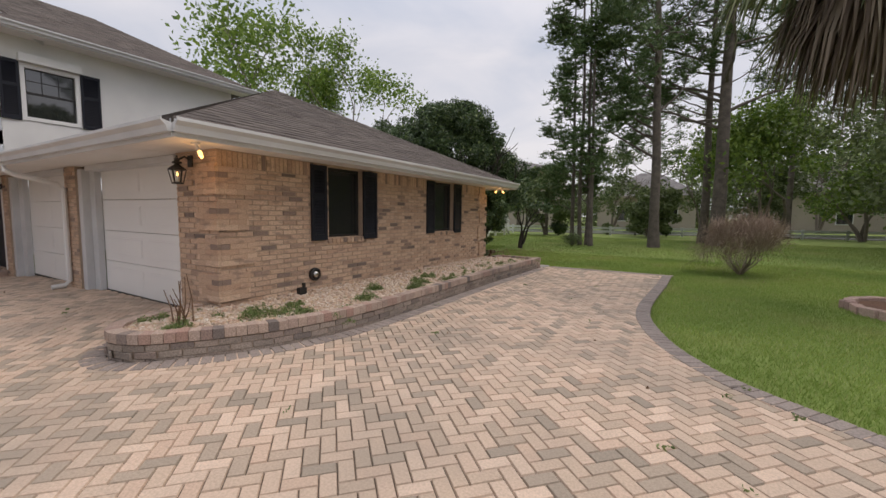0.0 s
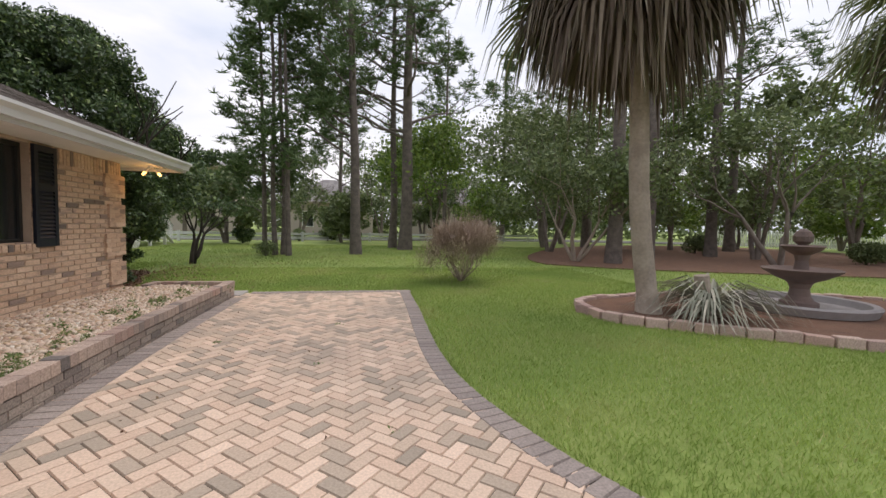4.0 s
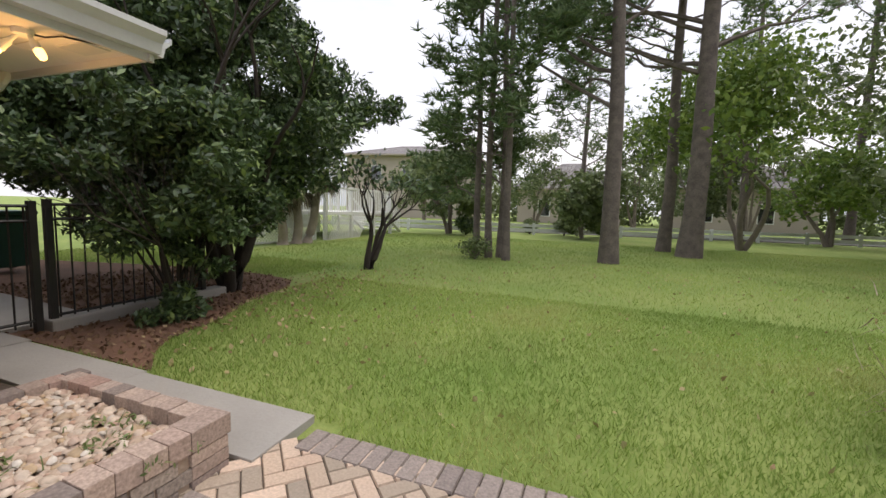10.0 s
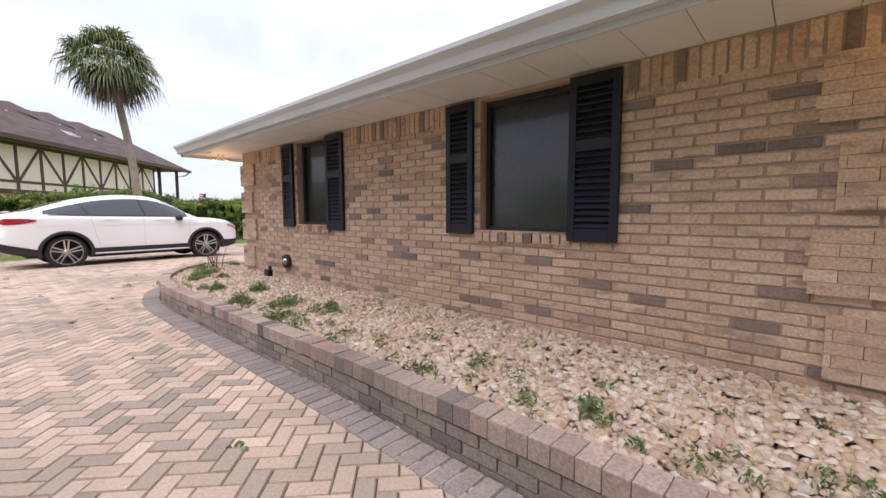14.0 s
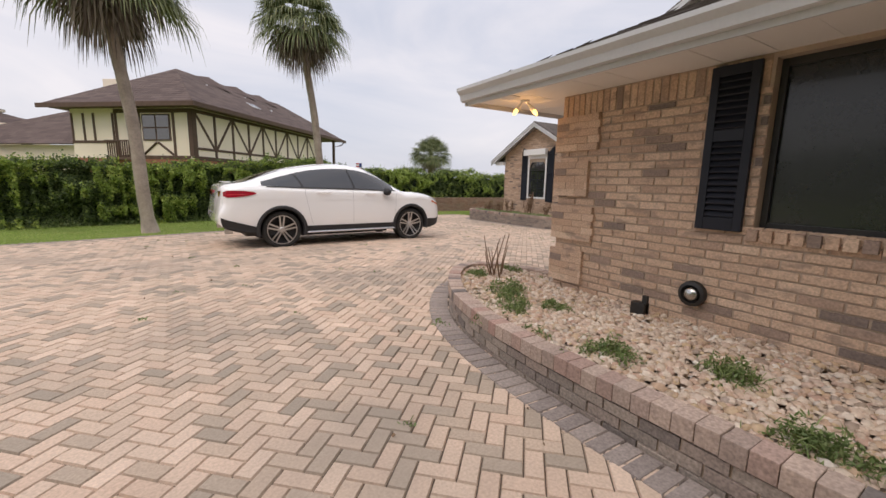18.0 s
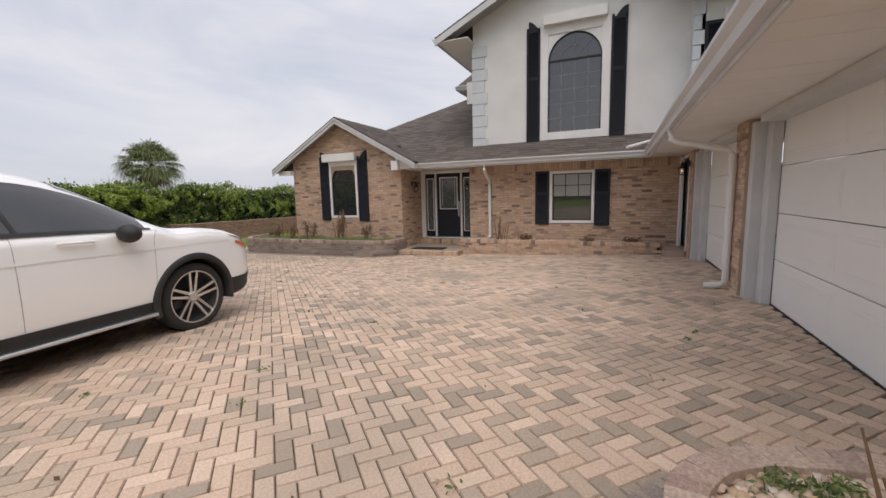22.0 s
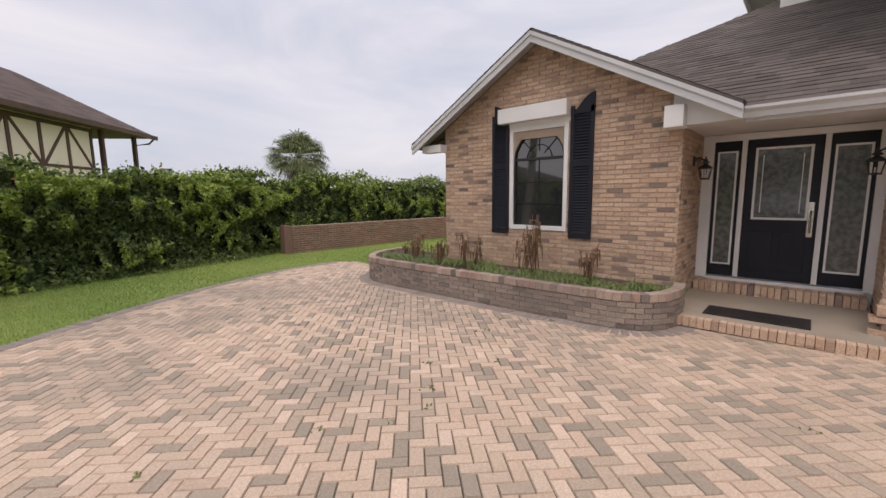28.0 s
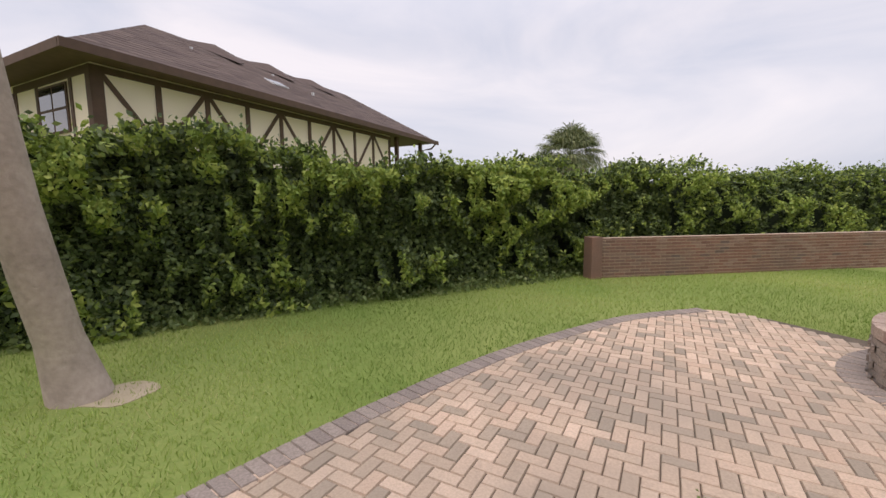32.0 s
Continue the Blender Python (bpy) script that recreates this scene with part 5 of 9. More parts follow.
railing("iron_gate", "closed black iron gate across the side walk", (-7.0, 12.56), (-7.0, 13.56), 1.19, 0.0)
railing("iron_fence", "black iron fence beside the gate", (-7.0, 13.68), (-7.0, 15.3), 1.19, 0.02)
curb = solid("fence_curb", boxes((-7.12, 13.62, -0.1, -6.90, 15.6, 0.09), bevel=0.02), m_concrete, "concrete curb under the iron fence", "curb")
m_bin = mat("green_plastic", (0.018, 0.095, 0.08), (0.014, 0.075, 0.062), rough=0.45)
wb = thing("trash_bin", "dark green wheeled trash bin behind the fence", "trash bin", at=(-11.3, 15.1, 0.0), turn=10)
bm = boxes((-0.26, -0.3, 0.08, 0.26, 0.3, 0.95), bevel=0.03)
for v in bm.verts:
    k = 0.82 + 0.18 * v.co.z
    v.co.x, v.co.y = v.co.x * k, v.co.y * k
part("body", bm, m_bin, wb)
part("lid", boxes((-0.29, -0.34, 0.95, 0.29, 0.34, 1.02), bevel=0.025), m_bin, wb)
for s in (-1, 1):
    part("wheel", tube(bmesh.new(), [(-0.25, s * 0.22, 0.1), (-0.25, s * 0.29, 0.1)], 0.1, 14), m_black, wb)
bm = bmesh.new()
prism(bm, [(-7.2, 12.95), (-7.2, 14.1), (-19, 14.6), (-40, 14.8), (-40, 13.2), (-19, 13.0)], -0.2, 0.02)
solid("back_walk", bm, m_concrete, "pale concrete walk behind the gate", "walkway")

# ---- garden wall ----
m_gw = pieces("garden_wall_brick", [(0.0, (0.22, 0.115, 0.085)), (0.4, (0.31, 0.165, 0.12)), (0.7, (0.25, 0.145, 0.11)), (0.92, (0.36, 0.24, 0.185)), (1.0, (0.15, 0.105, 0.09))], wear=0.4, island=True, dirt=(0.12, 0.10, 0.085))
m_gwp = pieces("garden_wall_brick_single", [(0.0, (0.22, 0.115, 0.085)), (0.4, (0.31, 0.165, 0.12)), (0.7, (0.25, 0.145, 0.11)), (0.92, (0.36, 0.24, 0.185)), (1.0, (0.15, 0.105, 0.09))], wear=0.4, dirt=(0.12, 0.10, 0.085))
GW0, GW1 = (-13.95, -12.42), (-30.0, -10.8)
garden_wall = wall_panel("garden_wall", GW0, GW1, -0.6, 0.43, 0.2, [], m_mortar)
bm = bmesh.new()
box(bm, GW0[0] - 0.02, GW0[1] - 0.22, -0.6, GW0[0] + 0.22, GW0[1] + 0.06, 0.46, bevel=0.01)
part("end_pier", bm, m_gw, garden_wall)
GW_LINE = (GW0, GW1)

# ---- ring bed with fountain ----
def east_z(x, y):
    return ground(x, y) + 0.02


RING = smooth_line([(1.86, 10.95), (2.0, 10.3), (2.55, 9.85), (3.3, 9.3), (4.1, 8.75), (5.2, 8.2), (6.6, 8.0), (8.0, 8.6), (8.6, 10.0), (7.8, 11.4), (6.2, 11.9), (4.2, 12.0), (2.8, 11.8), (2.1, 11.5), (1.86, 10.95)], 4)
bm = bmesh.new()
prism(bm, RING[:-1], -0.2, lambda x, y: 0.05)
ring_bed = solid("ring_bed", bm, m_mulch, "kidney-shaped bed of brown mulch edged with stone", "garden bed")
ROCKPINK = [(0.0, (0.46, 0.30, 0.25)), (0.5, (0.56, 0.42, 0.35)), (1.0, (0.40, 0.27, 0.24))]
m_edging = pieces("pink_edging", ROCKPINK, wear=0.35)
bm = boxes((-0.135, -0.07, -0.06, 0.135, 0.07, 0.085), bevel=0.018)
edge_mesh = mesh_of("edging_stone", bm, m_edging)
rnd = random.Random(9)
for x, y, a in along(RING, 0.285):
    ob = new("edging_stone", edge_mesh)
    ob.parent = ring_bed
    ob.matrix_basis = pose(x, y, 0.02 + rnd.uniform(-0.012, 0.012), rnd.uniform(-3, 3), rnd.uniform(-3, 3), math.degrees(a) + rnd.uniform(-5, 5))
m_cast = mat("aged_cast_stone", (0.22, 0.15, 0.125), (0.13, 0.10, 0.09), rough=0.85, scale=3, fine=40, bump=0.4)
m_castgrey = mat("grey_cast_stone", (0.34, 0.32, 0.31), (0.24, 0.22, 0.215), rough=0.85, scale=3, fine=40, bump=0.4)
fo = thing("fountain", "two-tiered aged stone fountain standing dry in its basin", "fountain", at=(5.55, 10.55, 0.03))
part("basin", lathe(bmesh.new(), [(0.0, 0.02), (0.86, 0.02), (0.93, 0.03), (0.98, 0.15), (0.95, 0.18), (0.86, 0.17), (0.8, 0.07), (0.0, 0.06)], 40), m_castgrey, fo, "low round grey basin")
part("pedestal", lathe(bmesh.new(), [(0.0, 0.06), (0.26, 0.06), (0.26, 0.14), (0.2, 0.17), (0.15, 0.24), (0.13, 0.36), (0.16, 0.44), (0.2, 0.48), (0.0, 0.48)], 24), m_cast, fo)
part("lower_bowl", lathe(bmesh.new(), [(0.0, 0.46), (0.18, 0.47), (0.34, 0.54), (0.50, 0.64), (0.54, 0.68), (0.50, 0.70), (0.40, 0.64), (0.0, 0.58)], 32), m_cast, fo)
part("stem", lathe(bmesh.new(), [(0.0, 0.58), (0.13, 0.58), (0.10, 0.68), (0.085, 0.82), (0.11, 0.92), (0.0, 0.92)], 20), m_cast, fo)
part("upper_bowl", lathe(bmesh.new(), [(0.0, 0.90), (0.1, 0.91), (0.22, 0.98), (0.30, 1.06), (0.27, 1.08), (0.2, 1.03), (0.0, 1.0)], 28), m_cast, fo)
part("finial", lathe(bmesh.new(), [(0.0, 1.0), (0.08, 1.02), (0.06, 1.08), (0.13, 1.14), (0.14, 1.22), (0.10, 1.30), (0.04, 1.34), (0.0, 1.35)], 16), m_cast, fo)

# pine straw bed under the pines
bm = bmesh.new()
STRAW = smooth_line([(5.0, 18.6), (6.5, 17.3), (9.5, 16.0), (14, 14.6), (24, 12.0), (30, 16), (30, 32), (20, 34), (12, 30), (7, 24), (5.2, 20.5), (5.0, 18.6)], 3)[:-1]
prism(bm, STRAW, -0.3, lambda x, y: 0.012)
solid("pine_straw_bed", bm, m_mulch, "wide bed of reddish pine straw under the pines", "mulch bed")
# street, kerb and far fences
m_asphalt = mat("asphalt", (0.11, 0.108, 0.105), (0.085, 0.083, 0.08), rough=0.9, scale=1, fine=60)
bm = bmesh.new()
prism(bm, smooth_line([(-30, 33.2), (-12, 34.8), (5, 38.5), (18, 40), (40, 36), (70, 30), (70, 36), (40, 43), (18, 47), (4, 45), (-13, 40), (-30, 38)], 3), -0.3, 0.0)
solid("road", bm, m_asphalt, "grey street beyond the lawn", "road")
rf = thing("rail_fence", "long low weathered white rail fence beyond the lawn", "fence")
FL = smooth_line([(-17, 32.2), (-8, 33.6), (0, 36), (8, 38.2), (14, 39)], 6)
for x, y, a in along(FL, 2.4):
    part("post", boxes((x - 0.07, y - 0.07, -0.1, x + 0.07, y + 0.07, 0.62), bevel=0.01), m_fascia, rf)
for zz in (0.22, 0.48):
    for (xa, ya), (xb, yb) in zip(FL, FL[1:]):
        a = math.atan2(yb - ya, xb - xa)
        L = math.hypot(xb - xa, yb - ya)
        bm = boxes((0, -0.03, zz - 0.085, L, 0.03, zz + 0.085))
        bmesh.ops.rotate(bm, verts=bm.verts[:], matrix=Matrix.Rotation(a, 3, "Z"))
        bmesh.ops.translate(bm, verts=bm.verts[:], vec=(xa, ya, 0))
        part("rail", bm, m_fascia, rf)
pf = thing("picket_fence", "white picket fence across the street", "fence")
me = mesh_of("picket", boxes((-0.06, -0.015, 0, 0.06, 0.015, 1.45), bevel=0.01), m_white)
for i in range(130):
    ob = new("picket", me)
    ob.parent = pf
    ob.matrix_basis = pose(30 + i * 0.17, 36.5 - i * 0.10, 0.0, 0, 0, -30)
for zz in (0.4, 1.1):
    part("rail", tube(bmesh.new(), [(30, 36.55, zz), (52.1, 23.55, zz)], 0.04, 4), m_white, pf)

# ---- white deck at the neighbour's ----
dk = thing("white_deck", "raised white wooden deck with railing, stairs and lattice", "deck", at=(-12.9, 26.9, -0.05), turn=90)
part("floor", boxes((-3.0, -1.6, 0.95, 2.2, 1.6, 1.06)), m_white, dk)
for x in (-3.0, -1.3, 0.5, 2.1):
    for y in (-1.5, 1.5):
        part("post", boxes((x - 0.06, y - 0.06, 0, x + 0.06, y + 0.06, 2.05)), m_white, dk)
for y in (-1.55, 1.55):
    part("handrail", boxes((-3.0, y - 0.04, 1.95, 2.2, y + 0.04, 2.03)), m_white, dk)
    for i in range(34):
        part("baluster", boxes((-2.95 + i * 0.15, y - 0.015, 1.06, -2.91 + i * 0.15, y + 0.015, 1.95)), m_white, dk)
for i in range(6):
    part("tread", boxes((2.2 + i * 0.26, -1.2, 0.88 - i * 0.16, 2.48 + i * 0.26, 1.0, 0.93 - i * 0.16)), m_white, dk)
for y in (-1.2, 1.0):
    bm = bmesh.new()
    tube(bm, [(2.2, y, 2.0), (3.8, y, 0.95)], 0.045, 6)
    tube(bm, [(2.2, y, 0.9), (3.8, y, 0.0)], 0.09, 4)
    part("stringer", bm, m_white, dk)
    for i in range(9):
        part("baluster", boxes((2.3 + i * 0.17, y - 0.015, 0.85 - i * 0.105, 2.34 + i * 0.17, y + 0.015, 1.93 - i * 0.112)), m_white, dk)
bm = bmesh.new()
for i in range(16):
    for s in (-1, 1):
        x = -3.0 + i * 0.14
        tube(bm, [(x, -1.62, 0.02), (x + s * 0.75, -1.62, 0.92)], 0.018, 4)
part("lattice", bm, m_white, dk, "white diagonal lattice skirt")
for i in range(18):
    part("siding_board", boxes((-3.0, 1.70 + 0.004 * (i % 2), 0.25 + i * 0.18, 0.6, 1.76, 0.42 + i * 0.18)), m_quoin, dk, "pale blue-white siding board")
ls = thing("lattice_screen", "white diagonal lattice screen beside the deck", "lattice", at=(-11.95, 20.7, -0.05), turn=84)
part("frame", boxes((0, -0.03, 0, 0.08, 0.03, 1.32), (2.9, -0.03, 0, 2.98, 0.03, 1.32), (0.08, -0.03, 1.24, 2.9, 0.03, 1.32), (0.08, -0.03, 0, 2.9, 0.03, 0.08)), m_white, ls)
for d in (-1, 1):
    for i in range(-10, 27):
        a, b = (i * 0.115, 0.06), (i * 0.115 + 1.2, 1.26)
        if d < 0:
            a, b = (2.98 - a[0], a[1]), (2.98 - b[0], b[1])
        lo_, hi_ = sorted((a, b))
        k0, k1 = max(0.0, (0.06 - lo_[0]) / (hi_[0] - lo_[0])), min(1.0, (2.92 - lo_[0]) / (hi_[0] - lo_[0]))
        if k1 - k0 > 0.03:
            e0, e1 = (tuple(p + (q - p) * k for p, q in zip(lo_, hi_)) for k in (k0, k1))
            part("lath", tube(bmesh.new(), [(e0[0], 0.008 * d, e0[1]), (e1[0], 0.008 * d, e1[1])], 0.016, 4), m_white, ls)


# ---- plants ----
def leaf_mat(name, stops, rough=0.55, trans=0.25):
    m, n, l, b = nodes_of(name, rough)
    r = ramp_node(n, stops)
    l.new(n.new("ShaderNodeNewGeometry").outputs["Random Per Island"], r.inputs["Fac"])
    l.new(r.outputs["Color"], b.inputs["Base Color"])
    tr = n.new("ShaderNodeBsdfTranslucent")
    l.new(r.outputs["Color"], tr.inputs["Color"])
    mx = n.new("ShaderNodeMixShader")
    mx.inputs["Fac"].default_value = trans
    l.new(b.outputs["BSDF"], mx.inputs[1])
    l.new(tr.outputs["BSDF"], mx.inputs[2])
    l.new(mx.outputs["Shader"], n["Material Output"].inputs["Surface"])
    return m


m_bark = mat("pine_bark", (0.20, 0.165, 0.145), (0.10, 0.083, 0.073), rough=1.0, scale=4, fine=26, bump=1.0, stain=0.6)
m_barkgrey = mat("grey_bark", (0.24, 0.20, 0.17), (0.15, 0.125, 0.11), rough=1.0, scale=4, fine=30, bump=0.8, stain=0.5)
m_barkpale = mat("pale_smooth_bark", (0.36, 0.30, 0.24), (0.24, 0.19, 0.155), rough=0.9, scale=3, fine=24, bump=0.4, stain=0.4)
m_barkdark = mat("dark_bark", (0.055, 0.042, 0.034), (0.03, 0.025, 0.021), rough=1.0, scale=4, fine=30, bump=0.8)
m_palmbark = mat("palm_bark", (0.42, 0.355, 0.29), (0.27, 0.225, 0.185), rough=1.0, scale=3, fine=22, bump=0.9, stain=0.6)
m_needle = leaf_mat("pine_needles", [(0.0, (0.06, 0.112, 0.038)), (0.5, (0.102, 0.168, 0.06)), (1.0, (0.17, 0.224, 0.09))])
m_dark = leaf_mat("glossy_evergreen", [(0.0, (0.034, 0.062, 0.025)), (0.5, (0.062, 0.108, 0.04)), (0.85, (0.108, 0.17, 0.056)), (1.0, (0.22, 0.29, 0.09))], rough=0.42, trans=0.1)
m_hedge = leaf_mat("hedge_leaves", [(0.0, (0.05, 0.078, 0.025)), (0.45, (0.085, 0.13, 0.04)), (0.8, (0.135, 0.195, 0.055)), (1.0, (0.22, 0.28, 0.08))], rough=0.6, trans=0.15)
m_hedgetop = leaf_mat("hedge_vivid_leaves", [(0.0, (0.15, 0.23, 0.045)), (0.5, (0.26, 0.36, 0.065)), (1.0, (0.42, 0.49, 0.11))], rough=0.65, trans=0.25)
m_light = leaf_mat("light_green_leaves", [(0.0, (0.09, 0.161, 0.033)), (0.5, (0.165, 0.259, 0.046)), (1.0, (0.27, 0.364, 0.078))], trans=0.35)
m_mid = leaf_mat("green_leaves", [(0.0, (0.085, 0.12, 0.045)), (0.5, (0.135, 0.18, 0.07)), (1.0, (0.21, 0.26, 0.105))], trans=0.25)
m_frond = leaf_mat("palm_frond", [(0.0, (0.09, 0.125, 0.045)), (0.5, (0.155, 0.19, 0.075)), (1.0, (0.29, 0.30, 0.14))], trans=0.2)
m_dead = leaf_mat("dead_frond", [(0.0, (0.085, 0.062, 0.045)), (0.5, (0.16, 0.125, 0.092)), (0.85, (0.24, 0.20, 0.15)), (1.0, (0.36, 0.32, 0.25))], rough=0.8, trans=0.15)
m_twig = leaf_mat("bare_twigs", [(0.0, (0.28, 0.21, 0.17)), (0.5, (0.40, 0.31, 0.25)), (1.0, (0.50, 0.41, 0.33))], rough=0.9, trans=0.0)
m_blade = leaf_mat("grass_blades", [(0.0, (0.24, 0.35, 0.07)), (0.45, (0.33, 0.44, 0.10)), (0.86, (0.42, 0.51, 0.14)), (1.0, (0.60, 0.56, 0.28))], rough=0.6, trans=0.3)
gn, gl = m_blade.node_tree.nodes, m_blade.node_tree.links
g_ramp = [k for k in gn if k.type == "VALTORGB"][0]
g_pos, g_noise = gn.new("ShaderNodeNewGeometry"), gn.new("ShaderNodeTexNoise")
g_noise.inputs["Scale"].default_value, g_noise.inputs["Detail"].default_value = 0.6, 7
g_fac = ramp_node(gn, [(0.54, (0, 0, 0)), (0.74, (0.7, 0.7, 0.7))])
g_mix = gn.new("ShaderNodeMix")
g_mix.data_type = "RGBA"
g_mix.inputs[7].default_value = (0.50, 0.45, 0.20, 1)
gl.new(g_pos.outputs["Position"], g_noise.inputs["Vector"])
gl.new(g_noise.outputs["Fac"], g_fac.inputs["Fac"])
gl.new(g_fac.outputs["Color"], g_mix.inputs["Factor"])
gl.new(g_ramp.outputs["Color"], g_mix.inputs[6])
g_wide, g_deep, g_dark = gn.new("ShaderNodeTexNoise"), ramp_node(gn, [(0.42, (0, 0, 0)), (0.64, (0.75, 0.75, 0.75))]), gn.new("ShaderNodeMix")
g_wide.inputs["Scale"].default_value, g_wide.inputs["Detail"].default_value = 0.27, 3
g_dark.data_type = "RGBA"
g_dark.inputs[7].default_value = (0.16, 0.265, 0.05, 1)
gl.new(g_pos.outputs["Position"], g_wide.inputs["Vector"])
gl.new(g_wide.outputs["Fac"], g_deep.inputs["Fac"])
gl.new(g_deep.outputs["Color"], g_dark.inputs["Factor"])
gl.new(g_mix.outputs[2], g_dark.inputs[6])
g_mix = g_dark
for k in gn:
    if k.type == "BSDF_PRINCIPLED":
        gl.new(g_mix.outputs[2], k.inputs["Base Color"])
    if k.type == "BSDF_TRANSLUCENT":
        gl.new(g_mix.outputs[2], k.inputs["Color"])
m_weed = leaf_mat("weeds", [(0.0, (0.10, 0.155, 0.045)), (0.5, (0.165, 0.235, 0.075)), (1.0, (0.26, 0.31, 0.12))], trans=0.3)
m_brownleaf = leaf_mat("withered_leaves", [(0.0, (0.10, 0.055, 0.03)), (0.6, (0.20, 0.12, 0.07)), (1.0, (0.30, 0.21, 0.13))], rough=0.9, trans=0.1)
m_agave = leaf_mat("grey_strap_leaves", [(0.0, (0.22, 0.24, 0.18)), (0.5, (0.36, 0.37, 0.29)), (1.0, (0.50, 0.47, 0.38))], rough=0.7, trans=0.1)
m_fallen = leaf_mat("fallen_leaves", [(0.0, (0.30, 0.24, 0.10)), (0.5, (0.45, 0.38, 0.2)), (1.0, (0.30, 0.17, 0.09))], rough=0.8, trans=0.0)


def leaf_mesh(name, centres, size, rng, material, parent, long=1.6, spread=1.0, up=0.0, label="", smooth=False):
    """Many small folded leaves: each a pair of triangles along a random direction."""
    c = np.asarray(centres, float)
    n = len(c)
    d = rng.normal(size=(n, 3))
    d[:, 2] += up
    d /= np.linalg.norm(d, axis=1)[:, None]
    e = np.cross(d, rng.normal(size=(n, 3)))
    e /= np.linalg.norm(e, axis=1)[:, None]
    s = size * rng.uniform(0.6, 1.3, n)[:, None]
    a = c - d * s * long / 2
    b = c + d * s * long / 2
    nn = np.cross(d, e)
    m1 = c + e * s * 0.45 + nn * s * 0.12
    m2 = c - e * s * 0.45 + nn * s * 0.12
    v = np.stack([a, m1, b, m2], 1).reshape(-1, 3)
    me = bpy.data.meshes.new(name)
    me.vertices.add(4 * n)
    me.vertices.foreach_set("co", v.ravel())
    me.loops.add(4 * n)
    me.loops.foreach_set("vertex_index", np.arange(4 * n))
    me.polygons.add(n)
    me.polygons.foreach_set("loop_start", np.arange(0, 4 * n, 4))
    me.polygons.foreach_set("loop_total", np.full(n, 4))
    me.update(calc_edges=True)
    me.materials.append(material)
    ob = new(name, me)
    ob.parent = parent
    return tagged(ob, label)


def strips(name, paths, widths, material, parent, kind="", label=""):
    """Thin tapering blades: each path is a list of points."""
    verts, faces = [], []
    for pts, w in zip(paths, widths):
        k = len(verts)
        m = len(pts)
        d = Vector(pts[-1]) - Vector(pts[0])
        side = d.cross(Vector((0.3, 0.2, 1.0)))
        side = side.normalized() if side.length > 1e-6 else Vector((1, 0, 0))
        for i, p in enumerate(pts):
            t = i / (m - 1)
            h = w * (1 - t) ** 0.6 * 0.5 + 0.0006
            p = Vector(p)
            verts += [p - side * h, p + side * h]
        for i in range(m - 1):
            faces.append((k + 2 * i, k + 2 * i + 1, k + 2 * i + 3, k + 2 * i + 2))
    return raw(name, verts, faces, material, parent, kind=kind, label=label)


def grow(bm, rnd, p, d, length, r, depth, tips, bend=0.25, split=(2, 3), shrink=0.68, angle=0.6, lift=0.1, sides=6):
    """A branch that bends and forks; collects the ends and the points along the twigs."""
    pts, rs = [Vector(p)], [r]
    q, dd = Vector(p), Vector(d).normalized()
    n = 4
    for i in range(n):
        dd = (dd + Vector((rnd.uniform(-1, 1), rnd.uniform(-1, 1), rnd.uniform(-1, 1))) * bend * 0.5 + Vector((0, 0, lift * 0.3))).normalized()
        q = q + dd * length / n
        pts.append(q.copy())
        rs.append(r * (1 - 0.45 * (i + 1) / n))
    tube(bm, pts, rs, sides, cap=False)
    if depth <= 0:
        tips += [(pts[-1], dd), (pts[-2], dd)]
        return
    if depth <= 1:
        tips.append((pts[2], dd))
    for k in range(rnd.randint(*split)):
        a = rnd.uniform(0, 6.283)
        side = dd.cross(Vector((math.cos(a), math.sin(a), 0.3))).normalized()
        nd = (dd + side * rnd.uniform(0.5, 1.2) * angle + Vector((0, 0, lift))).normalized()
        grow(bm, rnd, pts[-1] if k else pts[-1], nd, length * shrink * rnd.uniform(0.8, 1.2), rs[-1] * 0.8, depth - 1, tips, bend, split, shrink, angle, lift, max(4, sides - 1))


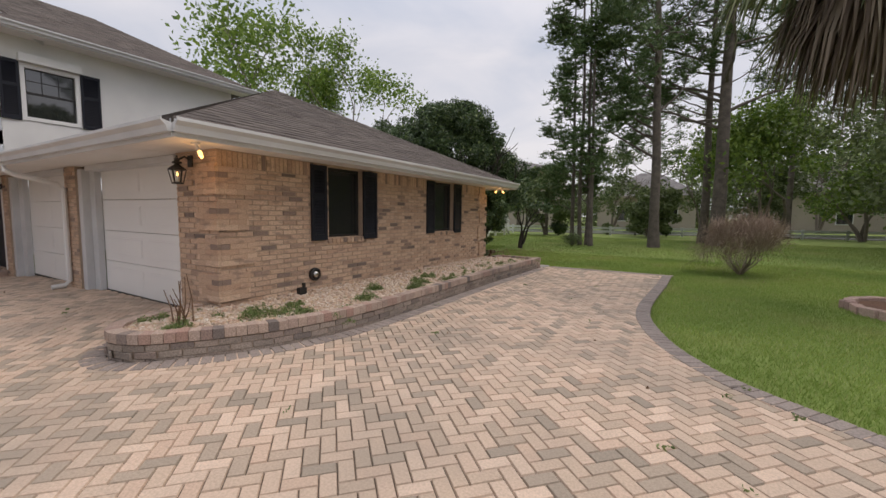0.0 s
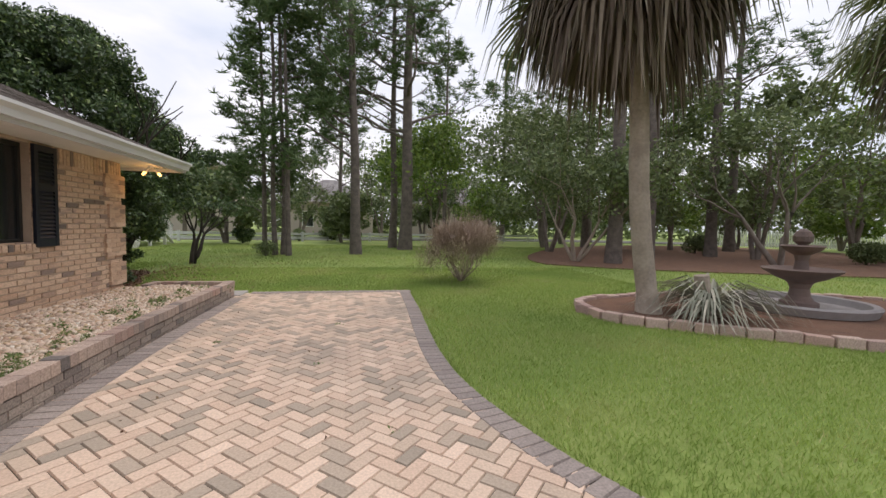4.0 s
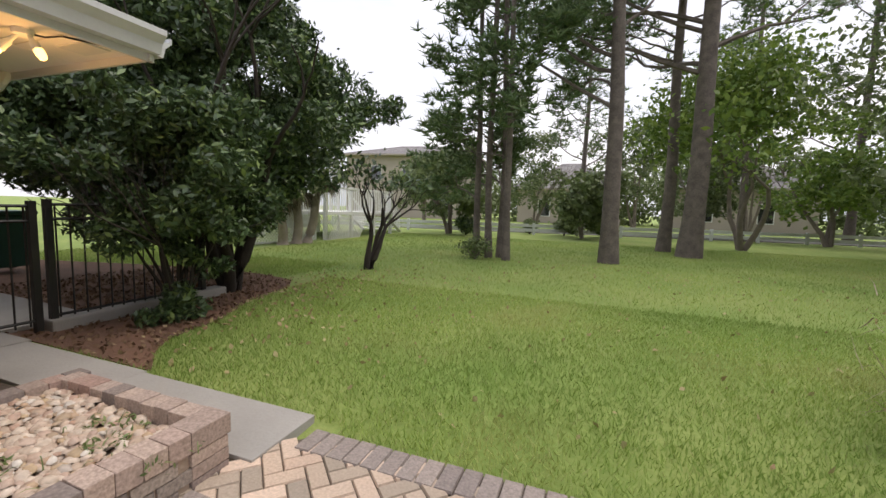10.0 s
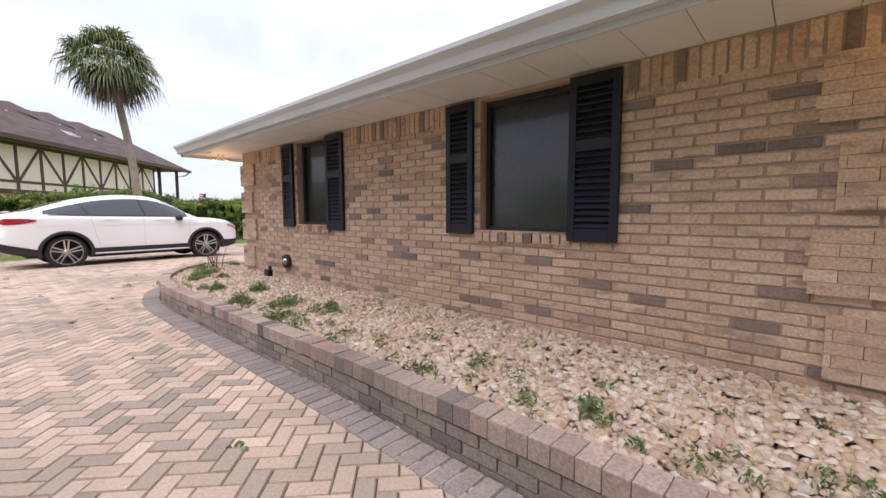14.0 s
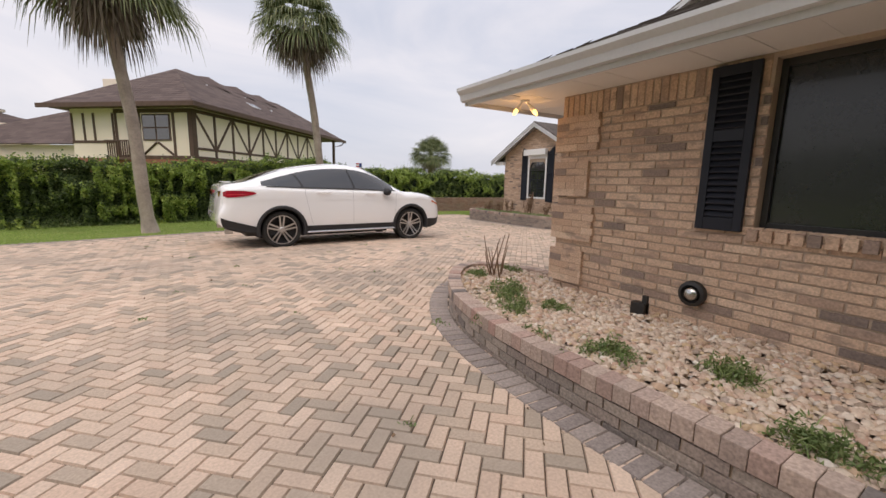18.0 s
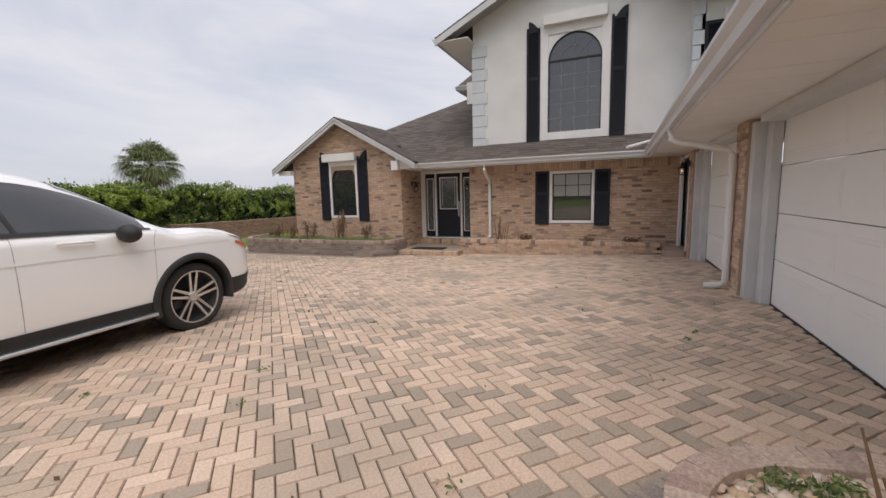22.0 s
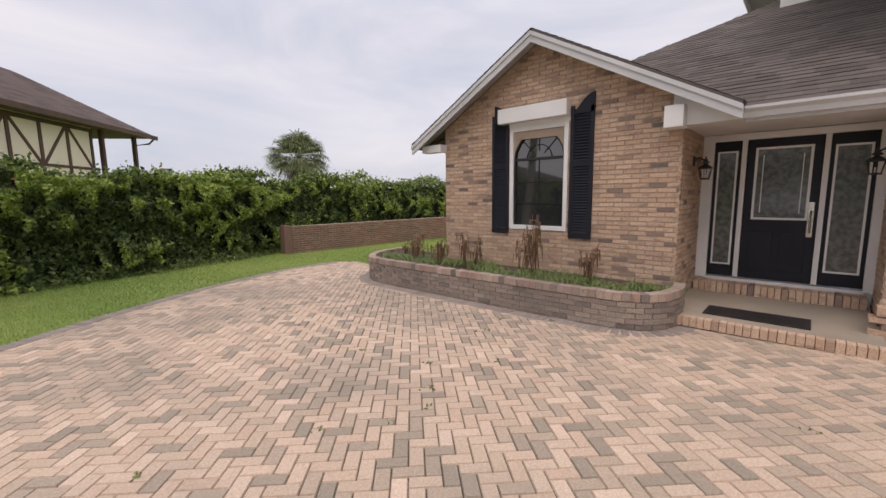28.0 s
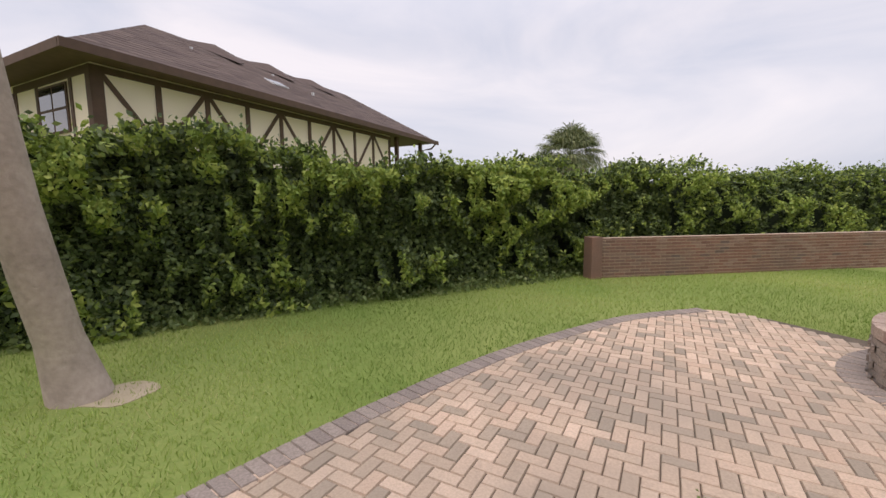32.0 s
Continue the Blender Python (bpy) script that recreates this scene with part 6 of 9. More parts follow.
def pine(at, height, r, seed, lean=(0, 0), first=0.35, label="tall pine with a bare lower trunk and open crown", spread=1.0, density=1.0, tuft=0.42):
    rnd = random.Random(seed)
    rng = np.random.default_rng(seed)
    t = thing("pine_tree", label, "pine tree", "pines on the lawn", "", (at[0], at[1], ground(at[0], at[1]) - 0.05))
    bm = bmesh.new()
    n = 14
    pts, rs = [], []
    for i in range(n + 1):
        k = i / n
        pts.append(Vector((lean[0] * k ** 1.4 * height + 0.12 * noise.noise((k * 3, seed, 0)), lean[1] * k * height + 0.12 * noise.noise((k * 3, seed, 5)), k * height)))
        rs.append(r * (1.25 if i == 0 else 1.0) * (1 - 0.75 * k))
    tube(bm, pts, rs, 12, cap=False)
    part("trunk", bm, m_bark, t, "furrowed grey-brown trunk", smooth=True)
    tips = []
    z = first
    while z < 0.98:
        i = min(n - 1, int(z * n))
        p = pts[i].lerp(pts[i + 1], z * n - i)
        a = rnd.uniform(0, 6.283)
        L = height * 0.24 * spread * (1.15 - z * 0.85) * rnd.uniform(0.6, 1.2)
        bm = bmesh.new()
        grow(bm, rnd, p, (math.cos(a), math.sin(a), rnd.uniform(0.1, 0.6)), L * 0.6, rs[i] * 0.34, 2, tips, bend=0.5, shrink=0.62, angle=0.8, lift=0.12, sides=5)
        part("limb", bm, m_bark, t)
        z += rnd.uniform(0.016, 0.04) / density
    # needle tufts: sprays of thin blades at the twig ends
    c, d0 = [], []
    for p, d in tips:
        for _ in range(4):
            q = p + Vector((rnd.gauss(0, 0.24), rnd.gauss(0, 0.24), rnd.gauss(0, 0.17)))
            c.append(q)
    c = np.array(c)
    m = 9
    cc = np.repeat(c, m, 0)
    dirs = rng.normal(size=(len(cc), 3))
    dirs[:, 2] = np.abs(dirs[:, 2]) * 0.8
    dirs /= np.linalg.norm(dirs, axis=1)[:, None]
    L = tuft * rng.uniform(0.5, 1.0, len(cc))[:, None]
    side = np.cross(dirs, rng.normal(size=dirs.shape))
    side /= np.linalg.norm(side, axis=1)[:, None]
    w = 0.028
    v = np.stack([cc - side * w, cc + side * w, cc + dirs * L], 1).reshape(-1, 3)
    k = len(cc)
    me = bpy.data.meshes.new("crown")
    me.vertices.add(3 * k)
    me.vertices.foreach_set("co", v.ravel())
    me.loops.add(3 * k)
    me.loops.foreach_set("vertex_index", np.arange(3 * k))
    me.polygons.add(k)
    me.polygons.foreach_set("loop_start", np.arange(0, 3 * k, 3))
    me.polygons.foreach_set("loop_total", np.full(k, 3))
    me.update(calc_edges=True)
    me.materials.append(m_needle)
    ob = new("crown", me)
    ob.parent = t
    tagged(ob, "dark green needle tufts")
    return t


def broadleaf(name, label, category, at, stems, height, r, seed, leaf_material, leaf, per_tip, bark=None, depth=3, spread=0.55, cloud=0.4, length=None, group="", lift=0.12, lower=0.0):
    """A many-stemmed tree or shrub with leaves at its twigs."""
    rnd = random.Random(seed)
    rng = np.random.default_rng(seed)
    t = thing(name, label, category, group, "", (at[0], at[1], ground(at[0], at[1]) - 0.03))
    bm = bmesh.new()
    tips = []
    for i in range(stems):
        a = 6.283 * i / stems + rnd.uniform(-0.4, 0.4)
        d = (math.cos(a) * spread, math.sin(a) * spread, 1.0)
        grow(bm, rnd, (math.cos(a) * r * 0.8, math.sin(a) * r * 0.8, 0), d, (length or height * 0.36), r, depth, tips, bend=0.45, split=(2, 3), shrink=0.66, angle=0.7, lift=lift, sides=8)
    part("trunk", bm, bark or m_barkgrey, t, smooth=True)
    if per_tip:
        c = []
        for p, d in tips:
            for _ in range(per_tip):
                q = (p.x + rnd.gauss(0, cloud), p.y + rnd.gauss(0, cloud), p.z + rnd.gauss(0, cloud * 0.75))
                if q[2] > lower:
                    c.append(q)
        leaf_mesh("crown", c, leaf, rng, leaf_material, t)
    return t, tips


def clump_crown(t, clumps, leaf, n, seed, material, name="crown", shell=0.55, long=1.6):
    """Leaves gathered in many overlapping uneven clumps (x, y, z, radius)."""
    rng = np.random.default_rng(seed)
    out = []
    tot = sum(c[3] ** 2 for c in clumps)
    for x, y, z, r in clumps:
        k = max(10, int(n * r * r / tot))
        d = rng.normal(size=(k, 3))
        d /= np.linalg.norm(d, axis=1)[:, None]
        rad = r * (shell + (1 - shell) * rng.uniform(0, 1, (k, 1)) ** 0.5) * (1 + 0.18 * rng.normal(size=(k, 1)))
        out.append(np.array([x, y, z]) + d * rad * np.array([1, 1, 0.8]))
    return leaf_mesh(name, np.concatenate(out), leaf, rng, material, t, long=long)


# pines on the lawn
pine((-1.65, 23.0), 15.5, 0.225, 11, (-0.035, 0.0), 0.26, "slender curved pine with long side limbs", 1.3, 1.15)
pine((0.85, 26.3), 19.0, 0.33, 12, (0.006, 0), 0.30, "tall straight pine with a thick trunk", 1.25, 1.2)
pine((0.35, 28.0), 16.0, 0.22, 13, (-0.005, 0), 0.4, "dark pine behind the larger one")
pine((7.9, 18.9), 21.0, 0.27, 14, (0.0, 0), 0.42, "large pine standing in pine straw")
pine((11.0, 21.0), 22.0, 0.32, 15, (0.012, 0), 0.45, "large pine standing in pine straw")
pine((16.0, 22.5), 20.0, 0.27, 16, (0.0, 0.01), 0.4, "large pine standing in pine straw")
pine((13.5, 30.0), 19.0, 0.25, 17, (0, 0), 0.35, "tall pine at the back of the lawn")
pine((22.0, 27.0), 20.0, 0.3, 18, (0, 0), 0.35, "tall pine at the back of the lawn")
pine((5.5, 38.0), 17.0, 0.2, 19, (0, 0), 0.3, "far pine beyond the lawn")
pine((-3.0, 42.0), 18.0, 0.2, 20, (0, 0), 0.25, "far pine beyond the lawn")
pine((12.0, 42.0), 18.0, 0.25, 21, (0, 0), 0.2, "far pine beyond the lawn", 1.0, 0.8)
pine((20.0, 40.0), 20.0, 0.25, 22, (0, 0), 0.2, "far pine beyond the lawn", 1.0, 0.8)
pine((28.0, 20.0), 21.0, 0.3, 23, (0, 0), 0.35, "tall pine at the east side")
pine((16.3, -39.5), 21.0, 0.24, 24, (-0.01, 0), 0.58, "tall pine with a high tufted crown by the neighbours' villas", 0.62, 1.3, 0.6)

# slim grey-trunked tree group left of the pines
for x, y, h, sd in ((-4.75, 22.2, 14.5, 131), (-4.2, 21.9, 13.0, 132), (-4.5, 22.5, 15.5, 133), (-5.2, 22.6, 12.0, 134)):
    pine((x, y), h, 0.10, sd, (-0.02, 0.0), 0.13, "slim grey-trunked pine clothed with needles low down", 0.66, 0.52, 0.34)
sb, _ = broadleaf("low_shrub", "small dark shrub at the foot of the slim trees", "shrub", (-5.0, 21.7), 5, 0.7, 0.02, 32, m_mid, 0.05, 30, depth=1, spread=0.8, cloud=0.12, length=0.3)
t, tips = broadleaf("small_tree", "small multi-stemmed tree with dark stems and sparse leaves", "tree", (-6.45, 18.7), 3, 2.9, 0.07, 33, m_dark, 0.085, 3, bark=m_barkdark, depth=3, spread=0.2, cloud=0.16, length=0.95, lower=1.7)
# evergreen by the gate, and the bushy shrub under it
t, tips = broadleaf("evergreen_tree", "large dense dark evergreen with several trunks beside the gate", "tree", (-7.05, 15.8), 6, 6.0, 0.085, 34, m_dark, 0.12, 0, bark=m_barkdark, depth=2, spread=0.30, length=2.0)
rnd = random.Random(35)
cl = []
for i in range(480):
    a, h = rnd.uniform(0, 6.283), rnd.uniform(1.2, 5.45)
    k = (h - 1.2) / 4.25
    R = (1.0 - 0.75 * (k - 0.42) ** 2 / 0.42) * (0.75 + 0.25 * math.sin(3 * a + 4 * k) * math.cos(5 * a - 3 * k))
    rr = max(0.1, R) * rnd.uniform(0.55, 1.0)
    cl.append((-1.35 + 3.3 * rr * math.cos(a), 0.2 + 2.6 * rr * math.sin(a), h, rnd.uniform(0.17, 0.42)))
for i in range(130):
    a, h = rnd.uniform(0, 6.283), rnd.uniform(2.4, 5.2)
    rr = rnd.uniform(0.4, 1.0) * (1.0 - 0.5 * (h - 3.6) ** 2 / 3.0)
    cl.append((-4.6 + 2.2 * rr * math.cos(a), 1.0 + 1.7 * rr * math.sin(a), h, rnd.uniform(0.2, 0.42)))
for k in range(12):
    cl.append((0.8 + 0.05 * k + rnd.uniform(-0.2, 0.2), 1.5 + 0.11 * k + rnd.uniform(-0.2, 0.2), 2.7 + 0.05 * k + rnd.uniform(-0.25, 0.25), rnd.uniform(0.13, 0.26)))
south = [(rnd.uniform(-4.0, -0.9), rnd.uniform(-1.75, -0.4), rnd.uniform(1.75, 4.3), rnd.uniform(0.18, 0.40)) for _ in range(95)]
south += [(rnd.uniform(-1.9, -0.4), rnd.uniform(-2.1, -1.5), rnd.uniform(1.55, 2.7), rnd.uniform(0.14, 0.28)) for _ in range(24)]
clump_crown(t, [c for c in cl if not (c[2] < 1.6 and c[1] < -1.0 and c[0] < -0.6) and not (c[1] < -1.75 and c[0] < -0.3)] + south, 0.049, 225000, 36, m_dark, shell=0.7, long=2.2)
t, tips = broadleaf("evergreen_shrub", "bushy dark evergreen shrub with many thin stems", "shrub", (-6.38, 14.5), 13, 2.4, 0.022, 38, m_dark, 0.07, 0, bark=m_barkdark, depth=2, spread=0.24, length=0.95)
rnd = random.Random(39)
cl = [(rnd.gauss(0, 0.42), rnd.gauss(0.1, 0.42), rnd.uniform(0.95, 2.3), rnd.uniform(0.14, 0.32)) for _ in range(60)] + [(rnd.gauss(0, 0.14), rnd.gauss(0, 0.14), rnd.uniform(0.1, 0.9), rnd.uniform(0.08, 0.16)) for _ in range(14)]
clump_crown(t, cl, 0.042, 32000, 40, m_dark, shell=0.6, long=2.3)
t, tips = broadleaf("round_shrub", "rounded green shrub beside the walk behind the gate", "shrub", (-18.8, 15.45), 7, 1.3, 0.03, 61, m_dark, 0.07, 0, bark=m_barkdark, depth=2, spread=0.4, length=0.7)
rnd = random.Random(62)
cl = [(rnd.gauss(0, 0.5), rnd.gauss(0, 0.5), rnd.uniform(0.2, 1.6), rnd.uniform(0.2, 0.36)) for _ in range(46)]
clump_crown(t, cl, 0.06, 9000, 63, m_dark, shell=0.6, long=2.0)
# tree behind the house and far side trees
t, tips = broadleaf("tall_tree", "tall light green tree behind the house", "tree", (-20.8, 23.0), 2, 13.0, 0.2, 37, m_light, 0.17, 34, depth=4, spread=0.14, cloud=0.55, length=5.3, lower=7.0)
broadleaf("tall_tree", "slender light green tree behind the house", "tree", (-26.3, 20.0), 2, 12.4, 0.19, 57, m_light, 0.21, 30, depth=3, spread=0.14, cloud=0.8, length=5.5, lower=7.5)
# bare twiggy shrub
t, tips = broadleaf("twiggy_shrub", "rounded leafless twiggy shrub on the lawn", "shrub", (0.80, 14.55), 13, 1.7, 0.022, 41, m_twig, 0.03, 0, bark=m_barkpale, depth=4, spread=0.62, length=0.5, lift=0.02)
rnd = random.Random(42)
paths, ws = [], []
for p, d in tips:
    for _ in range(9):
        q = p + Vector((rnd.gauss(0, 0.1), rnd.gauss(0, 0.1), rnd.gauss(0, 0.1)))
        e = (d + Vector((rnd.gauss(0, 0.6), rnd.gauss(0, 0.6), rnd.gauss(0.15, 0.5)))).normalized() * rnd.uniform(0.10, 0.28)
        paths.append([q, q + e * 0.5 + Vector((0, 0, rnd.uniform(-0.02, 0.03))), q + e])
        ws.append(0.007)
for i in range(1150):
    d = Vector((rnd.gauss(0, 1), rnd.gauss(0, 1), rnd.gauss(0.1, 0.8))).normalized()
    k = rnd.uniform(0.35, 1.0) ** 0.6 * (1.0 + 0.45 * noise.noise((d.x * 2, d.y * 2, d.z * 2)))
    low_in = 1.0 + 0.35 * min(0.0, d.z)
    q = Vector((d.x * 0.9 * k * low_in, d.y * 0.9 * k * low_in, 0.98 + d.z * 0.74 * k))
    e = (d * 0.8 + Vector((rnd.gauss(0, 0.5), rnd.gauss(0, 0.5), rnd.gauss(0.25, 0.45)))).normalized() * rnd.uniform(0.14, 0.34)
    paths.append([q - e * 0.5, q + Vector((rnd.gauss(0, 0.02), rnd.gauss(0, 0.02), 0.01)), q + e * 0.5])
    ws.append(rnd.uniform(0.005, 0.011))
strips("twig_spray", paths, ws, m_twig, t, kind="stuff")
# pale forked tree in the straw bed
t, tips = broadleaf("crape_myrtle", "pale multi-trunked tree with a dark crown", "tree", (6.75, 19.6), 5, 4.6, 0.075, 43, m_mid, 0.11, 30, bark=m_barkpale, depth=3, spread=0.62, cloud=0.5, length=1.75, lower=1.7)
t, tips = broadleaf("dense_tree", "dense dark green tree behind the forked one", "tree", (8.6, 25.5), 4, 9.5, 0.12, 44, m_mid, 0.13, 26, depth=4, spread=0.42, cloud=0.75, length=3.0, lower=1.6)
t, tips = broadleaf("feathery_tree", "feathery bright green conifer at the back of the lawn", "tree", (3.6, 31.0), 3, 8.0, 0.12, 45, m_light, 0.15, 40, depth=4, spread=0.4, cloud=0.7, length=2.8, lower=1.3)
t, tips = broadleaf("grey_tree", "half-bare grey tree at the east lawn", "tree", (14.0, 17.5), 3, 6.0, 0.11, 46, m_mid, 0.11, 10, bark=m_barkgrey, depth=4, spread=0.4, cloud=0.4, length=2.2, lower=2.0)
far = [(-9, 31, 4.5, m_mid), (-2.5, 33, 3.2, m_mid), (4, 40, 6, m_mid), (9, 37, 7, m_light), (15, 36, 7, m_mid), (21, 33, 7, m_light), (26, 30, 7, m_mid), (31, 26, 6.5, m_light), (18, 46, 9, m_mid), (27, 40, 9, m_mid), (36, 30, 8, m_mid),
       (1, 48, 9, m_mid), (-7, 47, 8, m_mid), (10, 52, 11, m_mid), (34, 18, 8, m_mid), (40, 22, 9, m_light), (-16, 44, 6, m_mid), (17, 21, 8.5, m_mid), (21, 16.5, 9.5, m_mid), (25, 22, 11, m_light), (14.5, 26, 9.5, m_mid), (10.5, 30, 9, m_mid), (30, 12, 10, m_mid), (18.5, 28, 11, m_light)]
for i, (x, y, h, lm) in enumerate(far):
    t = thing("background_tree", "leafy green tree in the woods beyond the lawn", "tree", "background trees", "", (x, y, 0))
    rnd = random.Random(60 + i)
    bm = bmesh.new()
    tp = []
    for k in range(3):
        a = rnd.uniform(0, 6.283)
        grow(bm, rnd, (0.1 * math.cos(a), 0.1 * math.sin(a), 0), (0.25 * math.cos(a), 0.25 * math.sin(a), 1), h * 0.34, 0.13, 2, tp, bend=0.4, lift=0.15)
    part("trunk", bm, m_barkgrey, t)
    cl = [(rnd.gauss(0, h * 0.2), rnd.gauss(0, h * 0.2), h * rnd.uniform(0.22, 0.95), rnd.uniform(0.35, 0.8) * (0.5 + h / 12)) for _ in range(46)]
    clump_crown(t, cl, 0.17, 5600, 90 + i, lm)
rng = np.random.default_rng(150)
c = []
for i in range(620):
    a = radians(rng.uniform(-22, 118))
    d = rng.uniform(56, 74)
    r = rng.uniform(1.2, 2.6)
    h = rng.uniform(0.5, 9.5) * (0.75 + 0.25 * math.sin(a * 9))
    p = np.array([d * math.sin(a), d * math.cos(a) + 6, h])
    c.append(p + rng.normal(size=(70, 3)) * np.array([r, r, r * 0.6]))
c = np.concatenate(c)
leaf_mesh("far_woods", c[c[:, 2] > -0.2], 0.42, rng, m_mid, None, label="dense green woods closing the view beyond the street")
tagged(bpy.data.objects["far_woods"], "", "woods", "", "stuff")
for i, (x, y, w) in enumerate(((-8.2, 31.2, 0.8), (-5.5, 34.8, 0.7), (-3.6, 35.0, 0.7), (-1.6, 35.2, 0.7), (20, 18.5, 0.8), (22.5, 19.2, 0.8), (25, 19.0, 0.9), (17.5, 25.0, 0.9))):
    t = thing("clipped_shrub", "clipped rounded green shrub", "shrub", "clipped shrubs", "", (x, y, 0))
    rnd = random.Random(130 + i)
    part("stem", tube(bmesh.new(), [(0, 0, -0.05), (0, 0, w * 0.5)], 0.05, 6), m_barkdark, t)
    clump_crown(t, [(rnd.gauss(0, w * 0.3), rnd.gauss(0, w * 0.3), w * rnd.uniform(0.4, 0.9), w * 0.42) for _ in range(8)], 0.08, 2600, 140 + i, m_mid if i % 3 else m_dark)


# palms
def palm(at, top, crown_r, seed, dead=26, live=34, r0=0.16, label="tall cabbage palm with a shaggy skirt of dead fronds", base_z=None, droop=1.0):
    rnd = random.Random(seed)
    gz = ground(at[0], at[1]) - 0.05 if base_z is None else base_z
    t = thing("palm_tree", label, "palm tree", "palms", "", (at[0], at[1], gz))
    tx, ty, tz = top[0] - at[0], top[1] - at[1], top[2] - gz
    pts, rs = [], []
    for i in range(15):
        k = i / 14
        pts.append(Vector((tx * k, ty * k, tz * k)) + Vector((0.05 * math.sin(k * 7 + seed), 0.05 * math.cos(k * 5), 0)) * (k * (1 - k) * 4))
        rs.append(r0 * (1.35 if i == 0 else 1.0 - 0.22 * k) * (1.0 if i % 2 else 1.03))
    part("trunk", tube(bmesh.new(), pts, rs, 14), m_palmbark, t, "leaning grey ringed trunk", smooth=True)
    head = pts[-1]

    def fan(el, az, length, pet, material, name, spread=1.35, sag=0.0, n=22):
        """A fan leaf: a stalk and narrow leaflets spread from its end."""
        d = Vector((math.cos(el) * math.cos(az), math.cos(el) * math.sin(az), math.sin(el)))
        side = Vector((-math.sin(az), math.cos(az), 0))
        upv = d.cross(side) * -1
        p1 = head + d * pet + Vector((0, 0, -sag * pet * 0.25))
        verts, faces = [], []
        def strip(pp, w):
            k = len(verts)
            for i, (q, s) in enumerate(pp):
                verts.append(q - s * w[i])
                verts.append(q + s * w[i])
            for i in range(len(pp) - 1):
                faces.append((k + 2 * i, k + 2 * i + 1, k + 2 * i + 3, k + 2 * i + 2))
        strip([(head, side), (head.lerp(p1, 0.5) + Vector((0, 0, 0.03)), side), (p1, side)], [0.02, 0.016, 0.012])
        for j in range(n):
            a = spread * (j / (n - 1) * 2 - 1)
            e = (d * math.cos(a) + side * math.sin(a) + upv * 0.12 * math.cos(a * 2)).normalized()
            L = length * (0.72 + 0.28 * math.cos(a)) * rnd.uniform(0.85, 1.08)
            dr = (0.10 + sag) * rnd.uniform(0.7, 1.3)
            q1 = p1 + e * L * 0.5 + Vector((0, 0, -dr * L * 0.12))
            q2 = p1 + e * L * 0.78 + Vector((0, 0, -dr * L * 0.5))
            q3 = p1 + e * L * 0.92 + Vector((0, 0, -dr * L * 1.25))
            s = e.cross(upv).normalized()
            wide = crown_r / 2.3 if crown_r > 2.6 else 1.0
            strip([(p1, s), (q1, s), (q2, s), (q3, s)], [0.008 * wide, 0.030 * wide ** 2, 0.018 * wide ** 2, 0.002])
        return raw(name, verts, faces, material, t)

    for i in range(live):
        az = i * 2.4 + rnd.uniform(-0.3, 0.3)
        el = 1.35 - (1.6 * (i / live) ** 0.8 if dead > 8 else 1.85 * i / live) + rnd.uniform(-0.12, 0.12)
        fan(el, az, crown_r * 0.55, crown_r * rnd.uniform(0.34, 0.52), m_frond, "frond", sag=0.45 * droop, n=26)
    for i in range(dead):
        az = i * 2.4 + rnd.uniform(-0.4, 0.4)
        el = -0.15 - 0.95 * (i / max(1, dead)) + rnd.uniform(-0.1, 0.1)
        fan(el, az, crown_r * 0.42, crown_r * rnd.uniform(0.22, 0.36), m_dead, "dead_frond", 0.9, 0.55, 14)
    return t


palm((-6.86, -9.16), (-5.95, -8.75, 6.95), 2.0, 51, 26, 46, 0.155)
palm((-1.0, -5.5), (-0.54, -5.45, 6.1), 2.2, 52, 24, 50, 0.16)
palm((2.72, 10.58), (2.1, 10.7, 5.5), 2.65, 53, 70, 38, 0.15, "palm with a thick shaggy skirt hanging over the lawn")
palm((8.2, 9.6), (7.9, 9.7, 4.9), 2.5, 54, 60, 30, 0.16, "palm beside the fountain bed")
palm((-23.0, -28.3), (-23.0, -28.3, 3.95), 2.55, 55, 16, 80, 0.3, "bushy round palm beyond the hedge", base_z=-0.4, droop=0.6)

for ax, ay, tx, ty, tz in ((-11.3, 21.6, -11.35, 21.5, 1.7), (-11.2, 22.1, -11.2, 22.3, 1.9), (-11.1, 22.5, -10.85, 23.1, 2.35)):
    palm((ax, ay), (tx, ty, tz), 1.0, 56, 9, 12, 0.15, "short leaning palm in front of the lattice screen")

# strap-leaved clump beside the palm
rnd = random.Random(61)
paths, ws = [], []
for i in range(230):
    a = rnd.uniform(0, 6.283)
    L = rnd.uniform(0.55, 1.15)
    h = rnd.uniform(0.05, 0.3)
    p = Vector((0.12 * math.cos(a), 0.12 * math.sin(a), rnd.uniform(0.02, 0.35)))
    o = Vector((math.cos(a), math.sin(a), 0))
    paths.append([p, p + o * L * 0.3 + Vector((0, 0, h)), p + o * L * 0.7 + Vector((0, 0, h * 0.5)), Vector((p.x, p.y, 0)) + o * L + Vector((0, 0, 0.02))])
    ws.append(rnd.uniform(0.025, 0.05))
ag = thing("strap_plant", "clump of drooping grey-green strap leaves round a stump", "plant", at=(3.35, 10.15, 0.04))
strips("leaves", paths, ws, m_agave, ag)
part("stump", tube(bmesh.new(), [(-0.05, 0.05, 0), (-0.06, 0.05, 0.35), (-0.1, 0.05, 0.62)], [0.13, 0.11, 0.10], 10), m_palmbark, ag, "cut trunk stump")

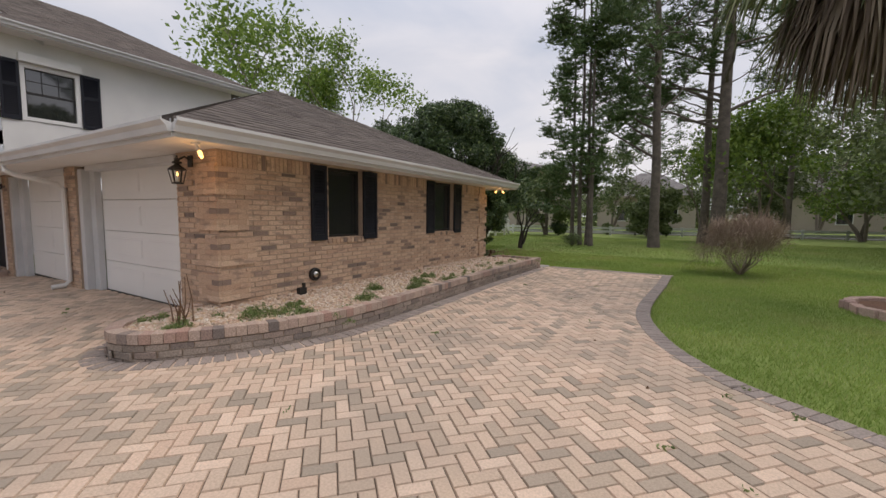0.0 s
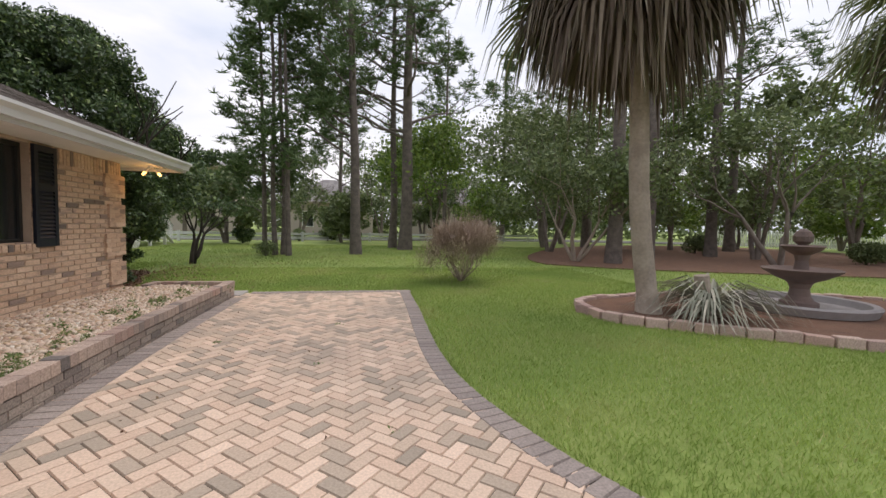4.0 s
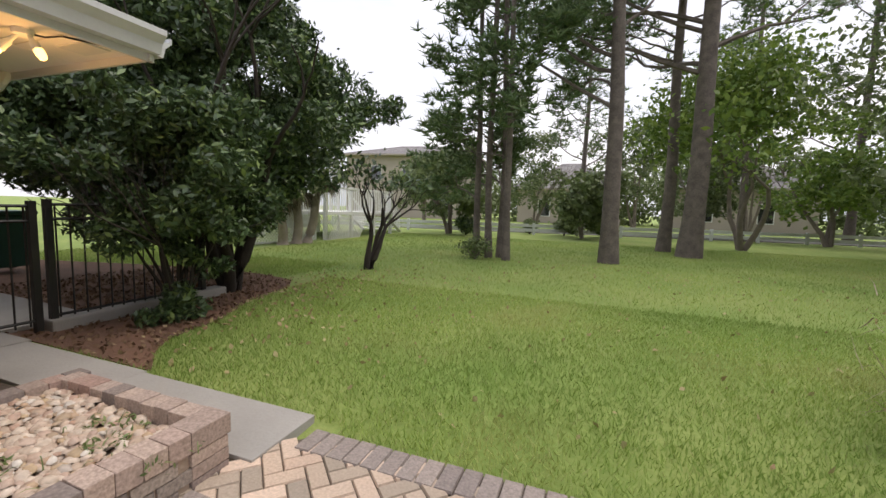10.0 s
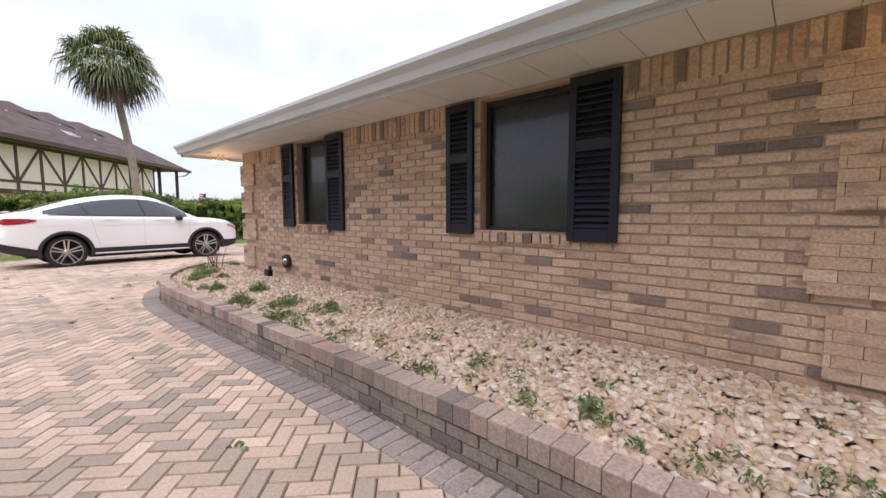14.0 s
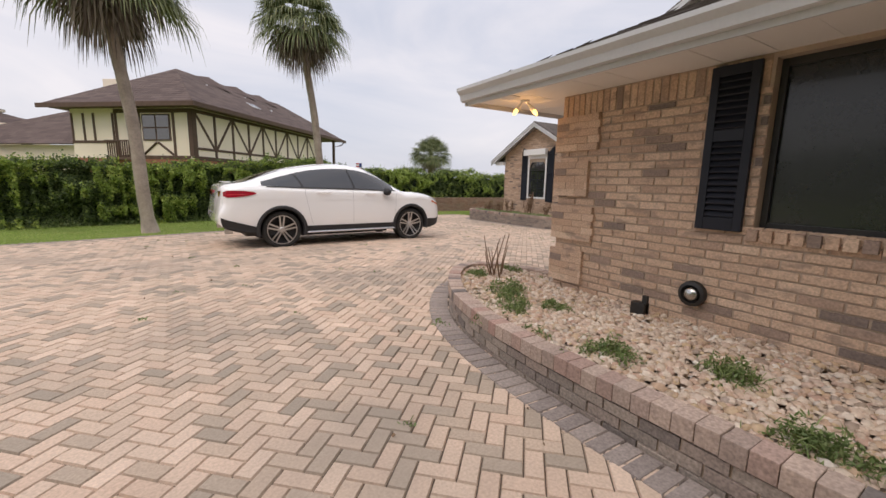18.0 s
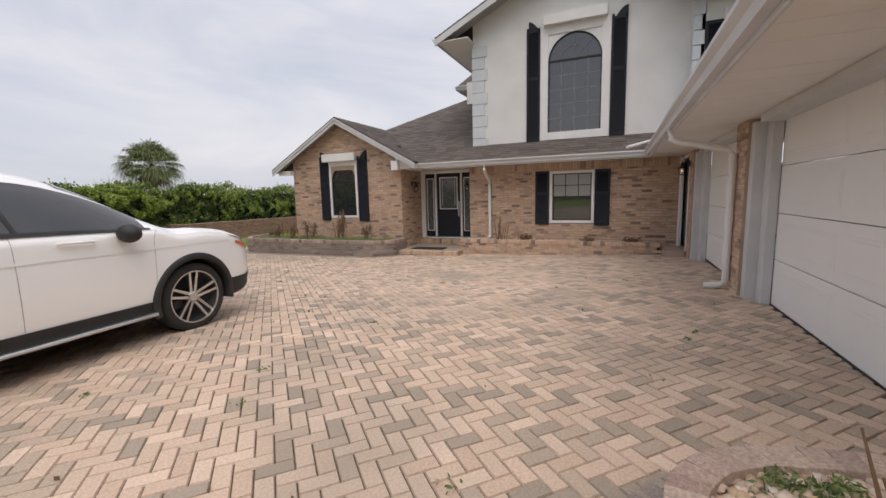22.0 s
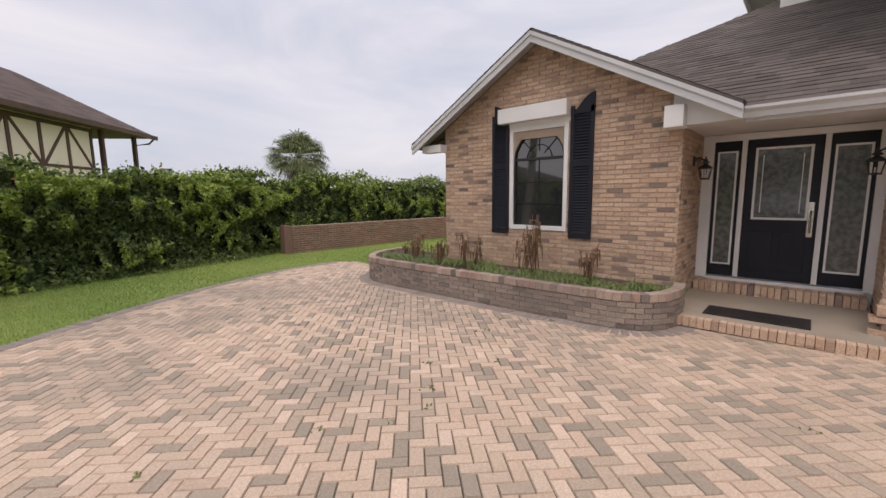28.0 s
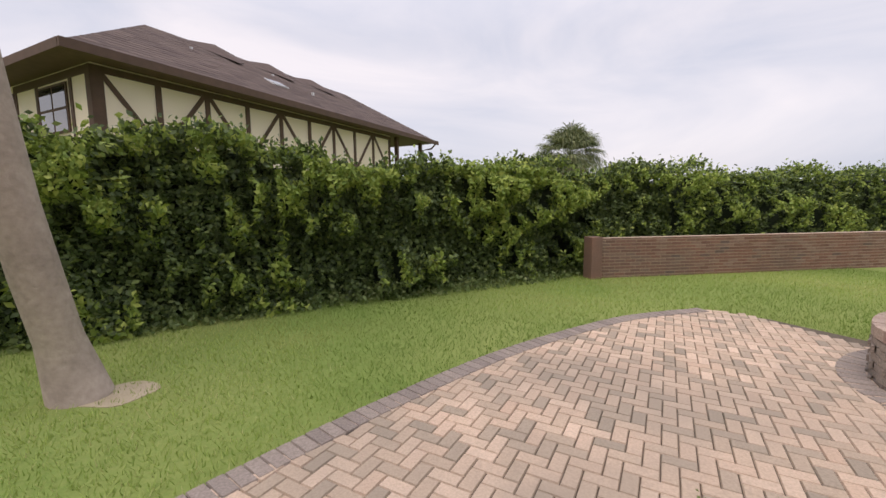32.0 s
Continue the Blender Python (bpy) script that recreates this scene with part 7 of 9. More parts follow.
# hedge
hedge = thing("hedge", "tall dense lumpy hedge, its leaves brighter on the bulges and top", "hedge")
HL = [(11.0, -6.7), (4.0, -8.4), (0.0, -9.4), (-4.7, -10.5), (-8.0, -11.75), (-12.8, -12.75), (-14.3, -13.6), (-20, -13.6), (-32, -12.8)]
rng = np.random.default_rng(71)
core_v, core_f, inner, topl, low = [], [], [], [], []
stops = along(HL, 0.35)
for i, (x, y, a) in enumerate(stops):
    nx, ny = math.sin(a), -math.cos(a)
    if ny < 0:
        nx, ny = -nx, -ny
    near = 1.0 if -17 < x else 0.55
    H = 1.80 + 0.26 * noise.noise((x * 0.6, y * 0.6, 2)) + 0.16 * noise.noise((x * 1.5, y * 1.5, 7)) + (0.20 if -7.6 < x < -4.9 else 0.0) - 0.18 * min(1.0, max(0.0, (x + 4.9) / 1.5))
    g = ground(x, y)
    k = len(core_v)
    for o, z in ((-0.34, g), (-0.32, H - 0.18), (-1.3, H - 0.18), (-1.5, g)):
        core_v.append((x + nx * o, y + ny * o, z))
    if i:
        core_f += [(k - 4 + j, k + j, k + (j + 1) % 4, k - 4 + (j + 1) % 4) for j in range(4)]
    m = int(1400 * near)
    u = rng.uniform(-0.2, 0.2, m)
    z = g + (H - g) * rng.uniform(0.0, 1.0, m)
    lump = np.array([noise.noise(((x + uu) * 1.25, zz * 1.5, y * 1.25)) + 0.5 * noise.noise(((x + uu) * 3.1, zz * 3.1, y * 3.1)) for uu, zz in zip(u, z)])
    o = 0.04 + np.clip(0.8 * lump, -0.16, 0.42) - np.abs(rng.normal(0, 0.09, m)) - 0.22 * np.clip((z - (H - 0.45)) / 0.45, 0, 1) + 0.10 * np.clip((g + 0.4 - z) / 0.4, 0, 1)
    pts = np.stack([x + nx * o + math.cos(a) * u, y + ny * o + math.sin(a) * u, z], 1)
    # brighter leaf colour on the bulges and towards the top
    vivid = lump + 0.45 * (z - g) / (H - g) + 0.5 * noise.noise((x * 0.55, y * 0.55, 9)) + rng.normal(0, 0.12, m) > 0.40
    inner.append(pts[~vivid])
    topl.append(pts[vivid])
    m = int(480 * near)
    u, o = rng.uniform(-0.2, 0.2, m), rng.uniform(-1.3, 0.05, m)
    zz = H + 0.30 * np.array([noise.noise(((x + uu) * 0.9, (y + oo) * 0.9, 3)) + 0.6 * noise.noise(((x + uu) * 2.6, (y + oo) * 2.6, 8)) for uu, oo in zip(u, o)]) + rng.normal(0, 0.05, m) + np.maximum(0, rng.normal(-0.06, 0.11, m))
    pts = np.stack([x + nx * o + math.cos(a) * u, y + ny * o + math.sin(a) * u, zz], 1)
    vivid = rng.uniform(0, 1, m) < 0.5 + 0.6 * noise.noise((x * 0.55, y * 0.55, 9))
    topl.append(pts[vivid])
    inner.append(pts[~vivid])
    # creeping growth at the foot
    m = int(90 * near)
    u, o = rng.uniform(-0.2, 0.2, m), rng.uniform(0.0, 0.42, m)
    low.append(np.stack([x + nx * o + math.cos(a) * u, y + ny * o + math.sin(a) * u, g + rng.uniform(0, 0.24, m) * (1.1 - o / 0.45)], 1))
core_f += [(3, 2, 1, 0), tuple(len(core_v) - 4 + j for j in range(4))]
# near-black inner sheet stands in for the shade deep between the leaves
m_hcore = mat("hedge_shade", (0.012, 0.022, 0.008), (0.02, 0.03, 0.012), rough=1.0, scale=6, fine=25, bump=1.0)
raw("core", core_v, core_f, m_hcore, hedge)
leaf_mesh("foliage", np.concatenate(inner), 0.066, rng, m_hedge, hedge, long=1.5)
leaf_mesh("ground_cover", np.concatenate(low), 0.055, rng, m_weed, hedge, long=1.4)
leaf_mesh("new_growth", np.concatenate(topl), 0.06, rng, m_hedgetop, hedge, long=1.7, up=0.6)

# weeds, dry stalks and planter plants
def tuft(name, label, at, n, h, w, material, seed, lean=0.8, spread=0.12):
    rnd = random.Random(seed)
    t = thing(name, label, "plant", "planter plants", "", at)
    paths, ws = [], []
    for _ in range(n):
        a = rnd.uniform(0, 6.283)
        p = Vector((rnd.gauss(0, spread), rnd.gauss(0, spread), 0))
        o = Vector((math.cos(a), math.sin(a), 0)) * h * lean * rnd.uniform(0.2, 1.0)
        z = h * rnd.uniform(0.5, 1.1)
        paths.append([p, p + o * 0.35 + Vector((0, 0, z * 0.7)), p + o * 0.8 + Vector((0, 0, z)), p + o * 1.15 + Vector((0, 0, z * 0.85))])
        ws.append(w * rnd.uniform(0.6, 1.3))
    strips("leaves", paths, ws, material, t)
    return t


rnd = random.Random(81)
spots = [(-4.75, 4.25, 0.9), (-4.55, 5.0, 1.2), (-4.3, 5.3, 1.0), (-4.6, 5.6, 0.8), (-4.2, 6.4, 0.8), (-4.5, 7.0, 0.9), (-4.1, 7.5, 0.9), (-4.3, 8.0, 0.9), (-4.0, 8.5, 0.8), (-4.5, 8.6, 0.8), (-4.7, 8.9, 0.7), (-4.1, 9.2, 0.7), (-4.5, 9.8, 0.6), (-4.0, 10.3, 0.6),
         (-4.4, 10.9, 0.7), (-4.1, 11.5, 0.6), (-4.7, 11.2, 0.5), (-4.9, 11.9, 0.5), (-4.3, 12.2, 0.6), (-3.95, 6.0, 0.5), (-5.2, 4.3, 0.8), (-5.15, 4.6, 0.7), (-4.9, 10.2, 0.5), (-4.0, 11.0, 0.5), (-3.9, 12.4, 0.4)]
for i, (x, y, s) in enumerate(spots):
    weed = tuft("weed", "small feathery green weed growing through the gravel", (x, y, 0.19), int((26 if s < 0.75 else 60) * s), 0.05 * s + 0.03, 0.005, m_weed, 200 + i, 1.4, 0.14 if s < 0.75 else 0.10 * s)
    wr = np.random.default_rng(700 + i)
    wisp = s < 0.75
    k = int(420 * s) if wisp else int(950 * s)
    lx, ly, lh = wr.normal(0, 0.20 if wisp else 0.06 * s, 5), wr.normal(0, 0.26 if wisp else 0.10 * s, 5), wr.uniform(0.05, 0.15, 5) * s + 0.02
    j = wr.integers(0, 5, k)
    dx, dy = wr.normal(0, 0.045 * s + 0.012, k), wr.normal(0, 0.045 * s + 0.012, k)
    mound = lh[j] * np.exp(-(dx ** 2 + dy ** 2) / (2 * (0.05 * s + 0.012) ** 2)) * wr.uniform(0.25, 1.0, k)
    leaf_mesh("foliage", np.stack([lx[j] + dx, ly[j] + dy, mound + 0.006], 1), 0.012, wr, m_weed, weed, long=2.8, up=0.5)
for i in range(34):
    y = -7.4 + i * 0.15
    tuft("ground_cover", "low green ground cover in the brick planter", (-13.55 + rnd.uniform(-0.35, 0.35), y, ZT2 - 0.08), 60, 0.10, 0.014, m_weed, 300 + i, 1.6, 0.13)


def dry_stalks(at, n, h, seed, leaves=True, label="clump of dry brown stalks"):
    rnd = random.Random(seed)
    t = thing("dry_plant", label, "plant", "dry plants", "", at)
    paths, ws = [], []
    for _ in range(n):
        a, k = rnd.uniform(0, 6.283), rnd.uniform(0.55, 1.0)
        p = Vector((rnd.gauss(0, 0.05), rnd.gauss(0, 0.05), 0))
        q = p + Vector((math.cos(a) * 0.12, math.sin(a) * 0.12, h * k))
        part("stalk", tube(bmesh.new(), [p, p.lerp(q, 0.5) + Vector((0.02, 0.01, 0)), q], [0.009, 0.007, 0.004], 5), m_brownleaf, t)
        if leaves:
            for _ in range(9):
                b = p.lerp(q, rnd.uniform(0.45, 1.0))
                e = rnd.uniform(0, 6.283)
                o = Vector((math.cos(e), math.sin(e), 0)) * rnd.uniform(0.03, 0.09)
                paths.append([b, b + o, b + o * 1.3 - Vector((0, 0, rnd.uniform(0.1, 0.26)))])
                ws.append(rnd.uniform(0.02, 0.045))
    if leaves:
        strips("dead_leaves", paths, ws, m_brownleaf, t)
    return t


dry_stalks((-4.88, 4.42, 0.18), 9, 0.55, 91, False, "bundle of cut dry stalks in the gravel")
for i, (y, h, n) in enumerate(((-4.2, 0.78, 5), (-4.35, 0.62, 5), (-5.35, 0.5, 6), (-3.35, 0.45, 4), (-6.15, 0.42, 5), (-6.6, 0.4, 5), (-7.1, 0.32, 4))):
    dry_stalks((-13.75 + 0.1 * (i % 3), y, ZT2 - 0.08), n + 2, h * 1.3, 95 + i)
for i, (y, h) in enumerate(((0.55, 0.85), (0.68, 0.75), (1.35, 0.25), (2.9, 0.2), (3.9, 0.2))):
    dry_stalks((-14.45, y, 0.03), 6, h, 110 + i, i > 1, "small leafless shrub against the brick wall")

# grass blades where the lawn is near
def blades(label, n, area, seed, h=(0.03, 0.06), keep=None):
    rng = np.random.default_rng(seed)
    xy = np.stack([rng.uniform(area[0], area[1], n * 2), rng.uniform(area[2], area[3], n * 2)], 1)
    xy = xy[~inside_many(xy, DRIVE) & ~inside_many(xy, RING[:-1]) & ~inside_many(xy, LITTER) & ~inside_many(xy, STRAW)]
    xy = np.array([q for q in xy if keep(q[0], q[1])][:n])
    n = len(xy)
    z = np.array([ground(x, y) for x, y in xy]) - 0.034
    a = rng.uniform(0, 6.283, n)
    hh = rng.uniform(h[0], h[1], n)
    w = rng.uniform(0.0025, 0.0055, n) * (h[1] / 0.06)
    lx, ly = rng.normal(0, 0.45, n) * hh, rng.normal(0, 0.45, n) * hh
    dx, dy = np.cos(a) * w, np.sin(a) * w
    v = np.stack([np.stack([xy[:, 0] - dx, xy[:, 1] - dy, z], 1), np.stack([xy[:, 0] + dx, xy[:, 1] + dy, z], 1), np.stack([xy[:, 0] + lx, xy[:, 1] + ly, z + hh], 1)], 1).reshape(-1, 3)
    me = bpy.data.meshes.new("grass")
    me.vertices.add(3 * n)
    me.vertices.foreach_set("co", v.ravel())
    me.loops.add(3 * n)
    me.loops.foreach_set("vertex_index", np.arange(3 * n))
    me.polygons.add(n)
    me.polygons.foreach_set("loop_start", np.arange(0, 3 * n, 3))
    me.polygons.foreach_set("loop_total", np.full(n, 3))
    me.update(calc_edges=True)
    me.materials.append(m_blade)
    return tagged(new("grass", me), label, "grass", "", "stuff")


blades("mown green grass beside the driveway", 240000, (-6.5, 5.0, 5.0, 17.5), 401, keep=lambda x, y: not (x < -3.4 and y < 13.32))
blades("mown green grass farther back on the lawn", 120000, (-11, 11, 17.2, 30), 402, (0.035, 0.07), keep=lambda x, y: True)
blades("mown green grass east of the stone-edged bed", 40000, (5.0, 14, 3.5, 17.5), 405, (0.045, 0.08), keep=lambda x, y: True)
blades("mown green grass strip in front of the hedge", 180000, (-20, 4, -13.2, -3.9), 403, keep=lambda x, y: y > -9.6 - 0.254 * (-x) - 0.5 and (x > -14.2 or y > -12.35) and (math.hypot((x + 7.1) / 1.2, y + 9.12) > 0.25 + 0.12 * noise.noise((x * 5, y * 5, 1)) or (x * 733.7) % 1 < 0.3))
blades("mown green grass behind the garden walk", 20000, (-14, -7.2, 15.0, 19), 406, (0.045, 0.08), keep=lambda x, y: True)
rng = np.random.default_rng(404)
n = 420
fx, fy = rng.uniform(-7, 3, n), rng.uniform(13.3, 22, n)
leaf_mesh("fallen_leaves", [(x, y, lawn_z(x, y) + 0.02) for x, y in zip(fx, fy)], 0.04, rng, m_fallen, None, long=1.4, label="pale dry leaves lying on the grass")
tagged(bpy.data.objects["fallen_leaves"], "", "leaves", "", "stuff")

# leaf litter under the evergreen
rng = np.random.default_rng(407)
q = np.stack([rng.uniform(-10, -4.9, 5200), rng.uniform(13.4, 17.6, 5200)], 1)
q = q[inside_many(q, LITTER)]
e = np.stack([rng.uniform(-7.0, -3.6, 2200), rng.uniform(13.45, 18.5, 2200)], 1)
e = e[~inside_many(e, LITTER) & (rng.uniform(0, 1, len(e)) < np.exp(-np.maximum(e[:, 0] + 6.0, e[:, 1] - 17.0).clip(0) / 0.7))][:420]
n_bed = len(q)
q = np.concatenate([q, e])
leaf_mesh("scattered_leaves", [(x, y, 0.012) for x, y in q[n_bed:]], 0.038, rng, m_fallen, None, long=1.5, label="pale fallen leaves scattered on the grass")
tagged(bpy.data.objects["scattered_leaves"], "", "leaves", "", "stuff")
q = q[:n_bed]
leaf_mesh("leaf_litter", [(x, y, -0.008) for x, y in q], 0.036, rng, m_brownleaf, None, long=1.5, label="brown fallen leaves under the evergreen")
tagged(bpy.data.objects["leaf_litter"], "", "leaves", "", "stuff")
# bare earth at the palm's foot
bm = bmesh.new()
prism(bm, [(-7.1 + (0.30 + 0.05 * math.sin(6.283 * k / 10)) * math.cos(6.283 * k / 20), -9.12 + (0.22 + 0.04 * math.cos(6.283 * k / 7)) * math.sin(6.283 * k / 20)) for k in range(20)], lambda x, y: ground(x, y) - 0.1, lambda x, y: ground(x, y) - 0.024)
m_earth = mat("bare_earth", (0.52, 0.44, 0.32), (0.38, 0.32, 0.22), rough=1.0, scale=5, fine=60, bump=0.8)
solid("bare_earth", bm, m_earth, "pale bare earth at the foot of the palm", "bare ground")
# weeds and litter in the paver joints
rng = np.random.default_rng(408)
c = []
for x, y in zip(rng.uniform(-13, 0.5, 130), rng.uniform(-8, 12.5, 130)):
    if inside(x, y, DRIVE) and not inside(x, y, FILL1) and not (x < -5 and y > 4.7) and not (x < -12.8 and y < 5):
        for _ in range(int(rng.uniform(5, 16))):
            c.append((x + rng.normal(0, 0.025), y + rng.normal(0, 0.025), ground(x, y) + rng.uniform(0.002, 0.014)))
leaf_mesh("joint_weeds", c, 0.018, rng, m_weed, None, long=1.8, label="tiny weeds growing in the paver joints")
tagged(bpy.data.objects["joint_weeds"], "", "weeds", "", "stuff")
c = []
for x, y in zip(rng.uniform(-12, 0.5, 170), rng.uniform(-7, 12.5, 170)):
    if inside(x, y, DRIVE) and not inside(x, y, FILL1) and not (x < -5 and y > 4.7):
        c.append((x, y, ground(x, y) + 0.008))
leaf_mesh("driveway_leaves", c, 0.022, rng, m_brownleaf, None, long=1.6, label="small dry leaves scattered on the pavers")
tagged(bpy.data.objects["driveway_leaves"], "", "leaves", "", "stuff")


# ---- parked car ----
m_carpaint = mat("white_car_paint", (0.91, 0.91, 0.905), (0.90, 0.90, 0.895), rough=0.16, scale=1, coat=1.0, stain=0.05)
m_trim = mat("black_trim", (0.018, 0.018, 0.019), (0.028, 0.028, 0.03), rough=0.6, scale=8)
m_tyre = mat("tyre_rubber", (0.02, 0.02, 0.02), (0.035, 0.034, 0.032), rough=0.85, scale=10, fine=80, bump=0.3)
m_carglass = mat("tinted_glass", (0.03, 0.032, 0.036), (0.035, 0.037, 0.04), rough=0.03, scale=1, coat=0.8)
m_redbright = mat("tail_lamp_strip", (0.75, 0.07, 0.09), (0.65, 0.05, 0.07), rough=0.12, scale=4, coat=1.0)
m_seam = mat("seam_shadow_grey", (0.30, 0.30, 0.31), (0.25, 0.25, 0.26), rough=0.7, scale=6)
m_red = mat("tail_lamp_red", (0.42, 0.012, 0.03), (0.30, 0.008, 0.02), rough=0.12, scale=4, coat=1.0)
m_amber = mat("amber_reflector", (0.65, 0.16, 0.03), (0.5, 0.1, 0.02), rough=0.2)
m_alloy = mat("machined_alloy", (0.70, 0.70, 0.70), (0.58, 0.58, 0.58), rough=0.28, metal=1.0)
m_lampglass = mat("headlamp", (0.45, 0.47, 0.48), (0.25, 0.26, 0.27), rough=0.08, scale=14, coat=1.0)
# stations: x, half width, sill height, belt height, roof height, roof half width
CAR = np.array([(-2.47, 0.80, 0.50, 1.08, 1.205, 0.68), (-2.43, 0.88, 0.44, 1.10, 1.235, 0.72), (-2.30, 0.95, 0.38, 1.11, 1.27, 0.745), (-2.05, 0.985, 0.33, 1.115, 1.32, 0.745), (-1.75, 1.0, 0.30, 1.115, 1.43, 0.715),
                (-1.4575, 1.005, 0.29, 1.11, 1.53, 0.685), (-1.0, 1.0, 0.28, 1.095, 1.635, 0.66), (-0.5, 0.99, 0.28, 1.085, 1.705, 0.65), (0.0, 0.985, 0.28, 1.075, 1.715, 0.645), (0.4, 0.985, 0.28, 1.065, 1.655, 0.65),
                (0.8, 0.985, 0.28, 1.055, 1.47, 0.67), (1.12, 0.985, 0.28, 1.05, 1.245, 0.715), (1.32, 0.99, 0.28, 1.04, 1.15, 0.76), (1.6, 0.985, 0.28, 1.04, 1.125, 0.77), (1.95, 0.955, 0.28, 1.0, 1.075, 0.74),
                (2.2, 0.89, 0.30, 0.93, 1.0, 0.67), (2.36, 0.77, 0.36, 0.82, 0.89, 0.56), (2.42, 0.62, 0.42, 0.68, 0.76, 0.42)])

CAR[:, 3] = np.minimum(CAR[:, 3] + np.where(CAR[:, 0] < 1.2, 0.085, 0.03), CAR[:, 4] - 0.05)


def car_row(x):
    i = int(np.clip(np.searchsorted(CAR[:, 0], x) - 1, 0, len(CAR) - 2))
    p0, p1, p2, p3 = (CAR[np.clip(k, 0, len(CAR) - 1)] for k in (i - 1, i, i + 1, i + 2))
    t = (x - p1[0]) / (p2[0] - p1[0])
    m1 = (p2 - p0) / max(1e-6, p2[0] - p0[0]) * (p2[0] - p1[0])
    m2 = (p3 - p1) / max(1e-6, p3[0] - p1[0]) * (p2[0] - p1[0])
    return (2 * t ** 3 - 3 * t * t + 1) * p1 + (t ** 3 - 2 * t * t + t) * m1 + (-2 * t ** 3 + 3 * t * t) * p2 + (t ** 3 - t * t) * m2


def car_point(x, s, side, off=0.0):
    """A point of the shell: x along the car, s from the underside (0) over the flank to the roof's middle (9)."""
    _, w, zb, belt, top, wt = car_row(x)
    c = [(0, zb), (w - 0.12, zb), (w - 0.03, zb + 0.09), (w, zb + 0.34 * (belt - zb) / 0.8), (w - 0.012, belt - 0.10), (w - 0.05, belt), (w - 0.05 + (wt - w + 0.05) * 0.48, belt + (top - belt) * 0.46),
         (wt, top - 0.10 * min(1, (top - belt) / 0.5)), (wt * 0.68, top - 0.016), (0, top)]
    i = min(8, max(0, int(s)))
    t = s - i
    g = [np.array(c[max(0, min(9, k))]) for k in (i - 1, i, i + 1, i + 2)]
    if i == 8:
        g[3] = np.array((-c[8][0], c[8][1]))
    if i == 5:
        g[0] = g[1] * 2 - g[2]
    if i == 4:
        g[3] = g[2] * 2 - g[1]
    y, z = 0.5 * (2 * g[1] + (g[2] - g[0]) * t + (2 * g[0] - 5 * g[1] + 4 * g[2] - g[3]) * t * t + (3 * g[1] - g[0] - 3 * g[2] + g[3]) * t ** 3)
    if off:
        a, b = car_point(x, max(0, s - 0.05), 1), car_point(x, min(9, s + 0.05), 1)
        ty, tz = b[1] - a[1], b[2] - a[2]
        L = math.hypot(ty, tz) or 1
        y, z = y + tz / L * off, z - ty / L * off
    tail = min(1.0, max(0.0, (-x - 2.05) / 0.36)) ** 2
    return (x - 0.085 * tail * max(0.0, 1.0 - ((z - 0.62) / 0.24) ** 2), side * y, z)


def car_patch(bm, x0, x1, s0, s1, side, off, nx=16, ns=6, shape=None):
    rows = []
    for i in range(nx + 1):
        x = x0 + (x1 - x0) * i / nx
        a, b = (s0, s1) if shape is None else shape(i / nx)
        rows.append([bm.verts.new(car_point(x, a + (b - a) * j / ns, side, off)) for j in range(ns + 1)])
    for u, v in zip(rows, rows[1:]):
        for j in range(ns):
            bm.faces.new((u[j], v[j], v[j + 1], u[j + 1]) if side > 0 else (u[j + 1], v[j + 1], v[j], u[j]))
    return bm


def flank(x, z, side, off):
    """A point on the car's side at a given height."""
    lo_, hi_ = 2.0, 5.0
    for _ in range(18):
        mid = (lo_ + hi_) / 2
        lo_, hi_ = (mid, hi_) if car_point(x, mid, 1)[2] < z else (lo_, mid)
    return car_point(x, lo_, side, off)


def flank_patch(top, low, side, off, nz=5):
    """A piece laid on the flank between two lines of (x, z)."""
    bm = bmesh.new()
    rows = [[bm.verts.new(flank(xa + (xb - xa) * j / nz, za + (zb - za) * j / nz, side, off)) for j in range(nz + 1)] for (xa, za), (xb, zb) in zip(low, top)]
    for u, v in zip(rows, rows[1:]):
        for j in range(nz):
            bm.faces.new((u[j], v[j], v[j + 1], u[j + 1]) if side > 0 else (u[j + 1], v[j + 1], v[j], u[j]))
    return bm


cy = math.radians(183.2)
car = thing("car", "white coupe-styled SUV with dark windows parked on the pavers", "car", at=(-4.87, -1.47, ground(-5, -1.2) - 0.015), turn=183.2)
WB, WR, TRACK = 1.4575, 0.372, 0.84
bm = bmesh.new()
XSEG = [CAR[0, 0] + (CAR[-1, 0] - CAR[0, 0]) * i / 180 for i in range(181)]
NS = 81
ring = []
for x in XSEG:
    half = [car_point(x, 9.0 * j / NS, 1) for j in range(NS + 1)]
    loop = half + [(a, -b, c) for a, b, c in half[1:-1]][::-1]
    ring.append([bm.verts.new(p) for p in loop])
cutr = WR + 0.055
for u, v in zip(ring, ring[1:]):
    n = len(u)
    for j in range(n):
        q = (u[j], v[j], v[(j + 1) % n], u[(j + 1) % n])
        c = sum((k.co for k in q), Vector()) / 4
        if abs(c.y) > 0.55 and any(math.hypot(c.x - sx, c.z - WR) < cutr + 0.02 for sx in (-WB, WB)):
            continue
        bm.faces.new(q)
bm.faces.new(ring[0])
bm.faces.new(ring[-1][::-1])
bmesh.ops.recalc_face_normals(bm, faces=bm.faces[:])
body = part("body", bm, m_carpaint, car, "glossy white body shell", smooth=True)
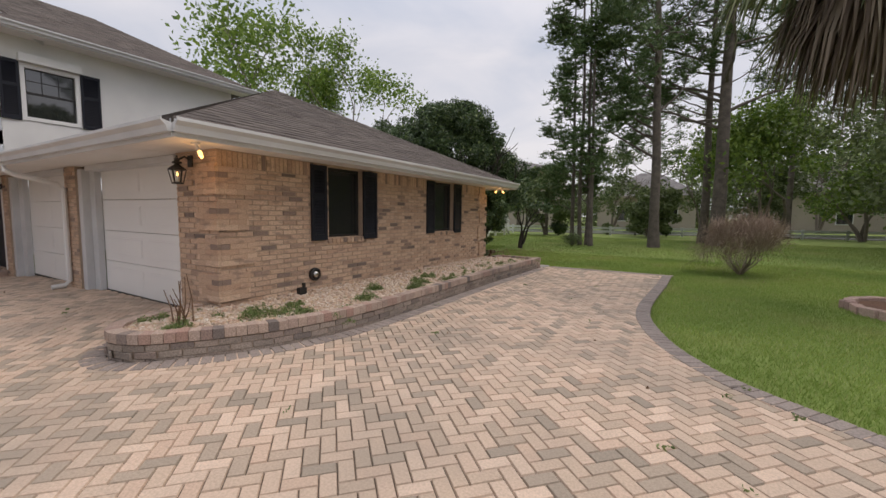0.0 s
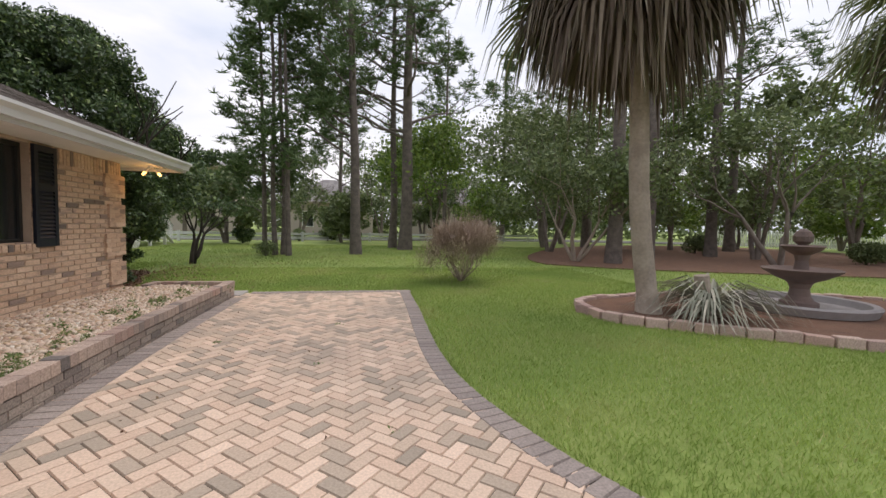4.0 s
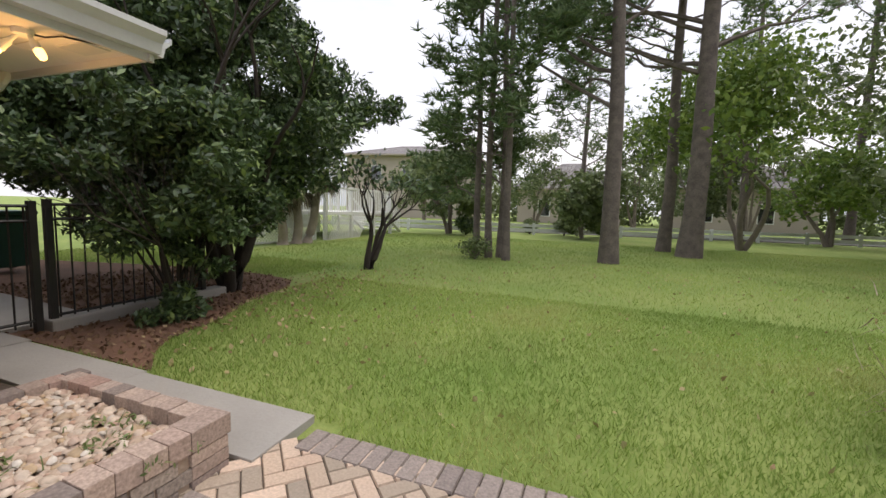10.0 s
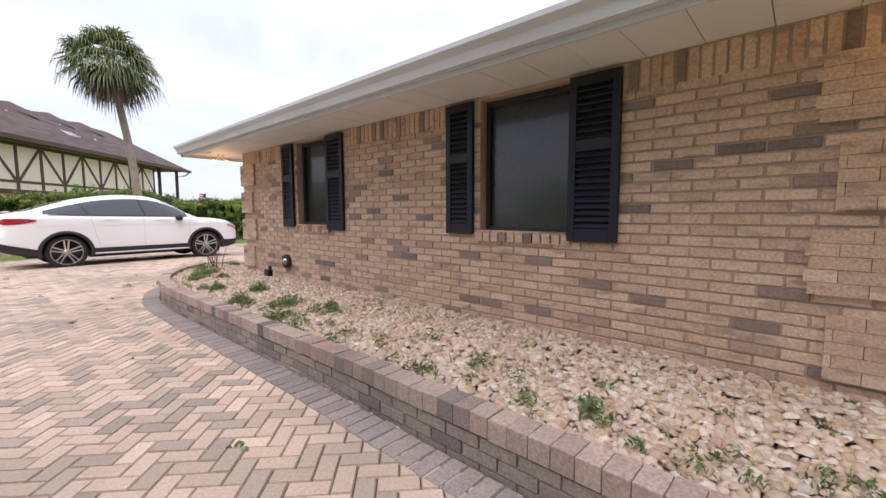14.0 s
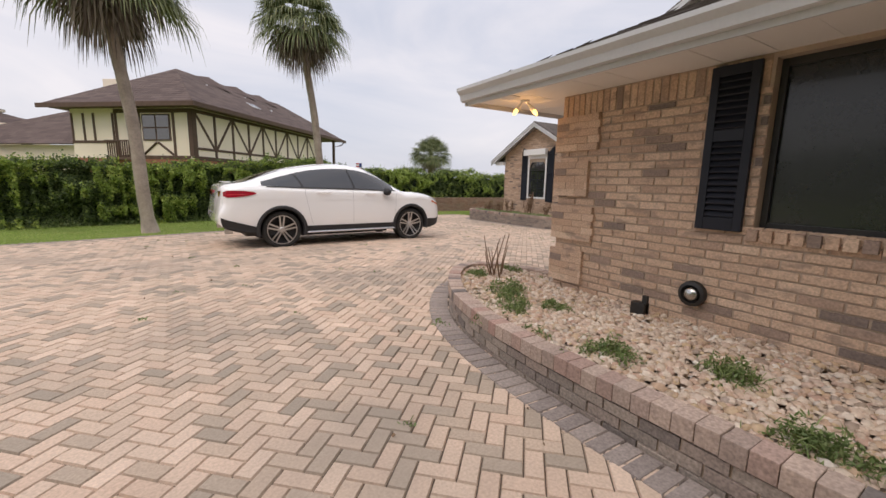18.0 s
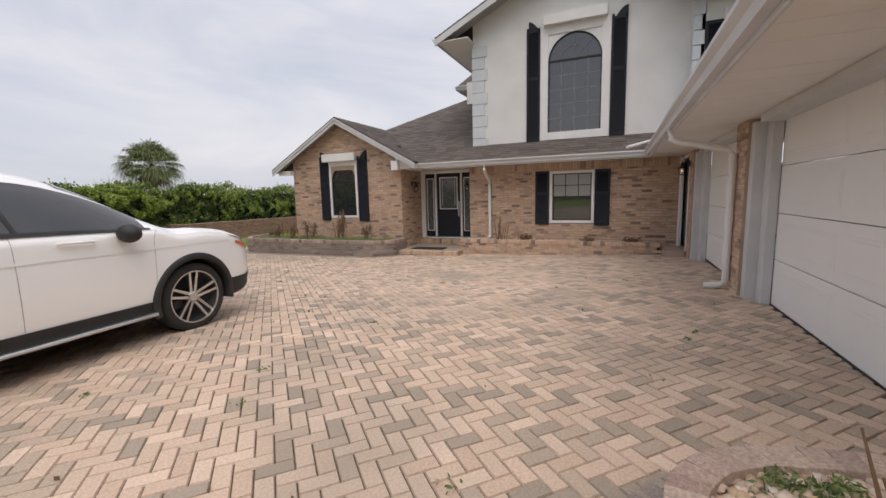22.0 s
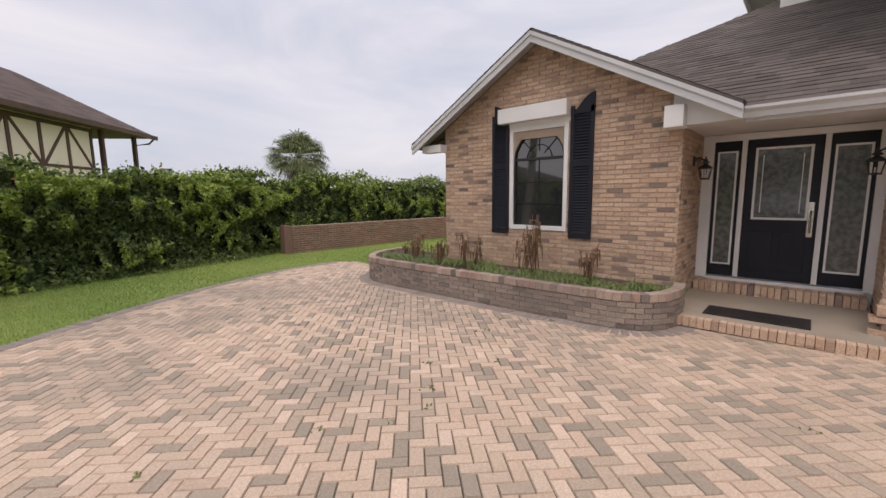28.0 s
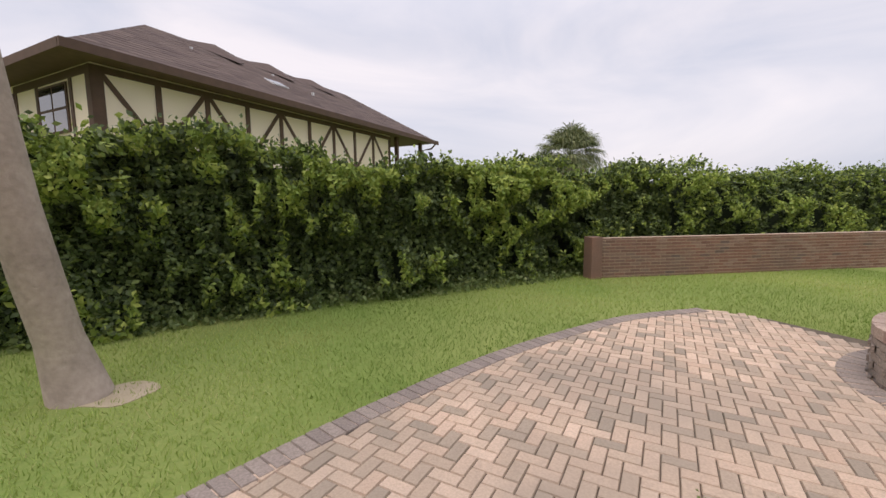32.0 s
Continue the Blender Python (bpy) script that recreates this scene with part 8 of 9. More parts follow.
for sx in (-WB, WB):
    for s in (-1, 1):
        bm = bmesh.new()
        prev = None
        for i in range(33):
            a = math.radians(-14) + math.radians(208) * i / 32
            cs = []
            for rr, yy in ((cutr - 0.012, 0.62), (cutr - 0.012, 1.0), (cutr - 0.004, 1.014), (cutr + 0.05, 1.010), (cutr + 0.058, 0.985)):
                x, z = sx + rr * math.cos(a), WR + rr * math.sin(a)
                wx = car_row(x)[1]
                cs.append(bm.verts.new((x, s * (yy - 1.0 + wx + 0.004 if yy > 0.7 else yy), max(z, 0.20))))
            if prev:
                for p, q, r_, t_ in zip(prev, prev[1:], cs[1:], cs):
                    bm.faces.new((p, q, r_, t_))
            prev = cs
        bmesh.ops.recalc_face_normals(bm, faces=bm.faces[:])
        part("wheel_arch", bm, m_trim, car, "black plastic arch moulding", smooth=True)
        w = part("wheel", tube(bmesh.new(), [(0, 0, 0), (0, s * 0.02, 0)], 0.04, 10), m_trim, car)
        w.location = (sx, s * (TRACK - 0.02), WR)
        bm = bmesh.new()
        prof = [(WR - 0.085, -0.13), (WR - 0.02, -0.128), (WR, -0.10), (WR, 0.10), (WR - 0.02, 0.128), (WR - 0.075, 0.132), (WR - 0.092, 0.12)]
        rings = [[bm.verts.new((r_ * math.cos(6.2832 * k / 48), s * y_, r_ * math.sin(6.2832 * k / 48))) for k in range(48)] for r_, y_ in prof]
        for u, v in zip(rings, rings[1:]):
            for k in range(48):
                bm.faces.new((u[k], u[(k + 1) % 48], v[(k + 1) % 48], v[k]))
        bmesh.ops.recalc_face_normals(bm, faces=bm.faces[:])
        part("tyre", bm, m_tyre, w, "black rubber tyre", smooth=True)
        bm = bmesh.new()
        prof = [(WR - 0.088, 0.122), (WR - 0.10, 0.124), (WR - 0.115, 0.09), (WR - 0.13, 0.0), (0.0, -0.02)]
        rings = [[bm.verts.new((r_ * math.cos(6.2832 * k / 48), s * y_, r_ * math.sin(6.2832 * k / 48))) for k in range(48)] for r_, y_ in prof[:-1]]
        for u, v in zip(rings, rings[1:]):
            for k in range(48):
                bm.faces.new((u[k], u[(k + 1) % 48], v[(k + 1) % 48], v[k]))
        bm.faces.new(rings[-1])
        part("rim", bm, m_trim, w, "dark rim barrel", smooth=True)
        bm = bmesh.new()
        prof = [(WR - 0.086, 0.118), (WR - 0.088, 0.128), (WR - 0.10, 0.127), (WR - 0.104, 0.115)]
        rings = [[bm.verts.new((r_ * math.cos(6.2832 * k / 48), s * y_, r_ * math.sin(6.2832 * k / 48))) for k in range(48)] for r_, y_ in prof]
        for u, v in zip(rings, rings[1:]):
            for k in range(48):
                bm.faces.new((u[k], u[(k + 1) % 48], v[(k + 1) % 48], v[k]))
        part("rim_lip", bm, m_alloy, w, "machined rim edge")
        for k in range(5):
            a0 = 6.2832 * k / 5 + 0.3
            bm = bmesh.new()
            t = Vector((-math.sin(a0), 0, math.cos(a0)))
            out = Vector((math.cos(a0), 0, math.sin(a0)))
            for da in (-1, 1):
                p0 = out * 0.045 + t * da * 0.021 + Vector((0, s * 0.088, 0))
                p1 = out * (WR - 0.104) + t * da * 0.043 + Vector((0, s * 0.120, 0))
                vs = [bm.verts.new(p) for p in (p0 - t * 0.016, p0 + t * 0.016, p1 + t * 0.0125, p1 - t * 0.0125)]
                lo_ = [bm.verts.new(v.co - Vector((0, s * 0.035, 0))) for v in vs]
                bm.faces.new(vs)
                for j in range(4):
                    bm.faces.new((vs[j], lo_[j], lo_[(j + 1) % 4], vs[(j + 1) % 4]))
            bmesh.ops.recalc_face_normals(bm, faces=bm.faces[:])
            part("spoke", bm, m_alloy, w, "machined twin spoke")
        part("hub_cap", tube(bmesh.new(), [(0, s * 0.03, 0), (0, s * 0.095, 0), (0, s * 0.102, 0)], [0.06, 0.055, 0.045], 16), m_alloy, w)
bm = boxes((-2.1, -0.86, 0.27, 2.1, 0.86, 0.36), (-1.0, -0.60, 0.2, 1.0, 0.60, 0.9), (-2.0, -0.60, 0.3, -1.0, 0.6, 0.8), (1.0, -0.6, 0.3, 2.0, 0.6, 0.8))
part("underbody", bm, m_trim, car)
for s in (-1, 1):
    part("side_window", car_patch(bmesh.new(), -1.80, 1.02, 5.1, 6.95, s, 0.006, 40, 8, lambda t: (5.12 + 1.0 * max(0.0, 0.16 - t) ** 1.1, 6.86 - 1.05 * max(0.0, 0.34 - t) ** 1.25 * 3 - 0.25 * max(0.0, 2 * t - 1) ** 8)), m_carglass, car, "dark tinted side glass", smooth=True)
    for xa, tilt in ((-1.10, -0.07), (0.02, -0.05)):
        bm = bmesh.new()
        w = 0.010 if xa < -1.1 else 0.016
        pr = [[bm.verts.new(car_point(xa + tilt * (j / 8 - 0.5) * 2 + dx, 5.12 + (1.45 if xa < -1 else 1.72) * j / 8, s, 0.010)) for dx in (-w, w)] for j in range(9)]
        for u, v in zip(pr, pr[1:]):
            bm.faces.new((u[0], u[1], v[1], v[0]))
        part("pillar_trim", bm, m_trim, car)
    for s0, s1, o, m_, nm in ((5.0, 5.13, 0.009, m_trim, "belt_trim"),):
        part(nm, car_patch(bmesh.new(), -1.72, 1.06, s0, s1, s, o, 40, 2), m_, car)
    part("sill_cladding", car_patch(bmesh.new(), -1.02, 1.02, 1.2, 2.3, s, 0.010, 20, 6), m_trim, car, "black lower cladding", smooth=True)
    part("shoulder_crease", flank_patch([(-1.95 + 3.9 * i / 24, 0.985 - 0.02 * i / 24) for i in range(25)], [(-1.95 + 3.9 * i / 24, 0.965 - 0.02 * i / 24) for i in range(25)], s, 0.007, 2), m_carpaint, car, smooth=True)
    part("running_board", tube(bmesh.new(), [(-1.0, s * 0.99, 0.31), (1.0, s * 0.985, 0.31)], 0.022, 8), m_alloy, car, "silver running board strip")
    lamp = [(-2.45 + 0.54 * i / 20, 0.062 * (1 - (i / 20) ** 3.2 * 0.85) * min(1.0, 0.55 + i / 5), 1.065 + 0.022 * (i / 20)) for i in range(21)]
    part("tail_light", flank_patch([(x, z + h) for x, h, z in lamp], [(x, z - h) for x, h, z in lamp], s, 0.012), m_red, car, "red tail lamp", smooth=True)
    part("lamp_strip", flank_patch([(x, z - h * 0.1) for x, h, z in lamp[2:17]], [(x, z - h * 0.32) for x, h, z in lamp[2:17]], s, 0.015, 2), m_redbright, car, "bright red strip in the tail lamp", smooth=True)
    part("headlight", car_patch(bmesh.new(), 1.98, 2.36, 4.1, 5.0, s, 0.008, 12, 5, lambda t: (4.55 - 0.35 * t, 4.75 + 0.2 * t)), m_lampglass, car, smooth=True)
    part("side_marker", car_patch(bmesh.new(), 2.05, 2.34, 3.95, 4.15, s, 0.012, 8, 2), m_amber, car, "amber reflector")
    for xa in (-0.62, 0.42):
        bm = tube(bmesh.new(), [car_point(xa - 0.13, 4.15, s, 0.012), car_point(xa - 0.1, 4.15, s, 0.036), car_point(xa + 0.1, 4.15, s, 0.036), car_point(xa + 0.13, 4.15, s, 0.012)], 0.014, 6)
        part("door_handle", bm, m_carpaint, car, smooth=True)
    for pts in ([(-0.98, 5.0), (-1.0, 4.0), (-0.93, 3.2), (-0.86, 2.4)], [(0.02, 5.0), (0.02, 2.32)], [(1.12, 5.0), (1.06, 4.0), (1.02, 2.32)]):
        bm = bmesh.new()
        pr = []
        for (xa, sa), (xb, sb_) in zip(pts, pts[1:]):
            for j in range(9):
                t = j / 8
                pr.append([bm.verts.new(car_point(xa + (xb - xa) * t + dx, sa + (sb_ - sa) * t, s, 0.0025)) for dx in (-0.002, 0.002)])
        for u, v in zip(pr, pr[1:]):
            if (u[0].co - v[0].co).length > 1e-6:
                bm.faces.new((u[0], u[1], v[1], v[0]))
        part("door_seam", bm, m_seam, car)
    bm = bmesh.new()
    bmesh.ops.create_uvsphere(bm, u_segments=18, v_segments=10, radius=1.0, matrix=Matrix.LocRotScale((0.78, s * 1.07, 1.13), None, (0.085, 0.125, 0.085)))
    tube(bm, [(0.82, s * 0.93, 1.06), (0.8, s * 1.0, 1.09)], 0.025, 6)
    part("mirror", bm, m_trim, car, "black door mirror", smooth=True)
    bm = tube(bmesh.new(), [(-2.30, s * 0.62, 0.36), (-2.43, s * 0.62, 0.36)], [0.06, 0.055], 14)
    part("exhaust", bm, m_alloy, car)
    part("bumper_cladding", car_patch(bmesh.new(), -2.43, -1.93, 1.0, 3.0, s, 0.010, 10, 6, lambda t: (1.0, 2.55 - 0.3 * t)), m_trim, car, "black rear bumper insert", smooth=True)
    part("bumper_cladding", car_patch(bmesh.new(), 1.93, 2.40, 1.0, 2.6, s, 0.010, 10, 6), m_trim, car, smooth=True)
part("windscreen", car_patch(car_patch(bmesh.new(), 0.5, 1.14, 7.2, 9.0, 1, 0.006, 12, 6), 0.5, 1.14, 7.2, 9.0, -1, 0.006, 12, 6), m_carglass, car, smooth=True)
part("rear_window", car_patch(car_patch(bmesh.new(), -2.12, -1.40, 7.75, 9.0, 1, 0.006, 14, 6), -2.12, -1.40, 7.75, 9.0, -1, 0.006, 14, 6), m_carglass, car, smooth=True)
bm = bmesh.new()
pr = []
for j in range(17):
    y = -0.72 + 1.44 * j / 16
    x = -2.34 + 0.10 * (y / 0.72) ** 2
    pr.append([bm.verts.new((x + a, y, 1.245 + b)) for a, b in ((0.16, 0.0), (-0.05, 0.055), (-0.06, 0.04), (0.12, -0.04))])
for u, v in zip(pr, pr[1:]):
    for k in range(4):
        bm.faces.new((u[k], v[k], v[(k + 1) % 4], u[(k + 1) % 4]))
bmesh.ops.recalc_face_normals(bm, faces=bm.faces[:])
part("spoiler", bm, m_carpaint, car, smooth=True)
part("grille", boxes((2.36, -0.42, 0.50, 2.425, 0.42, 0.70), bevel=0.02), m_trim, car)
part("licence_plate", boxes((-2.485, -0.26, 0.90, -2.465, 0.26, 1.02), bevel=0.004), m_fascia, car)

for s in (-1, 1):
    part("tail_light", boxes((-2.485, s * 0.40, 1.005, -2.468, s * 0.76, 1.12), bevel=0.006), m_red, car, "red tail lamp")


# ---- neighbouring houses ----
m_cream = mat("cream_stucco", (0.90, 0.785, 0.66), (0.84, 0.73, 0.61), rough=0.9, scale=0.6, fine=40, bump=0.3)
m_timber = mat("brown_timber", (0.12, 0.07, 0.05), (0.085, 0.052, 0.038), rough=0.8, scale=4)
m_browntile = pieces("brown_roof", [(0.0, (0.085, 0.058, 0.052)), (0.5, (0.115, 0.08, 0.07)), (1.0, (0.14, 0.10, 0.088))], island=True, fine=120, rough=0.9)
m_orangebrick = mat("orange_brick", (0.36, 0.15, 0.09), (0.27, 0.11, 0.07), rough=0.9, scale=3, fine=20)
m_beige2 = mat("beige_stucco", (0.76, 0.67, 0.54), (0.68, 0.60, 0.48), rough=0.9, scale=0.5, fine=30, bump=0.2)

TUDOR = Matrix.Translation((-2.45, -17.94, -0.4)) @ Matrix(((-0.659, 0.752, 0, 0), (-0.752, -0.659, 0, 0), (0, 0, 1, 0), (0, 0, 0, 1)))
tudor = thing("half_timbered_house", "half-timbered cream house with a brown hipped roof behind the hedge", "house")
tudor.matrix_basis = TUDOR


def t_box(name, material, u0, v0, z0, u1, v1, z1, parent=None, bevel=0.0, label=""):
    """Local x runs along the long face, local y is the depth."""
    return part(name, boxes((u0, v0, z0, u1, v1, z1), bevel=bevel), material, parent or tudor, label)


EZ = 5.65
t_box("wall", m_orangebrick, 0.95, 0.95, 0, 15.8, 9.0, 2.75, label="orange brick ground floor")
t_box("wall", m_cream, 0.97, 0.97, 2.75, 15.78, 8.98, EZ - 0.05, label="cream upper wall")
V = 0.965
t_box("timber", m_timber, 0.95, V - 0.035, 2.70, 15.8, V, 2.92)
t_box("timber", m_timber, 0.95, V - 0.03, 3.28, 15.8, V, 3.42)
t_box("timber", m_timber, 0.95, V - 0.03, 5.30, 15.8, V, 5.50)
bays = 9
bw = (15.8 - 1.25) / bays
for i in range(bays + 1):
    u = 0.95 + 0.15 + i * bw
    t_box("timber", m_timber, u - 0.09 - (0.06 if i == 0 else 0), V - 0.034, 2.9, u + 0.09 + (0.06 if i == 0 else 0), V, 5.32)
    if i < bays:
        a, b = (u + 0.09, u + bw - 0.09)
        z0, z1 = 3.4, 5.32
        p, q = ((a, z1), (b, z0)) if i % 2 == 0 else ((a, z0), (b, z1))
        bm = bmesh.new()
        v = [bm.verts.new((x, V - dv, z)) for dv in (0.0, 0.028) for x, z in ((p[0] - 0.09, p[1]), (p[0] + 0.09, p[1]), (q[0] + 0.09, q[1]), (q[0] - 0.09, q[1]))]
        for f in ((0, 1, 2, 3), (7, 6, 5, 4), (0, 4, 5, 1), (1, 5, 6, 2), (2, 6, 7, 3), (3, 7, 4, 0)):
            bm.faces.new([v[k] for k in f])
        bmesh.ops.recalc_face_normals(bm, faces=bm.faces[:])
        part("brace", bm, m_timber, tudor)
# short end with a window
t_box("timber", m_timber, 0.93, 0.95, 2.9, 0.97, 1.22, 5.5)
t_box("timber", m_timber, 0.935, 1.2, 5.28, 0.97, 6.0, 5.5)
t_box("timber", m_timber, 0.935, 1.2, 2.72, 0.97, 6.0, 2.92)
for v in (2.15, 4.35, 5.9):
    t_box("timber", m_timber, 0.94, v - 0.08, 2.92, 0.97, v + 0.08, 5.3)
wn2 = t_box("window", m_timber, 0.92, 2.35, 3.75, 0.96, 4.15, 5.2, label="dark four-pane window")
for v0, v1 in ((2.42, 3.2), (3.3, 4.08)):
    for z0, z1 in ((3.82, 4.42), (4.5, 5.13)):
        t_box("pane", m_glass, 0.905, v0, z0, 0.918, v1, z1, wn2)
for s in (0, 1):
    bm = bmesh.new()
    v0, v1 = (2.25, 3.2) if s == 0 else (4.25, 3.3)
    tube(bm, [(0.95, v0, 2.95), (0.95, v1, 3.65)], 0.07, 4)
    part("brace", bm, m_timber, tudor)
# porch posts at the far end
for u in (16.3, 19.2):
    t_box("post", m_timber, u - 0.1, 0.75, 0, u + 0.1, 0.95, EZ - 0.1)
t_box("porch_floor", m_timber, 15.8, 0.8, 2.6, 19.4, 8.5, 2.8)
t_box("soffit_board", m_timber, 0.1, 0.1, EZ - 0.1, 20.0, 9.9, EZ - 0.03)
t_box("fascia", m_timber, -0.05, -0.05, EZ - 0.18, 20.2, 0.05, EZ + 0.06)
t_box("fascia", m_timber, -0.06, 0.06, EZ - 0.18, 0.05, 10.0, EZ + 0.06)
L, Dp, RZ = 20.15, 10.0, 8.65
P = {"a": (0, 0, EZ), "b": (L, 0, EZ), "c": (L, Dp, EZ), "d": (0, Dp, EZ), "e": (4.7, 5.0, RZ), "f": (16.5, 5.0, RZ - 0.1)}
for nm, keys, sd in (("roof_slope", "abfe", 21), ("roof_slope", "dae", 22), ("roof_slope", "bcf", 23), ("roof_slope", "cdef", 24)):
    shingled(nm, [P[k] for k in keys], tudor, m_browntile, 0.3, 0.7, sd, 0.06)
for u, hgt in ((7.6, 0.2), (10.6, 0.2), (13.6, 0.16)):
    bm = bmesh.new()
    c0 = [bm.verts.new(q) for q in ((u - 1.7, 5.0, RZ - 0.08), (u, 3.3, RZ - 0.9), (u + 1.7, 5.0, RZ - 0.1), (u, 6.7, RZ - 0.9))]
    tip = bm.verts.new((u, 5.0, RZ + hgt))
    for i in range(4):
        bm.faces.new((c0[i], c0[(i + 1) % 4], tip))
    part("ridge_hip", bm, m_browntile, tudor)
sky_l = part("skylight", boxes((-0.45, -0.35, 0, 0.45, 0.35, 0.12), bevel=0.02), m_fascia, tudor, "pale skylight frame")
sky_l.matrix_basis = Matrix.Translation((8.6, 2.3, EZ + 1.28)) @ Matrix.Rotation(math.atan(0.54), 4, "X")
pn = part("pane", boxes((-0.38, -0.28, 0.12, 0.38, 0.28, 0.13)), m_glass, sky_l)
for u, v, z in ((5.6, 3.6, 7.6), (9.6, 3.6, 7.6), (10.8, 2.2, 6.85)):
    part("vent_pipe", tube(bmesh.new(), [(u, v, z - 0.4), (u, v, z + 0.25)], 0.07, 8), m_fascia, tudor)
# lower wing, balcony and chimney on the short end
shingled("wing_roof", [(4.4, 28.0, 3.9), (4.4, 10.1, 3.9), (9.4, 10.1, 7.3), (9.4, 17.0, 7.3)], tudor, m_browntile, 0.3, 0.7, 25, 0.08)
t_box("wing_wall", m_cream, 5.0, 10.2, 0, 12.0, 26.0, 3.85)
for v in (6.1, 7.4, 8.1, 8.9):
    t_box("timber", m_timber, 0.94, v - 0.07, 3.7, 0.968, v + 0.07, 5.3)
t_box("timber", m_timber, 0.936, 6.0, 3.6, 0.968, 9.0, 3.75)
t_box("chimney", m_cream, 3.2, 7.6, 5.0, 4.8, 9.0, 7.75, bevel=0.03)
part("flue", tube(bmesh.new(), [(3.7, 8.2, 7.7), (3.7, 8.2, 8.1)], 0.12, 10), m_fascia, tudor)
t_box("balcony_floor", m_timber, 0.35, 4.4, 2.65, 0.93, 6.1, 2.8)
for i in range(12):
    t_box("baluster", m_timber, 0.35, 4.4 + i * 0.14, 2.8, 0.40, 4.45 + i * 0.14, 3.65)
t_box("rail", m_timber, 0.32, 4.4, 3.65, 0.43, 6.1, 3.73)
# gutter pipe on the porch corner
part("downpipe", tube(bmesh.new(), [(19.9, 0.0, EZ - 0.1), (19.8, 0.3, EZ - 0.45), (19.3, 0.8, EZ - 0.6), (19.25, 0.85, 2.0)], 0.06, 6), m_timber, tudor)


def villa(name, label, at, turn, w, d, h, roof_h, wall_m, roof_m, wins, over=0.7, seed=1):
    """A plain hipped house with its windows on the face towards local -y and both ends."""
    v = thing(name, label, "house", "distant houses", "", at, turn)
    part("wall", boxes((-w / 2, -d / 2, -0.5, w / 2, d / 2, h)), wall_m, v)
    a, b = w / 2 + over, d / 2 + over
    r = min(a, b)
    P = [(-a, -b, h), (a, -b, h), (a, b, h), (-a, b, h), (-a + r, -b + r, h + roof_h), (a - r, b - r, h + roof_h)]
    shingled("roof", [P[0], P[1], P[5] if w >= d else P[4], P[4]][:4] if w > d else [P[0], P[1], P[4]], v, roof_m, 0.35, 0.9, seed, 0.1)
    shingled("roof", [P[2], P[3], P[4], P[5]] if w > d else [P[2], P[3], P[5]], v, roof_m, 0.35, 0.9, seed + 1, 0.1)
    shingled("roof", [P[1], P[2], P[5]] if w > d else [P[1], P[2], P[5], P[4]], v, roof_m, 0.35, 0.9, seed + 2, 0.1)
    shingled("roof", [P[3], P[0], P[4]] if w > d else [P[3], P[0], P[4], P[5]], v, roof_m, 0.35, 0.9, seed + 3, 0.1)
    part("eave", boxes((-a, -b, h - 0.18, a, b, h - 0.001)), wall_m, v)
    for x, z, ww, hh in wins:
        f = part("window", boxes((x - ww / 2 - 0.08, -d / 2 - 0.05, z - 0.08, x + ww / 2 + 0.08, -d / 2 + 0.02, z + hh + 0.08)), m_white, v)
        part("pane", boxes((x - ww / 2, -d / 2 - 0.06, z, x + ww / 2, -d / 2 - 0.051, z + hh)), m_glass, f)
    return v


villa("stucco_house", "cream two-storey stucco house with dark hipped roofs", (18.8, -46.5, 0), 208, 10, 8, 7.0, 1.6, m_beige2, m_browntile, [(-3.6, 4.6, 0.8, 1.4), (-1.6, 4.6, 0.6, 1.2), (1.2, 4.6, 0.8, 1.4), (3.4, 4.6, 0.8, 1.4), (-3, 0.8, 1.2, 1.6), (2, 0.8, 1.2, 1.6)], seed=31)
villa("stucco_house", "cream stucco tower house with a dark hipped roof", (16.6, -46.2, 0), 208, 4.4, 6, 8.9, 1.1, m_beige2, m_browntile, [(-1, 6.4, 0.5, 1.2), (0.2, 6.4, 0.5, 1.2), (1.4, 6.4, 0.5, 1.2)], seed=35)
villa("stucco_house", "low cream house with a brown roof", (12.6, -45.0, 0), 205, 6, 6, 5.6, 1.3, m_beige2, m_browntile, [(-2, 3.2, 0.8, 1.2), (1.5, 3.2, 0.8, 1.2)], seed=39)
villa("low_house", "long low house with a brown roof beyond the hedge", (20.0, -30.5, 0), 215, 15, 8, 2.9, 2.0, m_beige2, m_browntile, [], seed=43)
villa("stucco_house", "pale cream house with an arched window", (40.0, -48.0, 0), 150, 14, 10, 6.4, 2.0, m_beige2, m_browntile, [(-4, 3.6, 1.0, 1.6), (0, 3.6, 1.2, 1.8), (4, 3.6, 1.0, 1.6)], seed=47)
m_greyroof = pieces("grey_roof", [(0.0, (0.16, 0.15, 0.15)), (1.0, (0.24, 0.225, 0.22))], island=True, fine=120)
m_taupe = mat("taupe_stucco", (0.42, 0.36, 0.31), (0.36, 0.31, 0.27), rough=0.9, scale=0.4, fine=30)
villa("taupe_house", "large taupe two-storey house across the street", (-24.5, 62.0, 0), 8, 16, 11, 7.6, 1.8, m_taupe, m_greyroof, [(-4, 4.6, 1.2, 1.6), (0, 4.6, 1.2, 1.6), (5, 4.6, 1.2, 1.6), (5, 1, 1.4, 1.8)], seed=51)
villa("taupe_house", "smaller taupe house with a grey roof", (-5.0, 63.0, 0), 0, 11, 9, 3.9, 3.2, m_taupe, m_greyroof, [(-2.5, 0.8, 1.2, 1.8), (3, 0.8, 1.2, 1.8)], seed=55)
